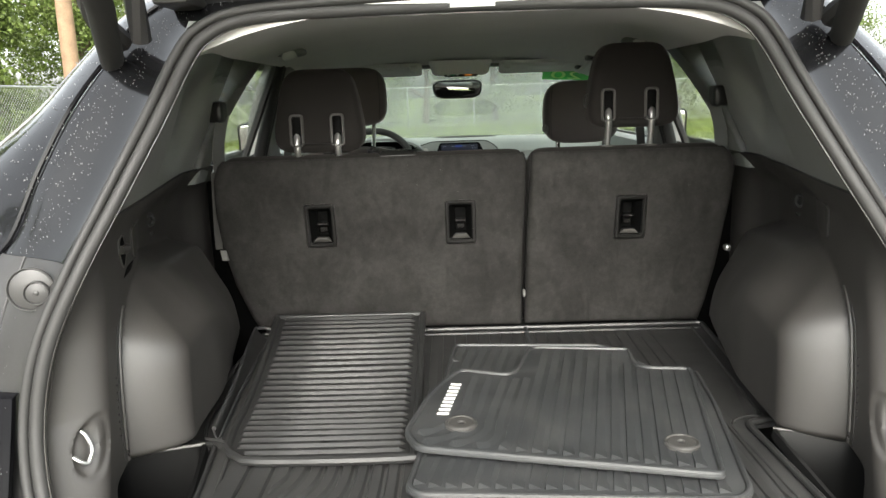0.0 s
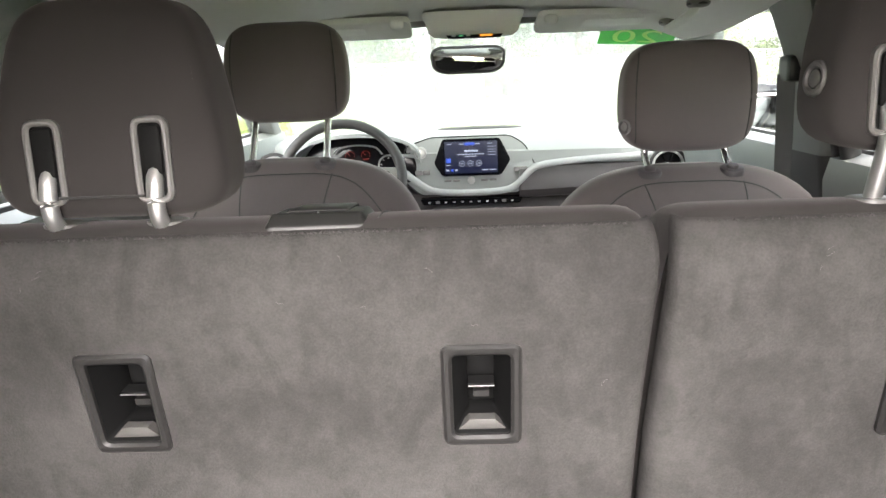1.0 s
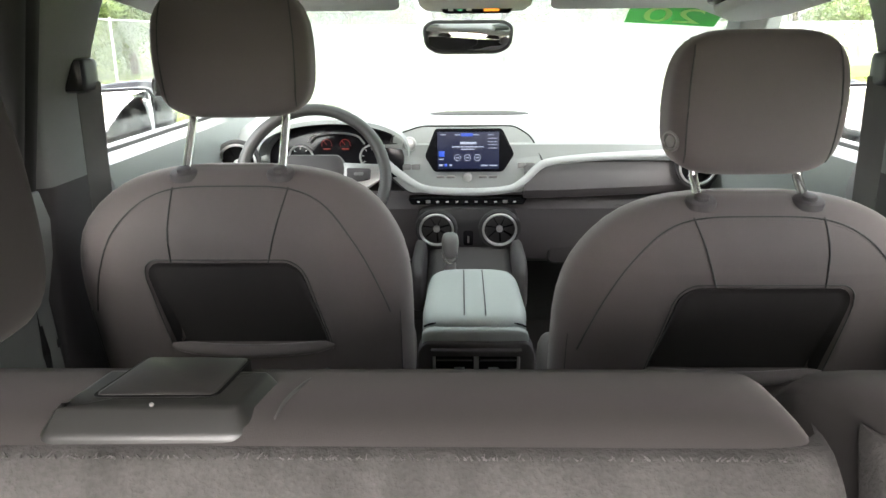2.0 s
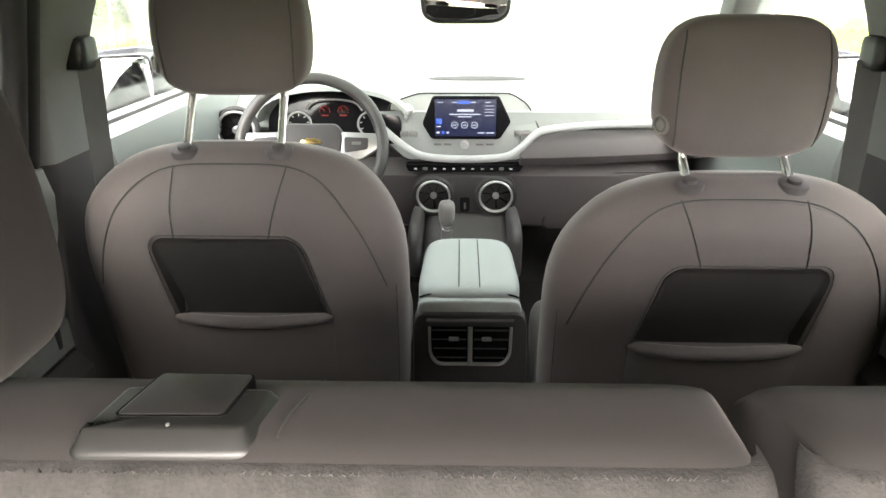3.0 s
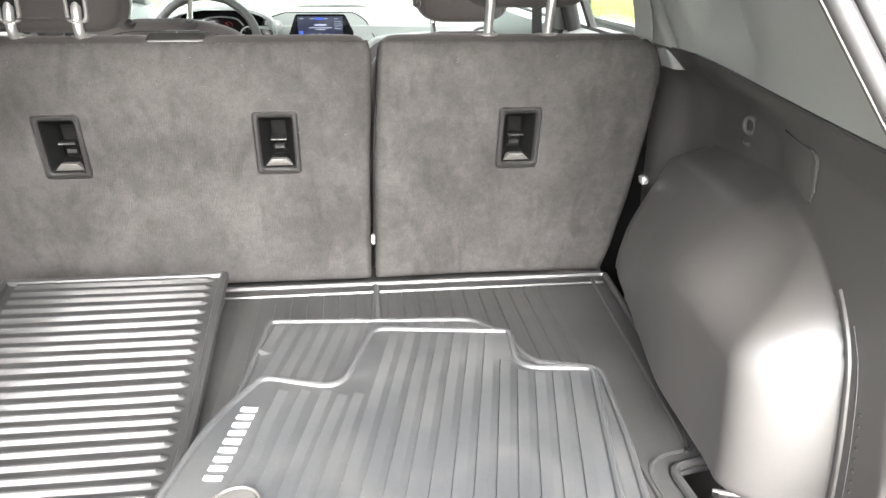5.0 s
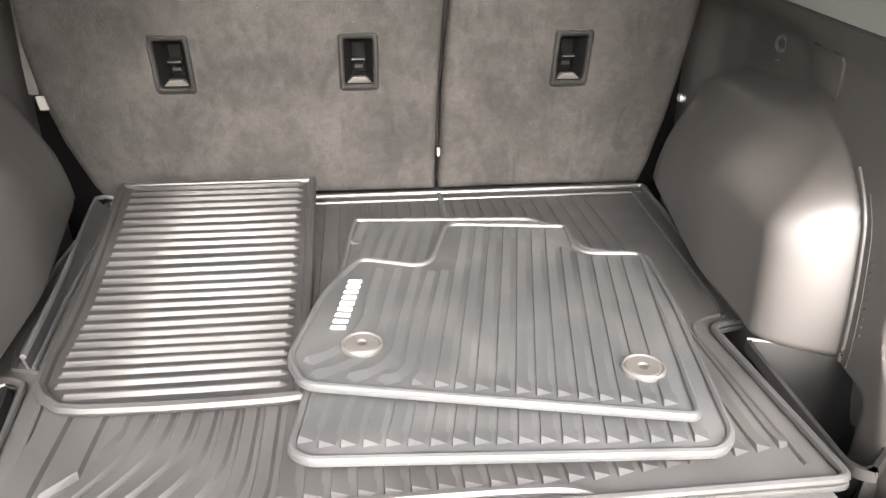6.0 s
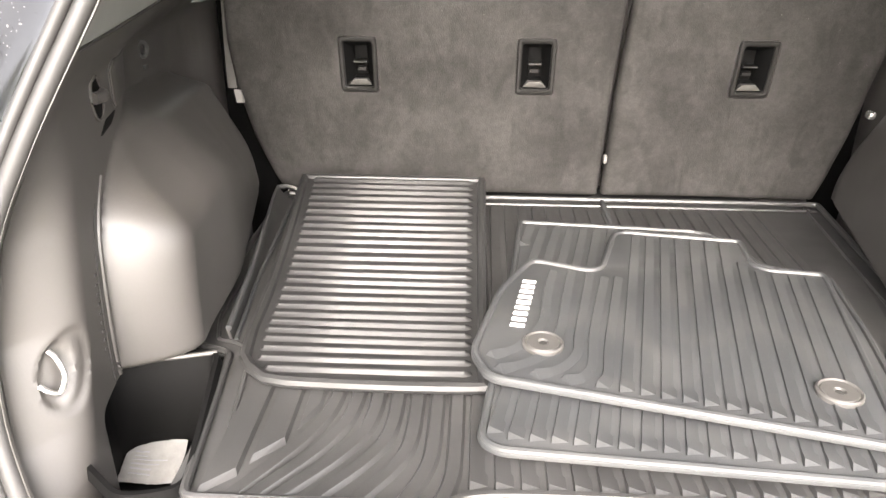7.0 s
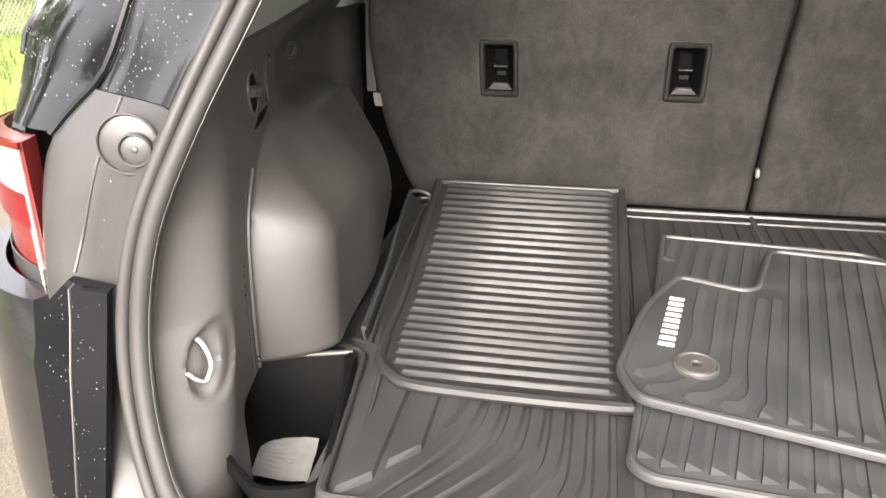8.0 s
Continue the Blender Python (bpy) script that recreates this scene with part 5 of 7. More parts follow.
def rear_seat(xl, xr, handles, label):
    """One part of the split rear bench seen from behind: carpet panel, cushion, latch handles."""
    seat = thing("bench_seat", ((xl(1.0) + xr(1.0)) / 2, 1.88, 0.62), label, "car seat", "split rear bench")
    zs = sorted(span(0.772, 1.2275, 36) + [1.0125, 1.1075, 0.7745, 0.779, 1.221, 1.225])
    cols = [(0, o) for o in (0.0, 0.003, 0.009, 0.02, 0.04)]
    a, b = xl(1.0) + 0.075, xr(1.0) - 0.055
    xs = span(a, b, int((b - a) / 0.02))
    for h in handles:
        xs = [x for x in xs if abs(abs(x - h) - 0.029) > 0.006] + [h - 0.029, h + 0.029]
    cols += [(2, x) for x in sorted(xs)] + [(1, -o) for o in (0.04, 0.02, 0.009, 0.003, 0.0)]

    def place(i, z):
        kind, o = cols[i]
        x = xl(z) + o if kind == 0 else xr(z) + o if kind == 1 else o
        d = min(x - xl(z), xr(z) - x, (1.2275 - z) * 2 + 0.008, z - 0.772 + 0.006)
        r = 0.018
        dip = 0.0 if d > r else r * (1 - math.sqrt(max(0, 1 - (1 - d / r) ** 2)))
        swell = 0.004 * noise.noise(V(x * 4, z * 5, 1.0))
        roll = 0.030 * max(0.0, (z - 1.165) / 0.0625) ** 2
        return V(x, back_y(z) + dip + swell + roll, z)

    def gap(i, z):
        kind, o = cols[int(i)]
        if cols[int(i)][0] != 2 or cols[int(i) + 1][0] != 2:
            return False
        m = (cols[int(i)][1] + cols[int(i) + 1][1]) / 2
        return any(abs(m - h) < 0.029 for h in handles) and 1.0125 < z < 1.1075
    part("carpet_back", sheet(list(range(len(cols))), zs, lambda i, z: place(int(i), z), thick=(0, 0.012, 0), skip=gap), CARPET, seat, "worn grey carpet backing with dark smudges", angle=60)
    # padded block with a rounded crest
    prof = [(back_y(z) + 0.055, z) for z in span(0.775, 1.10, 5)] + [(1.822, 1.16), (1.806, 1.20), (1.797, 1.219), (1.796, 1.2275), (1.802, 1.2330), (1.815, 1.2362), (1.840, 1.2345), (1.868, 1.2292), (1.888, 1.2215), (1.902, 1.208), (1.912, 1.17), (1.938, 1.0), (1.975, 0.775)]
    cy, cz = 1.86, 1.02
    rings = []
    ends = [(0.0, 0.94), (0.003, 0.968), (0.009, 0.986), (0.019, 0.996), (0.034, 1.0)]
    stops = [(0, o, k) for o, k in ends] + [(2, f, 1.0) for f in (0.25, 0.5, 0.75)] + [(1, -o, k) for o, k in reversed(ends)]
    for kind, o, k in stops:
        ring = []
        for y, z in prof:
            x = xl(z) + o if kind == 0 else xr(z) + o if kind == 1 else xl(z) + (xr(z) - xl(z)) * o
            ring.append(V(x, cy + (y - cy) * (1 - (1 - k) * 0.35), cz + (z - cz) * k if z > 1.1 else z))
        rings.append(ring)
    # rear tops use the darkened copy of the seat cloth
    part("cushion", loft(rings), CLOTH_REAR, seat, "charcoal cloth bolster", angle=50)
    # lint and pale hairs caught in the pile
    rng = random.Random(11)
    hairs = []
    for _ in range(10):
        z = 1.205 - 0.14 * rng.random() ** 1.6
        x = rng.uniform(xl(z) + 0.02, xr(z) - 0.02)
        a, n = rng.uniform(0, math.pi), rng.uniform(0.004, 0.013)
        line = [V(x, 0, z)]
        for k in range(4):
            a += rng.uniform(-0.7, 0.7)
            line.append(line[-1] + V(math.cos(a) * n / 4, 0, math.sin(a) * n / 4))
        hairs.append(tube([V(p.x, back_y(p.z) + 0.030 * max(0.0, (p.z - 1.165) / 0.0625) ** 2 - 0.0035, p.z) for p in line], 0.00009, 3))
    part("lint", joined(*hairs), LINT, seat, "pale lint and hairs", kind="stuff")
    # frayed edge of the carpet under the crest
    tufts = []
    x = xl(1.22) + 0.02
    while x < xr(1.22) - 0.02:
        h, a = 0.0003 + 0.0016 * rng.random() ** 3, rng.uniform(-0.003, 0.003)
        tufts.append(tube([V(x, 1.7885, 1.2255), V(x + a, 1.7885 + rng.uniform(-0.001, 0.002), 1.2265 + h)], [0.0006, 0.0002], 3))
        x += 0.0008 + 0.006 * rng.random() ** 2
    part("frayed_edge", joined(*tufts), FUZZ, seat, "frayed grey carpet edge", kind="stuff")
    # latch handles
    for h in handles:
        def lay(p, h=h):
            z = 1.060 + p.y
            return V(h + p.x, back_y(z) - p.z, z)
        outer = rounded([(-0.038, -0.057), (0.038, -0.057), (0.038, 0.057), (-0.038, 0.057)], 0.009, 4)
        inner_r = rounded([(-0.028, -0.046), (0.028, -0.046), (0.028, 0.046), (-0.028, 0.046)], 0.006, 4)
        bez = part("latch_bezel", frame_ring(outer, inner_r, -0.004, 0.006, lay, 0.003, depth=-0.03), BEZEL, seat, "black plastic latch bezel")
        low = rounded([(-0.014, -0.030), (0.014, -0.030), (0.014, 0.034), (-0.014, 0.034)], 0.004, 4)
        # the pocket's shade is put into its black walls and floor
        part("latch_pocket", loft([[lay(V(p.x, p.y, -0.002)) for p in inner_r], [lay(V(p.x, p.y, -0.034)) for p in low], [lay(V(p.x, p.y, -0.050)) for p in low]], cap=False), BLACK, bez)
        part("pocket_floor", plate(inset(low, -0.006), -0.054, -0.049, lay, 0.001), BLACK, bez)
        part("latch_bar", loft([[lay(V(x, y, w)) for y, w in ((-0.003, -0.040), (0.004, -0.040), (0.003, -0.022), (-0.001, -0.022))] for x in (-0.013, 0.013)]), TRAY, bez)
        part("latch_guide", loft([[lay(V(x, y, w)) for y, w in ((-0.021, -0.044), (-0.011, -0.044), (-0.012, -0.034), (-0.019, -0.034))] for x in (-0.008, 0.008)]), BEZEL, bez)
        part("latch_edge", tube([lay(V(-0.013, 0.001, -0.019)), lay(V(0.013, 0.001, -0.019))], 0.0010, 6), TRIM, bez)
        # paler grey carries the light that falls on the ramp
        part("lower_ramp", plate([Vector((-0.024, -0.044)), Vector((0.024, -0.044)), Vector((0.013, -0.032)), Vector((-0.013, -0.032))], -0.02, -0.006, lay, 0.001), GROMMET, bez)
    return seat


def left_edge(z):
    return float(np.interp(z, [0.77, 0.80, 0.90, 1.00, 1.10, 1.18, 1.215, 1.245], [-0.505, -0.522, -0.555, -0.572, -0.576, -0.570, -0.560, -0.535]))


def right_edge(z):
    return float(np.interp(z, [0.77, 0.82, 0.92, 1.10, 1.18, 1.215, 1.245], [0.655, 0.668, 0.685, 0.700, 0.704, 0.695, 0.66]))


def inner_left(z):
    return float(np.interp(z, [0.77, 1.00, 1.20, 1.22, 1.236], [0.1905, 0.1920, 0.2000, 0.197, 0.188]))


def inner_right(z):
    return float(np.interp(z, [0.77, 1.00, 1.20, 1.22, 1.236], [0.1985, 0.2005, 0.2110, 0.213, 0.219]))


bench_wide = rear_seat(left_edge, inner_left, HANDLES[:2], "wide folding bench section with carpet back and charcoal cloth top")
bench_narrow = rear_seat(inner_right, right_edge, HANDLES[2:], "narrow folding bench section with carpet back and charcoal cloth top")
part("bench_base", cushion((-0.18, 2.16, 0.64), (0.37, 0.27, 0.13), 5, 12), FABRIC, bench_wide, "charcoal cloth bench base")
part("bench_base", cushion((0.455, 2.16, 0.64), (0.255, 0.27, 0.13), 5, 12), FABRIC, bench_narrow, "charcoal cloth bench base")
part("split_clip", cushion((0.1945, 1.835, 0.862), (0.004, 0.008, 0.010), 3, 6), GREY_TRIM, bench_narrow)
part("side_bolt", cushion((0.699, 1.80, 0.975), (0.008, 0.012, 0.009), 3, 6), CHROME, bench_narrow)
# belt webbing tucked beside the bench, with its pale tag
part("side_webbing", loft([[V(x + 0.004 * math.sin(z * 11), y, z) for x, y in ((-0.585, 1.812), (-0.567, 1.812), (-0.567, 1.815), (-0.585, 1.815))] for z in span(1.005, 1.20, 10)]), GROMMET, bench_wide, "grey belt webbing")
part("webbing_tag", loft([[V(x + dx, y, z) for x, y in ((-0.577, 1.808), (-0.562, 1.808), (-0.562, 1.815), (-0.577, 1.815))] for z, dx in ((1.002, 0.001), (1.000, 0.001), (0.978, 0.004), (0.976, 0.004))]), GREY_TRIM, bench_wide, "pale belt tag")
# top seam and release lever of the wide section
part("cover_seam", tube(smooth_line([V(-0.058, 1.797, 1.2270), V(-0.055, 1.815, 1.2364), V(-0.051, 1.84, 1.2347), V(-0.046, 1.888, 1.2217)], 5), 0.0009, 6), SEAL, bench_wide)
lever_ring = rounded([(-0.164, 1.796), (-0.064, 1.797), (-0.058, 1.856), (-0.158, 1.858)], [0.010, 0.014, 0.016, 0.012], 6)
lv = part("release_bezel", loft([[V(p.x, p.y, z - 0.05 * (p.y - 1.80)) for p in inset(lever_ring, d)] for z, d in ((1.216, 0.0), (1.2290, 0.0), (1.2312, 0.0008), (1.2325, 0.0020), (1.2405, 0.0080), (1.2417, 0.0096), (1.2421, 0.0120))]), LEVER, bench_wide, "black plastic seat release bezel", angle=50)
lever2 = rounded([(-0.143, 1.816), (-0.086, 1.817), (-0.082, 1.862), (-0.136, 1.863)], 0.004, 4)
part("release_gap", loft([[V(p.x, p.y, z - 0.048 * (p.y - 1.80)) for p in inset(lever2, -0.0014)] for z in (1.230, 1.2424)]), BLACK, lv)
part("release_paddle", loft([[V(p.x, p.y, z - 0.045 * (p.y - 1.80)) for p in inset(lever2, d)] for z, d in ((1.2300, 0.0), (1.2428, 0.0004), (1.2434, 0.0014))]), BEZEL, lv, "matt black release paddle", angle=50)
part("key_dot", disc((-0.112, 1.8070, 1.2417), 0.0011, (0, -0.3, 1), 0.0008, 10, bevel=0.0003), SATIN, lv)


def rear_headrest(seat, cx, z0, z1, posts, label):
    """A rear headrest: padded block with two plastic post guides let into its back."""
    cy, cz, hz = 1.862, (z0 + z1) / 2, (z1 - z0) / 2

    def shape(v):
        w = 1.03 - 0.29 * ((v.z + 1) / 2) ** 1.6
        return V(v.x * w, v.y * (1 - 0.25 * max(0, v.z)) + 0.16 * v.z, v.z)
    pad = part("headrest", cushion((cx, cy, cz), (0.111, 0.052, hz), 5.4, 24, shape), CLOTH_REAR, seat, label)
    for px in posts:
        yb = cy - 0.052
        oval = rounded([(-0.0175, 0.016), (0.0175, 0.016), (0.0175, 0.096), (-0.0175, 0.096)], 0.013, 5)
        lay = lambda p, px=px, yb=yb: V(px + p.x, yb - 0.003 + 0.03 * (p.y - 0.06) - p.z, z0 + p.y)
        part("post_guide", frame_ring(oval, inset(oval, 0.0062), -0.008, 0.0050, lay, 0.002), GUIDE, pad, "grey oblong post guide")
        part("guide_slot", plate(inset(oval, 0.004), -0.006, 0.0015, lay, 0.001), BLACK, pad)
        part("guide_block", plate(rounded([(-0.0095, 0.042), (0.0095, 0.042), (0.0095, 0.088), (-0.0095, 0.088)], 0.004, 3), 0.0, 0.0040, lay, 0.002), BLACK, pad)
        part("post", tube(smooth_line([V(px, yb + 0.006, z0 + 0.052), V(px, yb - 0.004, z0 + 0.040), V(px, yb - 0.009, z0 + 0.022), V(px, yb - 0.006, z0 + 0.002), V(px, yb + 0.012, min(z0 - 0.010, 1.224))], 4), 0.0080, 12), SATIN, pad, "metal headrest post")
        part("post_collar", disc((px, yb + 0.014, 1.228), 0.021, (0, 0.05, 1), 0.009, 20, bevel=0.004), GUIDE, pad)
    # seams
    for sx in (-1, 1):
        line = []
        for t in span(-0.86, 0.86, 16):
            w = (1 - abs(t) ** 4.2) ** (1 / 4.2)
            q = shape(V(sx * 0.86, -max(0.02, (1 - 0.86 ** 4.2 - abs(t) ** 4.2)) ** (1 / 4.2) if 1 - 0.86 ** 4.2 - abs(t) ** 4.2 > 0 else -0.3, t))
            line.append(V(cx + q.x * 0.109, cy + q.y * 0.052 - 0.0006, cz + q.z * hz))
        part("headrest_seam", tube(line, 0.0010, 5), CLOTH_REAR, pad)
        fine_line = smooth_line(line, 6)
        part("stitching", joined(*[tube([fine_line[k] + V(sx * 0.004, -0.0004, 0), fine_line[k + 1] + V(sx * 0.004, -0.0004, 0)], 0.0008, 4) for k in range(4, len(fine_line) - 5, 3)]), THREAD, pad, "pale thread stitches", kind="stuff")
    part("headrest_groove", tube([V(cx + t, cy - 0.0505 - 0.012, z0 + 0.024) for t in span(-0.04, 0.04, 6)], 0.0014, 5), SEAL, pad)
    return pad


rear_headrest(bench_wide, -0.309, 1.240, 1.444, (-0.3600, -0.2600), "charcoal cloth headrest pushed down")
hr = rear_headrest(bench_narrow, 0.4655, 1.278, 1.482, (0.4000, 0.5040), "charcoal cloth headrest raised on chrome posts")
part("release_button", joined(disc((0.3575, 1.85, 1.345), 0.017, (-1, -0.15, 0.15), 0.006, 20, inner=0.010), disc((0.3575, 1.85, 1.345), 0.009, (-1, -0.15, 0.15), 0.005, 16)), TRIM, hr)


def front_seat(cx, y0, inner_side, hr_z, hy, top_z, pit_z, label):
    """A front seat seen from behind. y0: rear face at shoulder height; hy: the headrest's middle; inner_side +1 when the car's middle is to its right."""
    seat = thing("front_seat", (cx, y0 + 0.25, 0.42), label, "car seat", "front seats")
    mid_z = top_z - 0.266
    zs, ws, ds = [0.56, 0.60, 0.70, 0.80], [0.280, 0.286, 0.294, 0.297], [0.085, 0.092, 0.100, 0.104]
    for q in (0.0, 0.2, 0.35, 0.48, 0.58, 0.67, 0.75, 0.82, 0.88, 0.92, 0.95, 0.972, 0.988, 0.997, 1.0):
        zs.append(mid_z + (top_z - mid_z) * q)
        ws.append(0.298 * max(0.012, 1 - q ** 2.9) ** (1 / 2.9))
        ds.append(0.104 * max(0.006, 1 - q ** 2.6) ** (1 / 2.3))

    def mid(z):
        return y0 + 0.085 + (1.12 - z) * 0.24 + 0.03 * smoothstep(1.08, 1.17, z)

    def w_at(z):
        return float(np.interp(z, zs, ws))

    def d_at(z):
        return float(np.interp(z, zs, ds))

    def lean(z):
        """The pocket field leans towards the car's middle."""
        return inner_side * (0.20 * max(0.0, pit_z - max(z, 0.877)) - 0.016)

    def pit(u, z):
        """Depth of the softly sunk field above the map pocket."""
        w, r = 0.136 + 0.006 * min(1, max(0, (pit_z - z) / 0.15)), 0.032
        u -= lean(z)
        a, b = pit_z - z, w - abs(u)
        d = r - math.hypot(max(0, r - a), max(0, r - b)) if min(a, b) < r else r
        return (0.007 + 0.022 * smoothstep(pit_z, pit_z - 0.16, z)) * smoothstep(0.0, 0.016, d) * smoothstep(0.858, 0.876, z)

    def rear(u, z, sunk=True):
        """A point of the rear face, u in metres from the middle."""
        w, d = w_at(z), d_at(z)
        t = min(0.995, abs(u) / w)
        return V(cx + u, mid(z) - d * (1 - t ** 3.0) ** (1 / 2.6) + (pit(u, z) if sunk else 0), z)
    rings = []
    n = 200
    for z in sorted(zs + span(0.61, 0.79, 8) + span(0.81, 1.065, 64)):
        w, d = w_at(z), d_at(z)
        ring = []
        for k in range(n):
            a = 2 * math.pi * k / n
            ca, sa = math.cos(a), math.sin(a)
            ring.append(V(cx + w * math.copysign(abs(ca) ** (2 / 3.0), ca), mid(z) + d * math.copysign(abs(sa) ** (2 / 2.6), sa) + (pit(w * math.copysign(abs(ca) ** (2 / 3.0), ca), z) if sa < 0 else 0), z))
        rings.append(ring)
    back = part("backrest", loft(rings), FABRIC, seat, "charcoal cloth backrest", angle=60)
    def seam_z(u):
        return top_z - 0.029 - 0.24 * (abs(u) / 0.265) ** 4.0
    # stitched cover seams
    for u0, u1 in ((-0.098, -0.082), (0.098, 0.082)):
        part("cover_seam", tube([rear(u0 + (u1 - u0) * f + lean(pit_z) * f, top_z - 0.031 - (top_z - 0.027 - pit_z) * f) + V(0, -0.0008, 0) for f in span(0, 1, 12)], 0.0015, 6), SEAL, back)
    shoulder = [rear(u, seam_z(u)) + V(0, -0.0006, 0) for u in span(-0.262, 0.262, 60)]
    part("shoulder_seam", tube(shoulder, 0.0015, 6), SEAL, back)
    stitches = [tube([rear(u, seam_z(u) - 0.004) + V(0, -0.0012, 0), rear(u + 0.0035, seam_z(u + 0.0035) - 0.004) + V(0, -0.0012, 0)], 0.0007, 4) for u in span(-0.21, 0.21, 70)]
    part("stitching", joined(*stitches), THREAD, back, "pale thread stitches", kind="stuff")
    for sx in (-1, 1):
        part("side_seam", tube([rear(sx * (w_at(z) * 0.93), z) + V(sx * 0.001, -0.001, 0) for z in span(0.60, 0.93, 12)], 0.0007, 5), SEAL, back)
    # map pocket: panel, sagging rim and side folds
    rim_z, bot = 0.877, 0.585

    pocket = sheet(span(-1, 1, 18), span(bot, rim_z + 0.004, 10), lambda f, z: rear(lean(z) + f * 0.143, z, False) + V(0, -0.0015 - 0.008 * (1 - f * f) * smoothstep(0.55, rim_z, z), -0.005 * (1 - f * f) * smoothstep(0.7, rim_z, z)), thick=(0, 0.005, 0))
    edge_uz = [(-0.136 - 0.006 * min(1, (pit_z - z) / 0.15), z) for z in span(0.60, pit_z - 0.034, 20)]
    edge_uz += [(-0.104 - 0.032 * math.cos(q), pit_z - 0.032 + 0.032 * math.sin(q)) for q in span(0.1, math.pi / 2, 10)]
    edge_uz += [(-0.06, pit_z + 0.0003), (0.0, pit_z + 0.0005)]
    edge_uz += [(-u, z) for u, z in reversed(edge_uz[:-1])]
    part("pocket_seam", tube([rear(lean(z) + u, z, False) + V(0, -0.0004, 0) for u, z in edge_uz], 0.0011, 5), SEAL, back)
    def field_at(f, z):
        """The field fills the sunk part up to its rounded corners; its dark tone adds shade."""
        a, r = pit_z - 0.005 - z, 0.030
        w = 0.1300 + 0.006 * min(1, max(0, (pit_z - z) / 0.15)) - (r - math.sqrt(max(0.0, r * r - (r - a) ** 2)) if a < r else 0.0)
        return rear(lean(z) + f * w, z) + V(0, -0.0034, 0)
    # insert cloth, with the recess's shade put into its colour
    part("back_field", sheet(span(-1, 1, 60), span(rim_z - 0.002, pit_z - 0.036, 14) + [pit_z - 0.005 - 0.030 * (1 - math.sin(q)) for q in span(0.0, 1.45, 14)], field_at, thick=(0, 0.009, 0)), CLOTH_INSERT, back, "woven back field darkened for the recess's shade")
    pk = part("map_pocket", pocket, FABRIC, back, "charcoal cloth map pocket")
    part("pocket_rim", tube([rear(lean(rim_z) + f * 0.144, rim_z, False) + V(0, 0.001 - 0.009 * (1 - f * f), -0.006 * (1 - f * f)) for f in span(-1, 1, 24)], [0.0115 * (1 - 0.7 * abs(f) ** 8) for f in span(-1, 1, 24)], 12), FABRIC, pk)
    # seat cushion and side shield
    part("seat_base", cushion((cx, y0 + 0.48, 0.56), (0.265, 0.27, 0.10), 4, 12), FABRIC, seat, "charcoal cloth seat base")
    part("side_bolster", cushion((cx + inner_side * 0.225, y0 + 0.40, 0.66), (0.055, 0.25, 0.07), 3, 10), FABRIC, seat)
    for sx in (-0.2, 0.2):
        part("seat_rail", box(cx + sx - 0.02, cx + sx + 0.02, y0 + 0.2, y0 + 0.75, 0.42, 0.47, 0.006), TRIM_MATT, seat)
    # headrest on two chrome posts
    z0, z1 = hr_z
    py, pz = y0 + 0.070, top_z - 0.012

    def shape(v):
        w = 1 - 0.10 * max(0, v.z) ** 2 - 0.06 * max(0, -v.z) ** 2
        return V(v.x * w, v.y * (1 - 0.30 * max(0, v.z)) - 0.12 * v.z + 0.10, v.z)
    pad = part("headrest", cushion((cx, hy, (z0 + z1) / 2), (0.134, 0.060, (z1 - z0) / 2), 4.4, 22, shape), FABRIC, seat, "charcoal cloth headrest on chrome posts")
    for px in (-0.082, 0.082):
        part("post", tube([V(cx + px, hy + 0.004, z0 + 0.03), V(cx + px, hy + 0.002, z0 - 0.005), V(cx + px, py, pz - 0.01)], 0.0075, 12), CHROME, pad, "chrome headrest post")
        part("post_collar", joined(disc((cx + px, py, pz - 0.006), 0.024, (0, -0.25, 1), 0.012, 24, bevel=0.004), disc((cx + px, py - 0.003, pz + 0.004), 0.012, (0, -0.25, 1), 0.008, 18, bevel=0.003)), DASH_LOW, pad, "dark plastic post collar")
    for sx in (-1, 1):
        line = []
        for t in span(-0.9, 0.9, 18):
            r = 1 - 0.84 ** 4.4 - abs(t) ** 4.4
            q = shape(V(sx * 0.84, -(max(r, 0.0) ** (1 / 4.4)) if r > 0 else 0.0, t))
            if r > 0.02:
                line.append(V(cx + q.x * 0.134, hy + q.y * 0.060 - 0.0005, (z0 + z1) / 2 + q.z * (z1 - z0) / 2))
        part("headrest_seam", tube(line, 0.0014, 5), SEAL, pad)
    bx = cx - 0.126
    part("release_button", joined(disc((bx, hy - 0.022, z0 + 0.055), 0.016, (-1, -0.75, 0), 0.008, 22, inner=0.0115), disc((bx, hy - 0.022, z0 + 0.055), 0.009, (-1, -0.75, 0), 0.007, 16)), GREY_TRIM, pad, "ringed release button")
    return seat


front_seat(-0.357, 2.665, 1, (1.268, 1.482), 2.797, 1.192, 1.046, "charcoal cloth driver seat with a map pocket on its back")
front_seat(0.4815, 2.560, -1, (1.188, 1.408), 2.675, 1.164, 1.036, "charcoal cloth passenger seat with a map pocket on its back")

# ---- dashboard, console and controls ----
dash = thing("dashboard", (X0, 3.8, 0.70), "grey dashboard with a silver trim line and a dark lower half", "dashboard")
XL, XR = -0.66, 0.78


def across(profile, xs, bulge=None):
    rings = []
    for x in xs:
        rings.append([V(x, y + (bulge(x, y, z)[0] if bulge else 0), z + (bulge(x, y, z)[1] if bulge else 0)) for y, z in profile])
    return loft(rings)


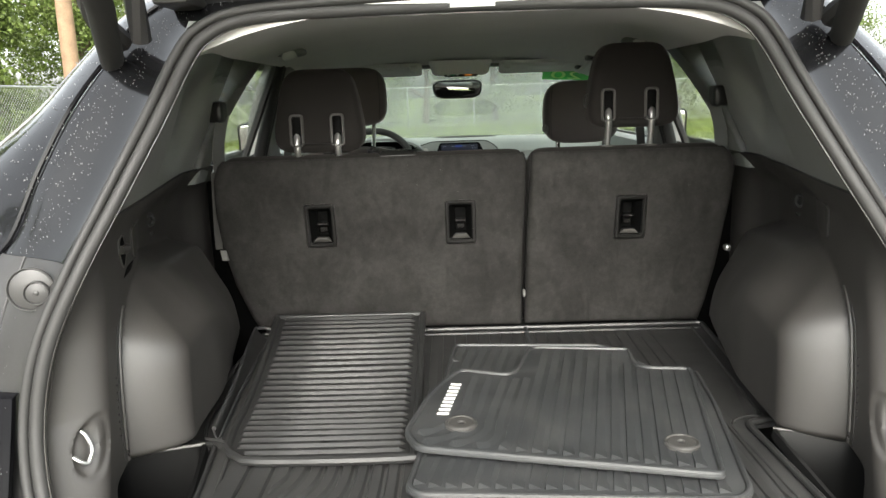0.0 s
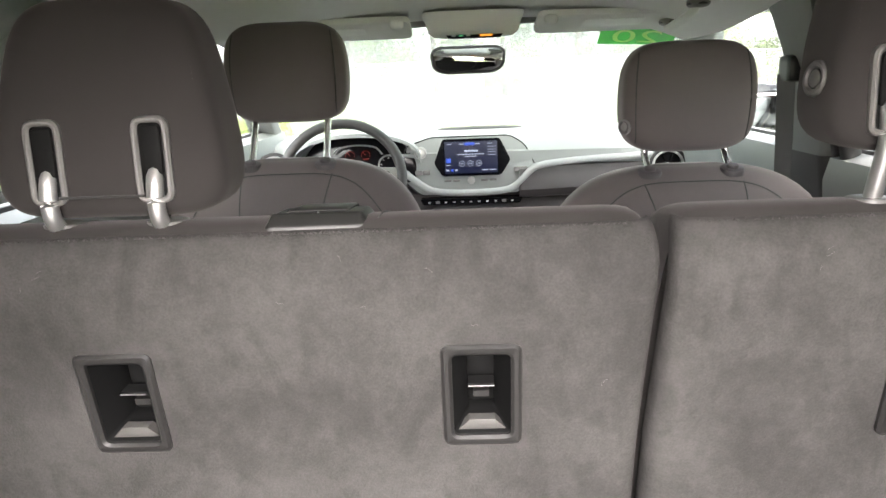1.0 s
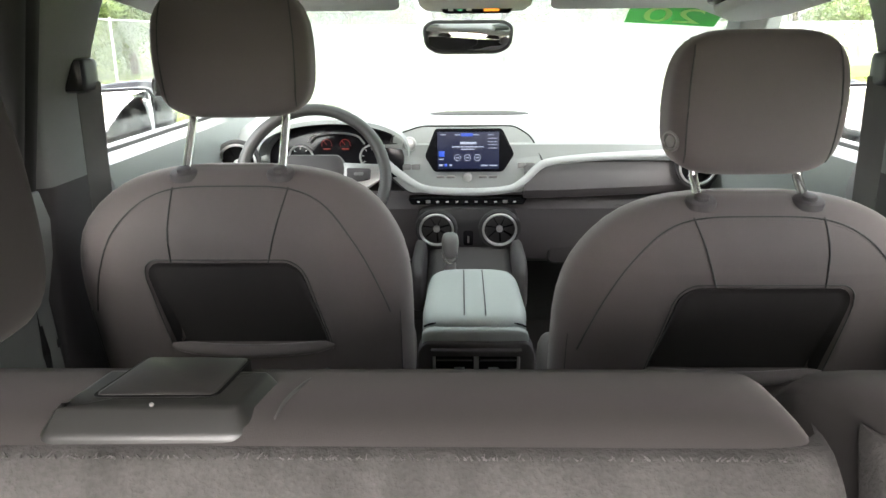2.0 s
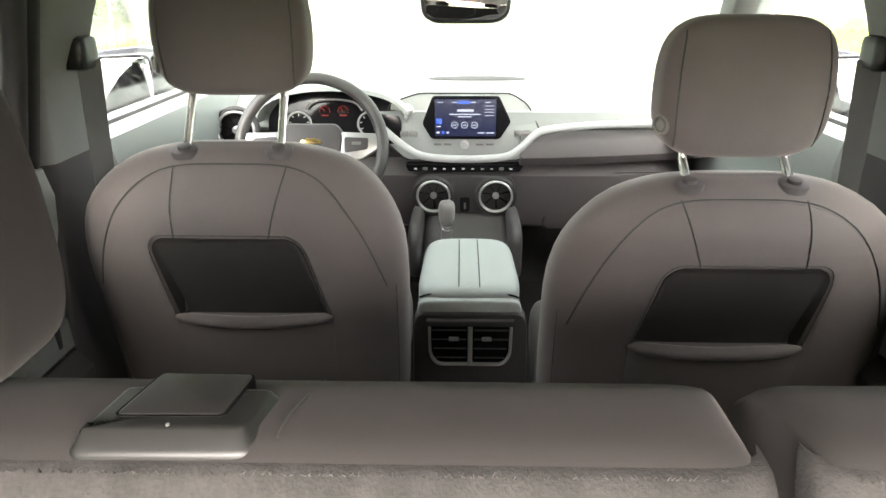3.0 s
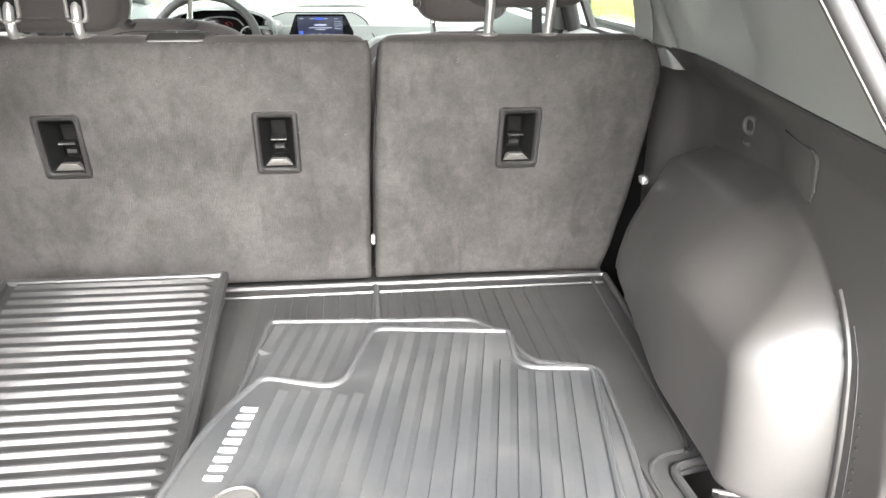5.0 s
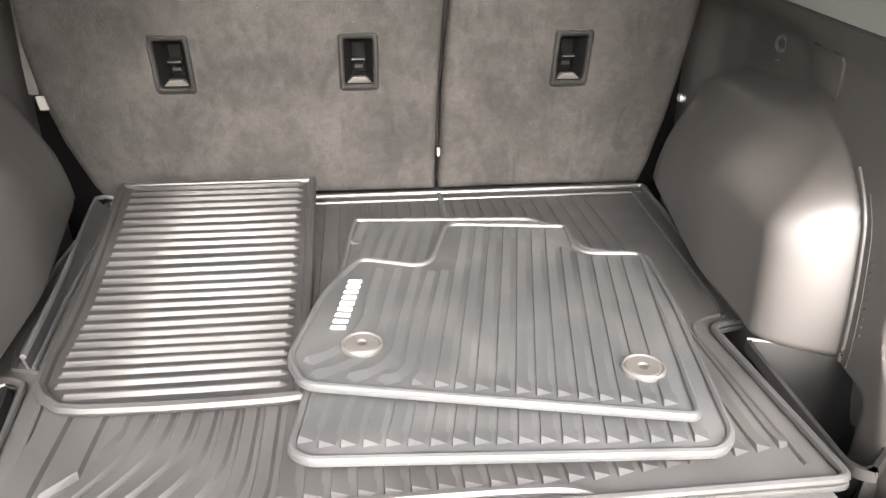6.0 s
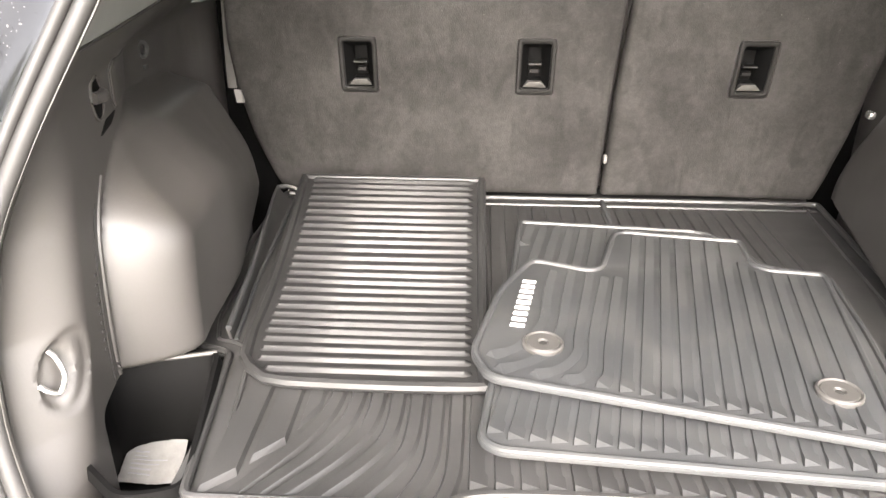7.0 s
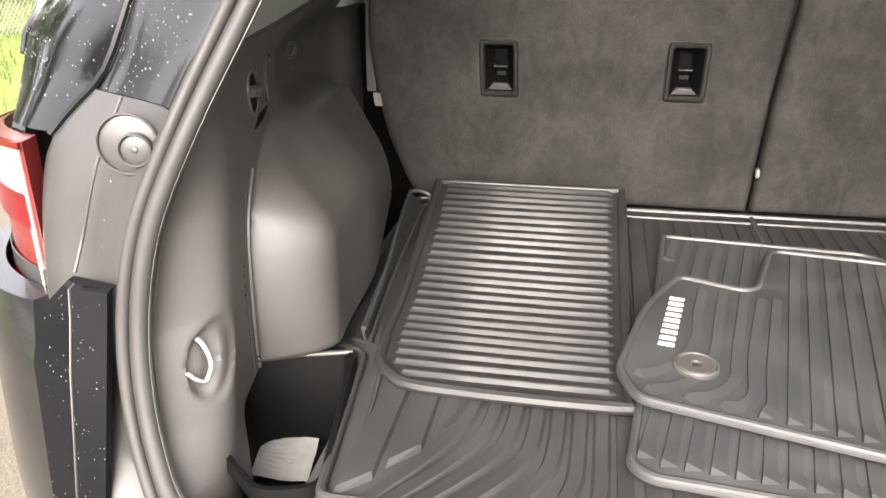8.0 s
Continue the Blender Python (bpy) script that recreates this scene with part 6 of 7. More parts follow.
def bow(x, y, z):
    t = abs(x - X0) / 0.72
    return (0.05 * t ** 3, -0.012 * t ** 3)


top_prof = [(3.690, 1.035), (3.660, 1.050), (3.656, 1.095), (3.680, 1.128), (3.715, 1.142), (3.80, 1.150), (3.95, 1.152), (4.10, 1.148), (4.24, 1.128), (4.24, 1.04)]
part("upper_pad", across(top_prof, span(XL, XR, 30), bow), DASH, dash, "grey soft-grained upper pad")
part("speaker_panel", cushion((0.09, 3.98, 1.146), (0.17, 0.06, 0.012), 3.2, 10), TRIM_MATT, dash)
low_prof = [(3.79, 0.70), (3.72, 0.73), (3.685, 0.80), (3.672, 0.90), (3.690, 0.925), (3.700, 0.95), (3.98, 0.95), (3.98, 0.70)]
part("lower_panel", across(low_prof, span(XL + 0.02, XR - 0.02, 24), bow), DASH_LOW, dash, "dark plastic lower panel")
mid_prof = [(3.70, 0.925), (3.640, 0.940), (3.622, 0.965), (3.628, 1.005), (3.655, 1.035), (3.70, 1.045), (3.80, 1.04), (3.80, 0.92)]
part("middle_pad", across(mid_prof, span(0.215, XR, 18), lambda x, y, z: (0.07 * ((x - 0.2) / 0.58) ** 2, 0.010 * ((x - 0.2) / 0.58))), DASH_LOW, dash, "dark padded passenger strip")

# centre stack behind the display
stack = rounded([(-0.185, 1.005), (-0.125, 0.950), (0.215, 0.950), (0.285, 1.015), (0.235, 1.118), (0.185, 1.150), (-0.085, 1.150), (-0.175, 1.120)], 0.02, 5)
fx = lambda p: V(p.x, 3.680 - p.z, p.y)
part("centre_panel", plate(stack, -0.08, 0.02, fx, 0.008), DASH, dash, "grey centre panel")
part("panel_joint", tube([V(p.x, 3.6615, p.y) for p in inset(stack, 0.0005)], 0.0024, 6, loop=True), SEAL, dash)
silver = smooth_line([V(XR - 0.02, 3.705, 1.070), V(0.60, 3.668, 1.062), V(0.42, 3.650, 1.056), V(0.295, 3.642, 1.045), V(0.255, 3.640, 1.030), V(0.215, 3.640, 0.990), V(0.175, 3.640, 0.966), V(0.10, 3.638, 0.958), V(0.0, 3.638, 0.958), V(-0.075, 3.640, 0.966), V(-0.115, 3.640, 0.985), V(-0.155, 3.642, 1.015), V(-0.19, 3.645, 1.045)], 6)
part("silver_line", tube([p + V(0, -0.010, 0.004) for p in silver], 0.0115, 10, 0.7, up=(0, 1, 0)), SILVER_TRIM, dash, "satin silver trim line")
bezel = rounded([(-0.048, 1.016), (0.153, 1.016), (0.186, 1.068), (0.150, 1.142), (-0.045, 1.142), (-0.076, 1.062)], 0.010, 4)
disp = part("display_bezel", plate(bezel, 0.0, 0.034, fx, 0.004), GLOSS, dash, "gloss black display bezel")
fd = lambda p: V(p.x, 3.6455 - p.z, p.y)
sq = lambda x0, x1, z0, z1: [Vector((x0, z0)), Vector((x1, z0)), Vector((x1, z1)), Vector((x0, z1))]
part("screen", plate(sq(-0.038, 0.141, 1.026, 1.134), 0.0, 0.001, fd, 0.0003), SCREEN_BLUE, disp, "lit dark blue touch screen")
marks = [(SCREEN_BRIGHT, 0.030, 0.064, 1.121, 1.130), (SCREEN_TEXT, 0.028, 0.075, 1.098, 1.105), (SCREEN_TEXT, 0.005, 0.096, 1.089, 1.092), (SCREEN_TEXT, 0.030, 0.070, 1.082, 1.085), (SCREEN_BRIGHT, -0.034, -0.018, 1.062, 1.078), (SCREEN_TEXT, -0.034, -0.020, 1.053, 1.056), (SCREEN_TEXT, 0.108, 0.135, 1.104, 1.106), (SCREEN_TEXT, 0.108, 0.135, 1.114, 1.116), (SCREEN_TEXT, 0.108, 0.135, 1.086, 1.088), (SCREEN_TEXT, 0.108, 0.135, 1.096, 1.098), (SCREEN_TEXT, -0.034, -0.024, 1.034, 1.040), (SCREEN_BRIGHT, -0.018, -0.010, 1.033, 1.041), (SCREEN_TEXT, -0.004, 0.004, 1.034, 1.040), (SCREEN_TEXT, 0.088, 0.108, 1.034, 1.038), (SCREEN_TEXT, 0.114, 0.136, 1.034, 1.038)]
for k in range(4):
    x = -0.030 + 0.042 * k + (0.012 if k > 1 else 0)
    marks.append((SCREEN_TEXT, x, x + 0.016, 1.124, 1.127))
for mm, x0, x1, z0, z1 in marks:
    part("screen_mark", plate(sq(x0, x1, z0, z1), 0.001, 0.0018, fd, 0.0002), mm, disp)
for x in (0.020, 0.049, 0.078):
    part("screen_button", disc((x, 3.6445, 1.059), 0.0098, (0, -1, 0), 0.0012, 22, inner=0.0082, bevel=0.0003), SCREEN_TEXT, disp)
    part("screen_button_mark", plate(sq(x - 0.005, x + 0.005, 1.0575, 1.0605), 0.001, 0.0018, fd, 0.0002), SCREEN_TEXT, disp)
# knobs and small keys round the display
part("start_button", joined(disc((-0.121, 3.660, 1.098), 0.021, (0, -1, 0), 0.010, 26, inner=0.0165), disc((-0.121, 3.660, 1.098), 0.0155, (0, -1, 0), 0.008, 24)), SATIN, dash, "round ringed start button")
part("volume_knob", joined(disc((0.050, 3.655, 1.000), 0.010, (0, -1, 0), 0.022, 20, bevel=0.002), disc((0.050, 3.655, 1.000), 0.013, (0, -1, 0), 0.008, 20)), SATIN, dash)
for x in (-0.03, 0.0, 0.095, 0.125):
    part("touch_key", box(x - 0.012, x + 0.012, 3.654, 3.664, 0.996, 1.003, 0.002), GREY_TRIM, dash)
for x0, x1, z in ((-0.142, -0.090, 1.030), (0.196, 0.244, 1.034)):
    part("rocker_key", joined(box(x0, (x0 + x1) / 2 - 0.0006, 3.652, 3.664, z - 0.008, z + 0.008, 0.003), box((x0 + x1) / 2 + 0.0006, x1, 3.652, 3.664, z - 0.008, z + 0.008, 0.003)), GREY_TRIM, dash)

# climate strip
part("climate_strip", plate(rounded([(-0.118, 0.918), (0.216, 0.918), (0.226, 0.938), (-0.128, 0.938)], 0.006, 4), -0.03, 0.035, fx, 0.004), GLOSS, dash, "gloss black row of climate keys")
for k in range(11):
    x = -0.096 + 0.0285 * k
    tall = k in (1, 9)
    part("climate_key_mark", plate(sq(x - 0.004 - 0.003 * tall, x + 0.004 + 0.003 * tall, 0.9255 - 0.002 * tall, 0.9295 + 0.003 * tall), 0.0, 0.0362, fx, 0.0003), WHITE if not tall else GREY_TRIM, dash)


def round_vent(c, r, axis, owner):
    """A turbine-like air vent: chrome ring, dark throat, six vanes and a hub."""
    ax = Vector(axis).normalized()
    q = ax.to_track_quat("Z", "Y").to_matrix()
    v = part("air_vent", disc(Vector(c) - ax * 0.012, r * 1.28, ax, 0.018, 32, inner=r * 1.0, bevel=0.005), DASH_DARK, owner, "round air vent with a chrome ring")
    part("vent_ring", disc(c, r * 1.06, ax, 0.010, 32, inner=r * 0.93, bevel=0.002), SATIN, v)
    part("vent_throat", disc(Vector(c) - ax * 0.03, r * 0.95, ax, 0.012, 24, bevel=0.001), BLACK, v)
    part("vent_hub", disc(Vector(c) - ax * 0.016, r * 0.20, ax, 0.020, 16, bevel=0.003), SATIN, v)
    for k in range(7):
        a = 2 * math.pi * k / 7 + 0.3
        d = Vector((math.cos(a), math.sin(a), 0))
        t = Vector((-math.sin(a), math.cos(a), 0))
        rings = [[Vector(c) + q @ (d * rr + t * (w * 0.5) + Vector((0, 0, -0.014))), Vector(c) + q @ (d * rr - t * (w * 0.5) + Vector((0, 0, -0.009))), Vector(c) + q @ (d * rr - t * (w * 0.3) + Vector((0, 0, -0.004))), Vector(c) + q @ (d * rr + t * (w * 0.3) + Vector((0, 0, -0.009)))] for rr, w in ((r * 0.18, 0.004), (r * 0.88, 0.006))]
        part("vane", loft(rings), GLOSS, v)
    return v


pod = rounded([(-0.098, 0.790), (-0.075, 0.768), (0.176, 0.768), (0.200, 0.790), (0.210, 0.85), (0.195, 0.905), (0.12, 0.915), (-0.02, 0.915), (-0.095, 0.905), (-0.110, 0.85)], 0.03, 5)
part("vent_pod", plate(pod, -0.06, 0.030, lambda p: V(p.x, 3.675 - p.z + 0.25 * (0.85 - p.y), p.y), 0.012), DASH_DARK, dash, "dark rounded vent housing")
for x in (-0.043, 0.145):
    round_vent((x, 3.636, 0.846), 0.049, (0, -1, -0.12), dash)
part("hazard_key", plate([Vector((0.022, 0.908)), Vector((0.082, 0.908)), Vector((0.066, 0.880)), Vector((0.038, 0.880))], 0.0, 0.034, lambda p: V(p.x, 3.675 - p.z, p.y), 0.003), GLOSS, dash)
for k in range(3):
    part("hazard_mark", disc((0.042 + 0.010 * k, 3.6405, 0.895), 0.0028, (0, -1, 0), 0.001, 8, bevel=0.0003), LED_AMBER if k == 1 else WHITE, dash)
part("usb_plate", joined(plate(rounded([(0.037, 0.79), (0.067, 0.79), (0.067, 0.838), (0.037, 0.838)], 0.008, 4), 0.0, 0.036, lambda p: V(p.x, 3.675 - p.z + 0.25 * (0.85 - p.y), p.y), 0.002)), GLOSS, dash)
part("usb_socket", plate(sq(0.049, 0.055, 0.80, 0.822), 0.0, 0.0372, lambda p: V(p.x, 3.675 - p.z + 0.25 * (0.85 - p.y), p.y), 0.0003), GREY_TRIM, dash)
round_vent((-0.600, 3.555, 1.060), 0.052, (0.10, -1, 0.05), dash)
round_vent((0.715, 3.640, 1.030), 0.050, (-0.10, -1, 0.05), dash)
# glove box
glove = rounded([(0.300, 0.720), (0.690, 0.720), (0.690, 0.905), (0.318, 0.900)], 0.02, 5)
part("glove_box_lid", plate(glove, -0.02, 0.014, lambda p: V(p.x, 3.700 - p.z + 0.25 * max(0, 0.82 - p.y), p.y), 0.005), DASH_LOW, dash, "dark glove box lid")
part("glove_joint", tube([V(p.x, 3.692 + 0.25 * max(0, 0.82 - p.y), p.y) for p in inset(glove, -0.003)], 0.0028, 5, loop=True), SEAL, dash)

# instrument cluster
clus = thing("instrument_cluster", (-0.335, 3.62, 1.03), "dark instrument cluster with red lit gauges under a hood", "gauges")
hood = [V(-0.335 + 0.215 * math.cos(a), 3.60, 1.075 + 0.100 * math.sin(a) ** 0.7) for a in span(0.02, math.pi - 0.02, 24)]
part("cluster_hood", loft([[p + V(0, 0.0, 0.0) for p in hood] + [p + V(0, 0.0, -0.012) for p in reversed(hood)], [p + V(0, 0.16, 0.004) for p in hood] + [p + V(0, 0.16, -0.02) for p in reversed(hood)]]), DASH, clus, "grey cluster hood")
face_ring = rounded([(-0.53, 1.00), (-0.14, 1.00), (-0.135, 1.08), (-0.20, 1.155), (-0.47, 1.155), (-0.535, 1.08)], 0.03, 5)
face = part("cluster_face", plate(face_ring, -0.03, 0.0, lambda p: V(p.x, 3.655 - p.z + 0.1 * (p.y - 1.05), p.y), 0.003), GLOSS, clus)
for x, z, r in ((-0.440, 1.060, 0.038), (-0.230, 1.060, 0.038)):
    part("dial", disc((x, 3.656, z), r, (0, -1, 0), 0.006, 26, inner=r * 0.86, bevel=0.001), SATIN, face)
    for k in range(7):
        a = radians(210 - 40 * k)
        part("dial_tick", tube([V(x + r * 0.62 * math.cos(a), 3.652, z + r * 0.62 * math.sin(a)), V(x + r * 0.80 * math.cos(a), 3.652, z + r * 0.80 * math.sin(a))], 0.0009, 4), WHITE, face)
for x in (-0.362, -0.308):
    part("gauge_arc", tube([V(x + 0.015 * math.cos(a), 3.652, 1.098 + 0.015 * math.sin(a)) for a in span(radians(200), radians(-20), 12)], 0.0009, 5), LED_RED, face)
    part("gauge_needle", tube([V(x, 3.651, 1.098), V(x - 0.010, 3.651, 1.110)], 0.0012, 4), LED_RED, face)
    part("gauge_mark", plate(sq(x - 0.010, x + 0.010, 1.083, 1.087), 0, 0.002, lambda p: V(p.x, 3.653 - p.z, p.y), 0.0003), LED_RED, face)
brow = smooth_line([V(-0.415, 3.648, 1.105), V(-0.395, 3.645, 1.125), V(-0.335, 3.643, 1.133), V(-0.275, 3.645, 1.125), V(-0.250, 3.648, 1.100)], 6)
part("gauge_rim", tube(brow, 0.003, 6), SATIN, face)

# steering wheel
wheel_m = pose(-0.345, 3.345, 1.055, 90 - 22, 0, 0)
steer = thing("steering_wheel", (-0.345, 3.345, 1.055), "black leather steering wheel with silver spokes", "steering wheel")
rim = [wheel_m @ V(0.184 * math.cos(a), 0.180 * math.sin(a), 0.0) for a in span(0, 2 * math.pi, 56)[:-1]]
part("rim", tube(rim, 0.0155, 12, loop=True, up=wheel_m.to_3x3() @ V(0, 0, 1)), TRIM, steer, "black leather rim")
hubp = rounded([(-0.072, -0.055), (-0.045, -0.075), (0.045, -0.075), (0.072, -0.055), (0.084, 0.03), (0.070, 0.062), (-0.070, 0.062), (-0.084, 0.03)], 0.02, 5)
hub = part("hub", plate(hubp, -0.05, 0.012, lambda p: wheel_m @ p, 0.012), DASH_LOW, steer, "grey airbag hub")
badge = [Vector(p) for p in ((-0.026, -0.004), (-0.010, -0.004), (-0.010, -0.009), (0.012, -0.009), (0.012, -0.004), (0.028, -0.004), (0.025, 0.006), (0.011, 0.006), (0.011, 0.010), (-0.011, 0.010), (-0.011, 0.006), (-0.023, 0.006))]
part("badge", plate([p + Vector((0.0, 0.012)) for p in badge], 0.011, 0.0145, lambda p: wheel_m @ p, 0.001), GOLD, hub, "plain gold badge")
for sx in (-1, 1):
    sp = [(sx * 0.074, 0.040), (sx * 0.172, 0.036), (sx * 0.172, -0.002), (sx * 0.130, -0.030), (sx * 0.076, -0.030)]
    spoke = part("spoke", plate(rounded(sp if sx > 0 else sp[::-1], 0.008, 3), -0.012, 0.006, lambda p: wheel_m @ p, 0.003), SATIN, steer, "silver spoke")
    keys = [(sx * 0.086, 0.026), (sx * 0.148, 0.024), (sx * 0.146, -0.004), (sx * 0.088, -0.014)]
    part("key_pad", plate(rounded(keys if sx > 0 else keys[::-1], 0.006, 3), 0.004, 0.011, lambda p: wheel_m @ p, 0.002), DASH_LOW, spoke)
    part("key_mark", plate(rounded([(sx * 0.117 - 0.012, 0.006), (sx * 0.117 + 0.012, 0.006), (sx * 0.117 + 0.012, 0.014), (sx * 0.117 - 0.012, 0.014)], 0.002, 3), 0.0105, 0.0122, lambda p: wheel_m @ p, 0.0006), GREY_TRIM, spoke)
    lowsp = [wheel_m @ V(sx * 0.062, -0.055, -0.004), wheel_m @ V(sx * 0.085, -0.105, -0.004), wheel_m @ V(sx * 0.105, -0.148, -0.002)]
    part("lower_spoke", tube(lowsp, 0.013, 8, 0.5), SATIN, steer)
part("column", tube([wheel_m @ V(0, 0, -0.03), wheel_m @ V(0, -0.02, -0.22)], 0.055, 14), TRIM_MATT, steer)
for sx in (-1, 1):
    part("stalk", tube([wheel_m @ V(sx * 0.05, 0.0, -0.06), wheel_m @ V(sx * 0.165, 0.035, -0.07)], [0.010, 0.007], 8), TRIM, steer)

# centre console with armrest, rear vents and sockets
con = thing("centre_console", (X0, 3.1, 0.42), "grey centre console with a padded armrest and rear vents", "console")
body = []
for y, w, zt in ((2.880, 0.118, 0.760), (2.89, 0.122, 0.780), (2.95, 0.124, 0.790), (3.16, 0.120, 0.77), (3.20, 0.125, 0.755), (3.45, 0.13, 0.745), (3.62, 0.135, 0.78), (3.72, 0.14, 0.79)):
    body.append([V(X0 + p.x, y, p.y) for p in rounded([(-w * 0.92, 0.42), (w * 0.92, 0.42), (w, zt - 0.05), (w * 0.86, zt), (-w * 0.86, zt), (-w, zt - 0.05)], 0.025, 4)])
part("console_body", loft(body), DASH_LOW, con, "dark console body")
arm = part("armrest", cushion((X0 - 0.002, 3.06, 0.822), (0.107, 0.165, 0.034), 5.5, 18, lambda v: V(v.x * (1 - 0.05 * v.y), v.y, v.z + 0.10 * (1 - v.x ** 2) * (v.z > 0) + 0.10 * v.y)), VINYL, con, "stitched pale grey armrest pad")
part("armrest_base", cushion((X0 - 0.002, 3.055, 0.790), (0.112, 0.176, 0.014), 6, 12), TRIM_MATT, con, "dark armrest underside")
for dx in (-0.022, 0.022):
    part("armrest_seam", tube([V(X0 - 0.002 + dx, y, 0.8600 + 0.018 * (y - 3.06) - (2.2 * max(0, abs(y - 3.06) - 0.12) ** 1.6)) for y in span(2.905, 3.215, 20)], 0.0013, 5), THREAD, arm)
part("armrest_lip", cushion((X0 - 0.002, 2.893, 0.806), (0.108, 0.016, 0.030), 5, 14), VINYL, arm, "rolled pale grey front lip")
part("lip_joint", tube([V(X0 - 0.002 + 0.104 * f, 2.902 + 0.004 * f * f, 0.842 - 0.010 * abs(f) ** 6) for f in span(-1, 1, 24)], 0.0022, 6), BLACK, arm)
fr = lambda p: V(p.x, 2.872 - p.z - 0.10 * (0.80 - p.y), p.y)
panel = rounded([(X0 - 0.118, 0.47), (X0 + 0.118, 0.47), (X0 + 0.118, 0.79), (X0 + 0.104, 0.812), (X0 - 0.104, 0.812), (X0 - 0.118, 0.79)], 0.015, 4)
rp = part("rear_panel", plate(panel, -0.05, 0.004, fr, 0.004), DASH_LOW, con, "dark rear console panel")
vent_o = rounded([(X0 - 0.070, 0.700), (X0 + 0.070, 0.700), (X0 + 0.086, 0.722), (X0 + 0.088, 0.795), (X0 - 0.088, 0.795), (X0 - 0.086, 0.722)], 0.014, 5)
part("vent_frame", frame_ring(vent_o, inset(vent_o, 0.006), 0.0, 0.012, fr, 0.002), SATIN, rp, "silver vent frame")
part("vent_throat", plate(inset(vent_o, 0.004), 0.0, 0.0045, fr, 0.0005), BLACK, rp)
part("vent_hood", plate([Vector((X0 - 0.090, 0.788)), Vector((X0 + 0.090, 0.788)), Vector((X0 + 0.090, 0.801)), Vector((X0 - 0.090, 0.801))], 0.002, 0.016, fr, 0.002), DASH_LOW, rp)
part("vent_post", plate([Vector((X0 - 0.005, 0.704)), Vector((X0 + 0.005, 0.704)), Vector((X0 + 0.005, 0.785)), Vector((X0 - 0.005, 0.785))], 0.004, 0.012, fr, 0.002), SATIN, rp)
for sx in (-1, 1):
    for k in range(4):
        z = 0.714 + 0.020 * k
        a, b = sorted((X0 + sx * 0.008, X0 + sx * (0.072 + 0.004 * min(k, 2))))
        part("slat", loft([[fr(V(x, zz, w)) for zz, w in ((z, 0.004), (z + 0.0035, 0.005), (z + 0.0075, 0.011), (z + 0.005, 0.0115))] for x in (a, b)]), TRIM, rp)
    part("slat_tab", box(X0 + sx * 0.034 - 0.010, X0 + sx * 0.034 + 0.010, 2.852, 2.862, 0.757, 0.763, 0.001), SATIN, rp)
cub = rounded([(X0 - 0.085, 0.56), (X0 + 0.085, 0.56), (X0 + 0.092, 0.655), (X0 - 0.092, 0.655)], 0.012, 4)
part("cubby_rim", frame_ring(cub, inset(cub, 0.007), 0.0, 0.010, fr, 0.002), TRIM, rp)
part("cubby", plate(inset(cub, 0.005), 0.0, 0.0045, fr, 0.0005), BLACK, rp)
part("socket_plate", plate(rounded([(X0 - 0.034, 0.596), (X0 + 0.034, 0.596), (X0 + 0.034, 0.634), (X0 - 0.034, 0.634)], 0.004, 3), 0.004, 0.009, fr, 0.001), GLOSS, rp)
part("usb_port", plate(rounded([(X0 - 0.020, 0.610), (X0 - 0.006, 0.610), (X0 - 0.006, 0.619), (X0 - 0.020, 0.619)], 0.004, 3), 0.008, 0.0100, fr, 0.0004), GREY_TRIM, rp)
part("usb_port", plate(rounded([(X0 + 0.004, 0.609), (X0 + 0.023, 0.609), (X0 + 0.023, 0.620), (X0 + 0.004, 0.620)], 0.001, 3), 0.008, 0.0100, fr, 0.0004), WHITE, rp)
# shifter
shift = part("shifter", cushion((0.0, 3.47, 0.842), (0.023, 0.028, 0.037), 3, 12, lambda v: V(v.x * (1 + 0.1 * v.z), v.y, v.z)), GREY_TRIM, con, "rounded grey shift knob")
part("shifter_stem", tube([V(0.0, 3.48, 0.70), V(0.0, 3.472, 0.825)], [0.022, 0.012], 12), SATIN, shift)
part("knob_loop", tube([V(0.020 * math.cos(a), 3.443, 0.829 + 0.030 * math.sin(a)) for a in span(math.pi, 2 * math.pi, 12)], 0.003, 6), CHROME, shift)
part("console_flank", cushion((0.195, 3.55, 0.735), (0.020, 0.15, 0.080), 4, 10), DASH_LOW, con)
part("console_flank", cushion((-0.090, 3.55, 0.735), (0.020, 0.15, 0.080), 4, 10), DASH_LOW, con)

# overhead: rear-view mirror, roof console, sun visors, handles
rv = thing("rear_view_mirror", (0.048, 3.42, 1.39), "black framed rear-view mirror on the windscreen", "mirror")
mface = rounded([(-0.098, -0.022), (-0.070, -0.036), (0.070, -0.036), (0.098, -0.022), (0.104, 0.020), (0.085, 0.033), (-0.085, 0.033), (-0.104, 0.020)], 0.018, 5)
rv_m = pose(0.048, 3.40, 1.399, 90 - 0.8, 0, 3) @ Matrix.Scale(1.05, 4)
part("housing", plate([Vector((p.x, p.y)) for p in inset(mface, -0.004)], -0.035, 0.006, lambda p: rv_m @ p, 0.004), TRIM_MATT, rv, "black mirror housing")
part("glass", plate(inset(mface, 0.004), 0.0045, 0.0075, lambda p: rv_m @ p, 0.0006), MIRROR, rv, "mirror glass")
part("stem", tube([rv_m @ V(0, 0.01, -0.03), V(0.048, 3.44, 1.42), V(0.048, 3.47, 1.435)], 0.014, 10), TRIM_MATT, rv)
oc = thing("roof_console", (0.06, 3.10, 1.48), "pale grey roof console with map lights", "roof console")
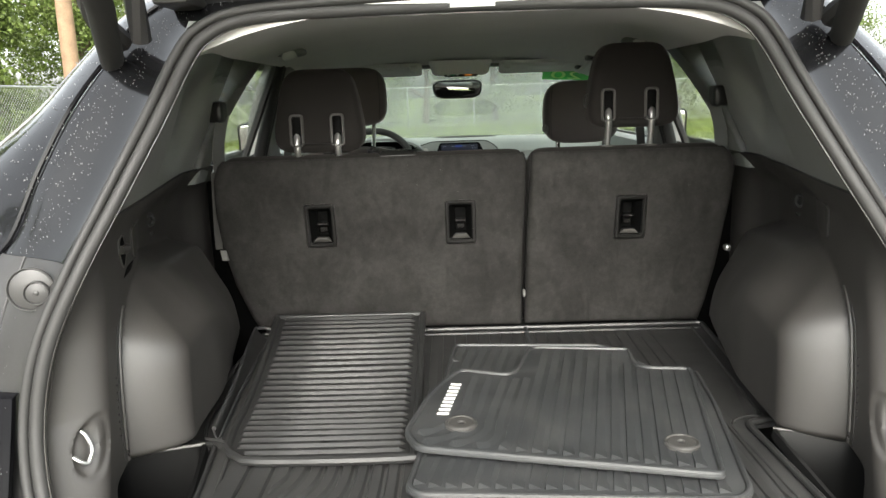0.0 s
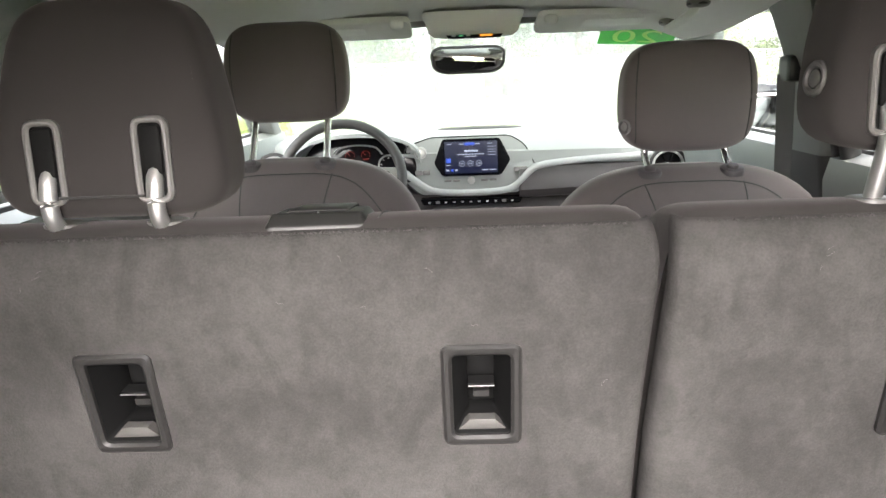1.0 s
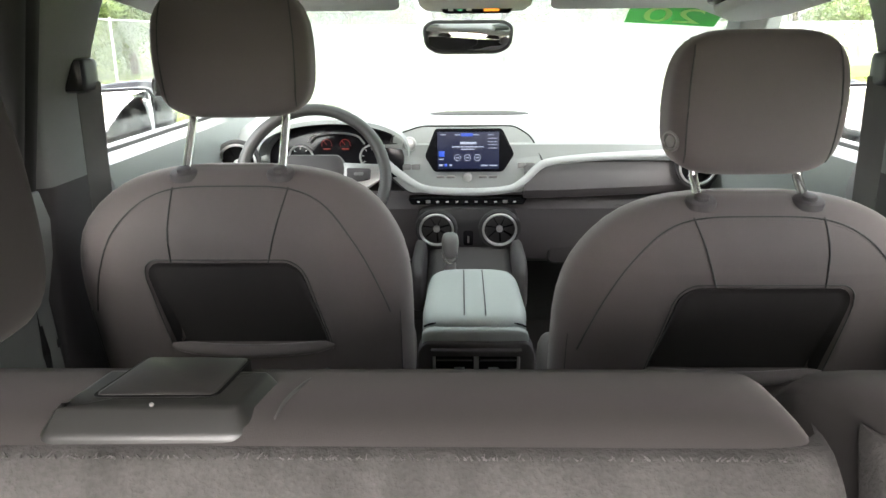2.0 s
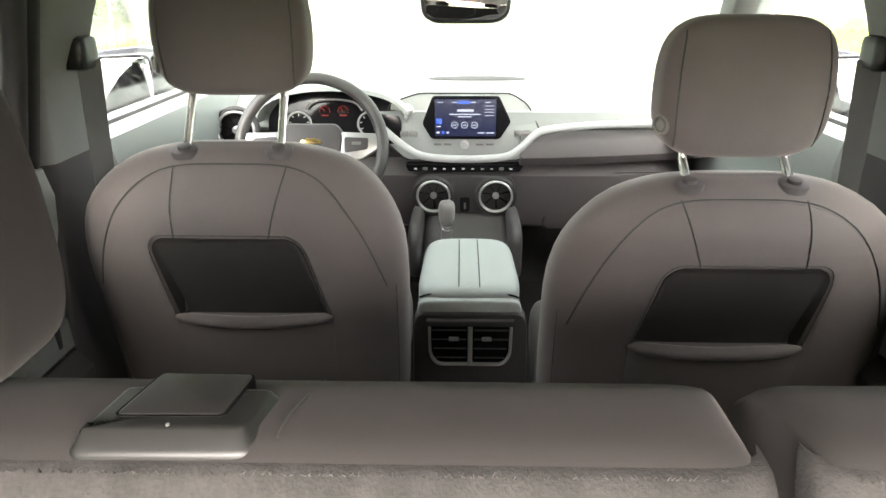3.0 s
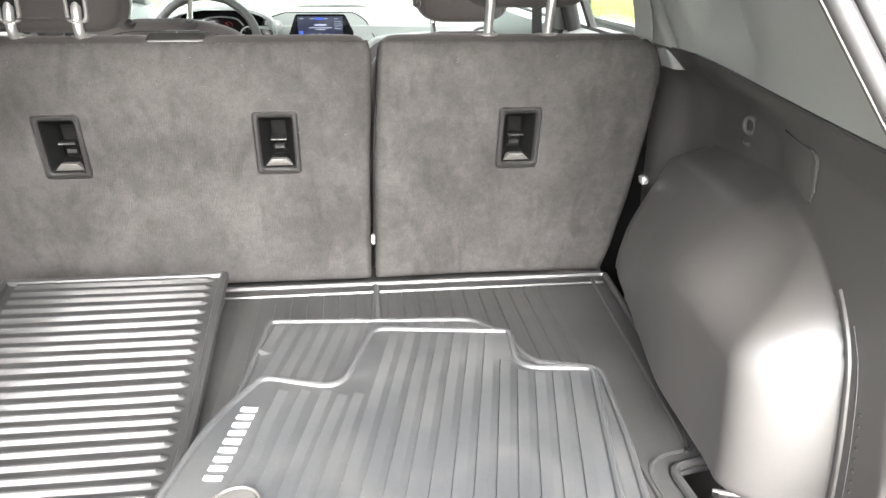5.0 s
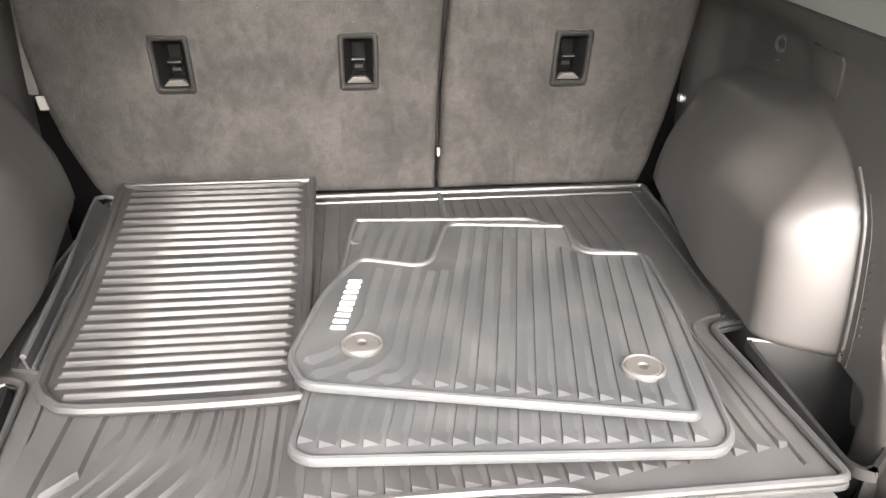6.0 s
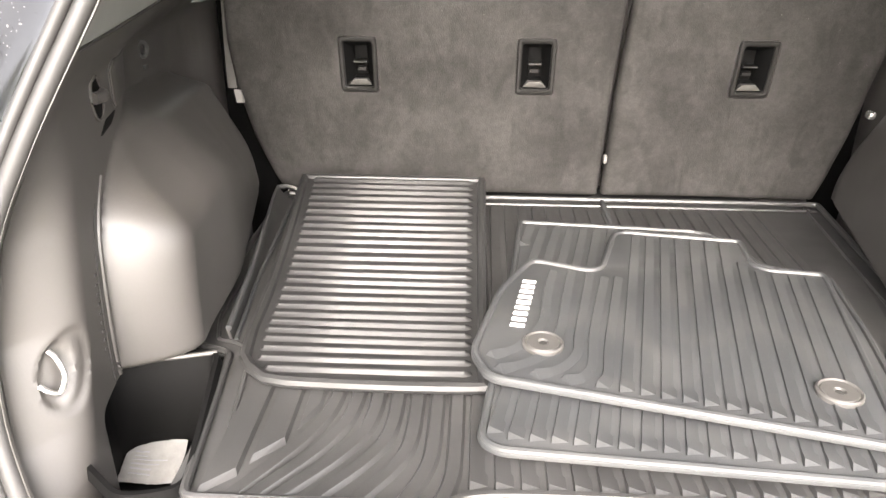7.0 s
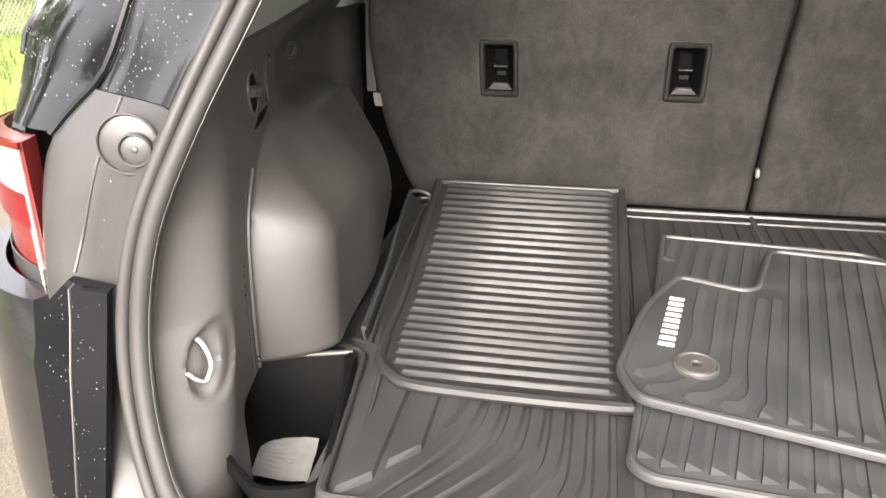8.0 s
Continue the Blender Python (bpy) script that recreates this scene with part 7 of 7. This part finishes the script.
ocr = rounded([(-0.050, 2.98), (0.170, 2.98), (0.185, 3.15), (0.14, 3.26), (-0.02, 3.26), (-0.065, 3.15)], 0.04, 5)
part("shell", loft([[V(p.x, p.y, z) for p in inset(ocr, d)] for z, d in ((1.505, -0.01), (1.485, 0.0), (1.462, 0.006), (1.452, 0.02))]), LINER, oc, "pale grey console shell")
part("lamp_strip", plate(rounded([(-0.005, 1.437), (0.128, 1.437), (0.135, 1.455), (-0.012, 1.455)], 0.006, 4), 0.0, 0.02, lambda p: V(p.x, 3.045 - p.z, p.y + 0.006), 0.003), GLOSS, oc)
part("amber_light", plate(sq(0.075, 0.105, 1.447, 1.457), 0.0, 0.0212, lambda p: V(p.x, 3.045 - p.z, p.y), 0.0005), LED_AMBER, oc)
for k in range(3):
    part("console_key", plate(sq(0.005 + 0.018 * k, 0.015 + 0.018 * k, 1.448, 1.456), 0.0, 0.0212, lambda p: V(p.x, 3.045 - p.z, p.y), 0.0005), LED_GREEN if k == 1 else WHITE, oc)
for sx in (-1, 1):
    vis = thing("sun_visor", (X0 + sx * 0.33, 3.12, 1.48), "pale grey sun visor folded against the headliner", "sun visor", "sun visors")
    vr = rounded([(X0 + sx * 0.155, 2.99), (X0 + sx * 0.535, 2.99), (X0 + sx * 0.50, 3.17), (X0 + sx * 0.16, 3.17)], 0.03, 5)
    part("visor_pad", loft([[V(p.x, p.y, 1.500 - 0.16 * (p.y - 2.99) + dz) for p in inset(vr, d)] for dz, d in ((0.0, 0.002), (-0.004, 0.0), (-0.014, 0.0), (-0.018, 0.005))]), LINER, vis, "pale grey padded visor")
    mr = rounded([(X0 + sx * 0.27, 3.02), (X0 + sx * 0.42, 3.02), (X0 + sx * 0.42, 3.10), (X0 + sx * 0.27, 3.10)], 0.01, 4)
    part("visor_label", loft([[V(p.x, p.y, 1.500 - 0.16 * (p.y - 2.99) + dz) for p in inset(mr, d)] for dz, d in ((-0.017, 0.0), (-0.0195, 0.0), (-0.020, 0.002))]), WHITE, vis)
    part("visor_clip", cushion((X0 + sx * 0.185, 2.985, 1.478), (0.016, 0.012, 0.012), 3, 6), LINER, vis)
    hx, hy, hz = X0 + sx * 0.515, 2.240, liner_z(0.515, 2.240)
    hook = thing("coat_hook", (hx, hy, hz), "pale coat hook in a grey oval dish on the headliner", "coat hook", "coat hooks")
    part("dish", cushion((hx, hy, hz - 0.004), (0.050, 0.036, 0.014), 2.6, 12), PILLAR, hook, "grey oval dish")
    part("hook", cushion((hx - sx * 0.004, hy - 0.024, hz - 0.014), (0.022, 0.016, 0.014), 2.6, 10, lambda v, sx=sx: V(v.x, v.y, v.z - 0.3 * v.x * sx)), WHITE, hook, "pale folded hook")

# assist handle over the passenger door
handle = thing("grab_handle", (0.545, 2.94, 1.49), "pale grey folding grab handle above the passenger door", "grab handle")
ends = [V(0.545, y, liner_z(0.485, y)) for y in (2.830, 3.060)]
for e in ends:
    foot = part("handle_foot", cushion(e + V(0, 0, -0.004), (0.022, 0.034, 0.012), 3, 10), GREY_TRIM, handle, "grey hinge foot")
    part("foot_gap", tube([e + V(0.021 * math.cos(q), 0.033 * math.sin(q), -0.008) for q in span(0, 2 * math.pi, 24)[:-1]], 0.0028, 6, loop=True), SEAL, foot)
part("grip", tube(smooth_line([ends[0] + V(-0.002, 0.0, -0.008), ends[0] + V(-0.006, 0.012, -0.022), ends[0].lerp(ends[1], 0.3) + V(-0.010, 0, -0.026), ends[0].lerp(ends[1], 0.7) + V(-0.010, 0, -0.026), ends[1] + V(-0.006, -0.012, -0.022), ends[1] + V(-0.002, 0.0, -0.008)], 6), 0.0095, 10), LINER, handle, "pale grey grip")

# price year on the windscreen, meant to be read from outside
card = thing("windscreen_sticker", (0.52, 3.30, 1.42), "green windscreen sticker with pale figures", "sticker")
def on_screen(u, v, lift=0.004):
    """u, v in metres along the windscreen, from the middle of the card."""
    a = (0.535 + u - X0) / 0.625
    f = 0.155 - v / 1.13
    p = screen_pt(a, f)
    return p + V(0, -lift, -lift * 0.6)
part("card", sheet(span(-0.105, 0.105, 10), span(-0.060, 0.060, 6), lambda u, v: on_screen(u, v), thick=(0, 0.0006, 0.0004)), CARD_GREEN, card)
txt = bpy.data.curves.new("figures", "FONT")
txt.body, txt.size, txt.align_x, txt.align_y = "20", 0.125, "CENTER", "CENTER"
tmp = new("figures", txt)
flatm = bpy.data.meshes.new_from_object(tmp)
bpy.data.objects.remove(tmp)
part("year_figure", ([on_screen(-v.co.x * 1.15, v.co.y * 1.1, 0.0055) for v in flatm.vertices], [list(p.vertices) for p in flatm.polygons]), CARD_YELLOW, card, "pale figures")

# ---- outside ----
ground = part("ground", sheet([-900, -60, -12, -4, 0, 4, 12, 60, 900], [-900, -60, -12, 0, 6, 12, 60, 900], lambda x, y: V(x, y, 0.0)), GRASS, None)
tagged(ground, "wide green meadow", "ground", kind="structure")
lot_edge = []
for k in range(60):
    a = 2 * math.pi * k / 60
    r = 1 + 0.08 * noise.noise(V(math.cos(a) * 2, math.sin(a) * 2, 5))
    lot_edge.append(Vector((-0.6 + 6.4 * r * math.cos(a), -2.0 + 8.6 * r * math.sin(a))))
lot = part("gravel_lot", plate(lot_edge, -0.02, 0.006, flat, 0.004), GRAVEL, None)
tagged(lot, "wet sandy gravel parking place", "ground", kind="structure")


def blades(name, x0, x1, y0, y1, count, seed, keep):
    rng = random.Random(seed)
    verts, faces = [], []
    for _ in range(count):
        x, y = rng.uniform(x0, x1), rng.uniform(y0, y1)
        if not keep(x, y):
            continue
        h, a = rng.uniform(0.05, 0.16), rng.uniform(0, 6.28)
        w = rng.uniform(0.008, 0.02)
        dx, dy = math.cos(a) * w, math.sin(a) * w
        lx, ly = rng.uniform(-0.05, 0.05), rng.uniform(-0.05, 0.05)
        k = len(verts)
        verts += [V(x - dx, y - dy, 0), V(x + dx, y + dy, 0), V(x + lx, y + ly, h)]
        faces.append([k, k + 1, k + 2])
    me = bpy.data.meshes.new(name)
    me.from_pydata(verts, [], faces)
    me.materials.append(GRASS)
    return tagged(new(name, me), "tufts of green meadow grass", "grass", kind="stuff")


blades("grass", -16, 14, -2, 26, 60000, 4, lambda x, y: ((x + 0.6) / 6.5) ** 2 + ((y + 2.0) / 8.7) ** 2 > 1)


def fence(p0, p1, label):
    """A chain-link fence: posts, top rail, woven wire."""
    a, b = Vector(p0), Vector(p1)
    L = (b - a).length
    d = (b - a) / L
    f = thing("chain_link_fence", ((a.x + b.x) / 2, (a.y + b.y) / 2, 0), label, "fence")
    for k in range(int(L / 3) + 1):
        p = a + d * (3 * k)
        part("post", tube([V(p.x, p.y, 0), V(p.x, p.y, 1.86)], 0.03, 8), STEEL, f)
    part("top_rail", tube([V(a.x, a.y, 1.80), V(b.x, b.y, 1.80)], 0.021, 8), STEEL, f)
    verts, faces = [], []
    step, h = 0.085, 1.76
    n = int(L / step)
    r = 0.0035
    side = V(-d.y, d.x, 0)
    for k in range(-int(h / step), n):
        for sg in (1, -1):
            t0, z0 = k * step, (0.03 if sg > 0 else 0.03 + h)
            t1, z1 = t0 + h, z0 + sg * h
            if t0 < 0:
                z0 += sg * (-t0)
                t0 = 0
            if t1 > L:
                z1 -= sg * (t1 - L)
                t1 = L
            if t1 <= t0:
                continue
            i = len(verts)
            for t, z in ((t0, z0), (t1, z1)):
                c = V(a.x + d.x * t, a.y + d.y * t, z)
                verts.extend([c + V(0, 0, r), c - V(0, 0, r) + side * r, c - V(0, 0, r) - side * r])
            faces.extend([[i, i + 1, i + 4, i + 3], [i + 1, i + 2, i + 5, i + 4], [i + 2, i, i + 3, i + 5]])
    part("woven_wire", (verts, faces), STEEL, f, "galvanised diamond mesh", smooth=False)
    return f


fence((-8.0, -2.0), (-8.0, 34.0), "galvanised chain-link fence beside the meadow")
fence((-8.0, 34.0), (22.0, 34.0), "galvanised chain-link fence far across the meadow")


def tree(x, y, h, seed, spread):
    rng = random.Random(seed)
    t = thing("tree", (x, y, 0), "broad-leaved green tree behind the fence", "tree", "trees behind the fence")
    trunk = smooth_line([V(x, y, 0), V(x + rng.uniform(-.2, .2), y + rng.uniform(-.2, .2), h * 0.3), V(x + rng.uniform(-.4, .4), y + rng.uniform(-.4, .4), h * 0.65), V(x + rng.uniform(-.5, .5), y, h * 0.92)], 4)
    n = len(trunk)
    wood = [tube(trunk, [0.16 * (1 - 0.8 * i / n) + 0.02 for i in range(n)], 8)]
    tips = []
    for k in range(10):
        i = rng.randrange(int(n * 0.2), n - 1)
        a = rng.uniform(0, 6.28)
        L = spread * rng.uniform(0.6, 1.0) * (1.15 - 0.6 * i / n)
        e = trunk[i] + V(math.cos(a) * L, math.sin(a) * L, rng.uniform(0.1, 0.7) * L)
        m = trunk[i].lerp(e, 0.5) + V(0, 0, 0.15 * L)
        wood.append(tube([trunk[i], m, e], [0.07, 0.045, 0.015], 6))
        tips += [m, e, trunk[i].lerp(e, 0.75)]
    part("trunk", joined(*wood), BARK, t)
    tips += [trunk[-1], trunk[-2]]
    for k in range(34):
        a, r = rng.uniform(0, 6.28), spread * rng.uniform(0.3, 1.05)
        tips.append(V(x + math.cos(a) * r, y + math.sin(a) * r, rng.uniform(0.3, h * 0.75)))
    gen = np.random.default_rng(seed)
    n = 270
    cs = np.repeat(np.array([tuple(c) for c in tips]), n, axis=0)
    R = np.repeat(gen.uniform(0.24, 0.46, len(tips)) * spread, n)
    q = gen.normal(size=(len(cs), 3)) * (1, 1, 0.8)
    q /= np.linalg.norm(q, axis=1)[:, None]
    p = cs + q * (R * gen.uniform(0.3, 1.0, len(cs)))[:, None]
    p[:, 2] = np.maximum(p[:, 2], 0.08)
    e1 = gen.normal(size=p.shape)
    e1 /= np.linalg.norm(e1, axis=1)[:, None]
    e2 = np.cross(e1, gen.normal(size=p.shape))
    e2 /= np.linalg.norm(e2, axis=1)[:, None]
    s1 = gen.uniform(0.045, 0.095, len(p))[:, None]
    verts = np.stack([p - e1 * s1, p + e2 * s1 * 0.5, p + e1 * s1, p - e2 * s1 * 0.5], axis=1).reshape(-1, 3).tolist()
    faces = np.arange(len(verts)).reshape(-1, 4).tolist()
    me = bpy.data.meshes.new("crown")
    me.from_pydata(verts, [], faces)
    me.materials.append(LEAF)
    ob = new("crown", me)
    ob.parent, ob.location = t, -t.location
    return t


rng = random.Random(21)
for k in range(15):
    tree(-12.2 - rng.uniform(0, 3.5), -3.5 + 2.9 * k, rng.uniform(5.5, 8.5), 100 + k, rng.uniform(1.8, 2.6))
for k in range(13):
    tree(-9 + 3.8 * k, 38 + rng.uniform(0, 8), rng.uniform(6.0, 9.0), 200 + k, rng.uniform(2.2, 3.0))
for k in range(6):
    tree(24 + rng.uniform(0, 6), 2 + 6.5 * k, rng.uniform(5, 8), 300 + k, rng.uniform(2.2, 3.0))


pole = thing("utility_pole", (-8.55, 17.0, 0), "weathered brown wooden utility pole", "pole")
part("shaft", tube([V(-8.55, 17.0, 0), V(-8.52, 17.0, 9)], [0.19, 0.15], 14), POLE_WOOD, pole)
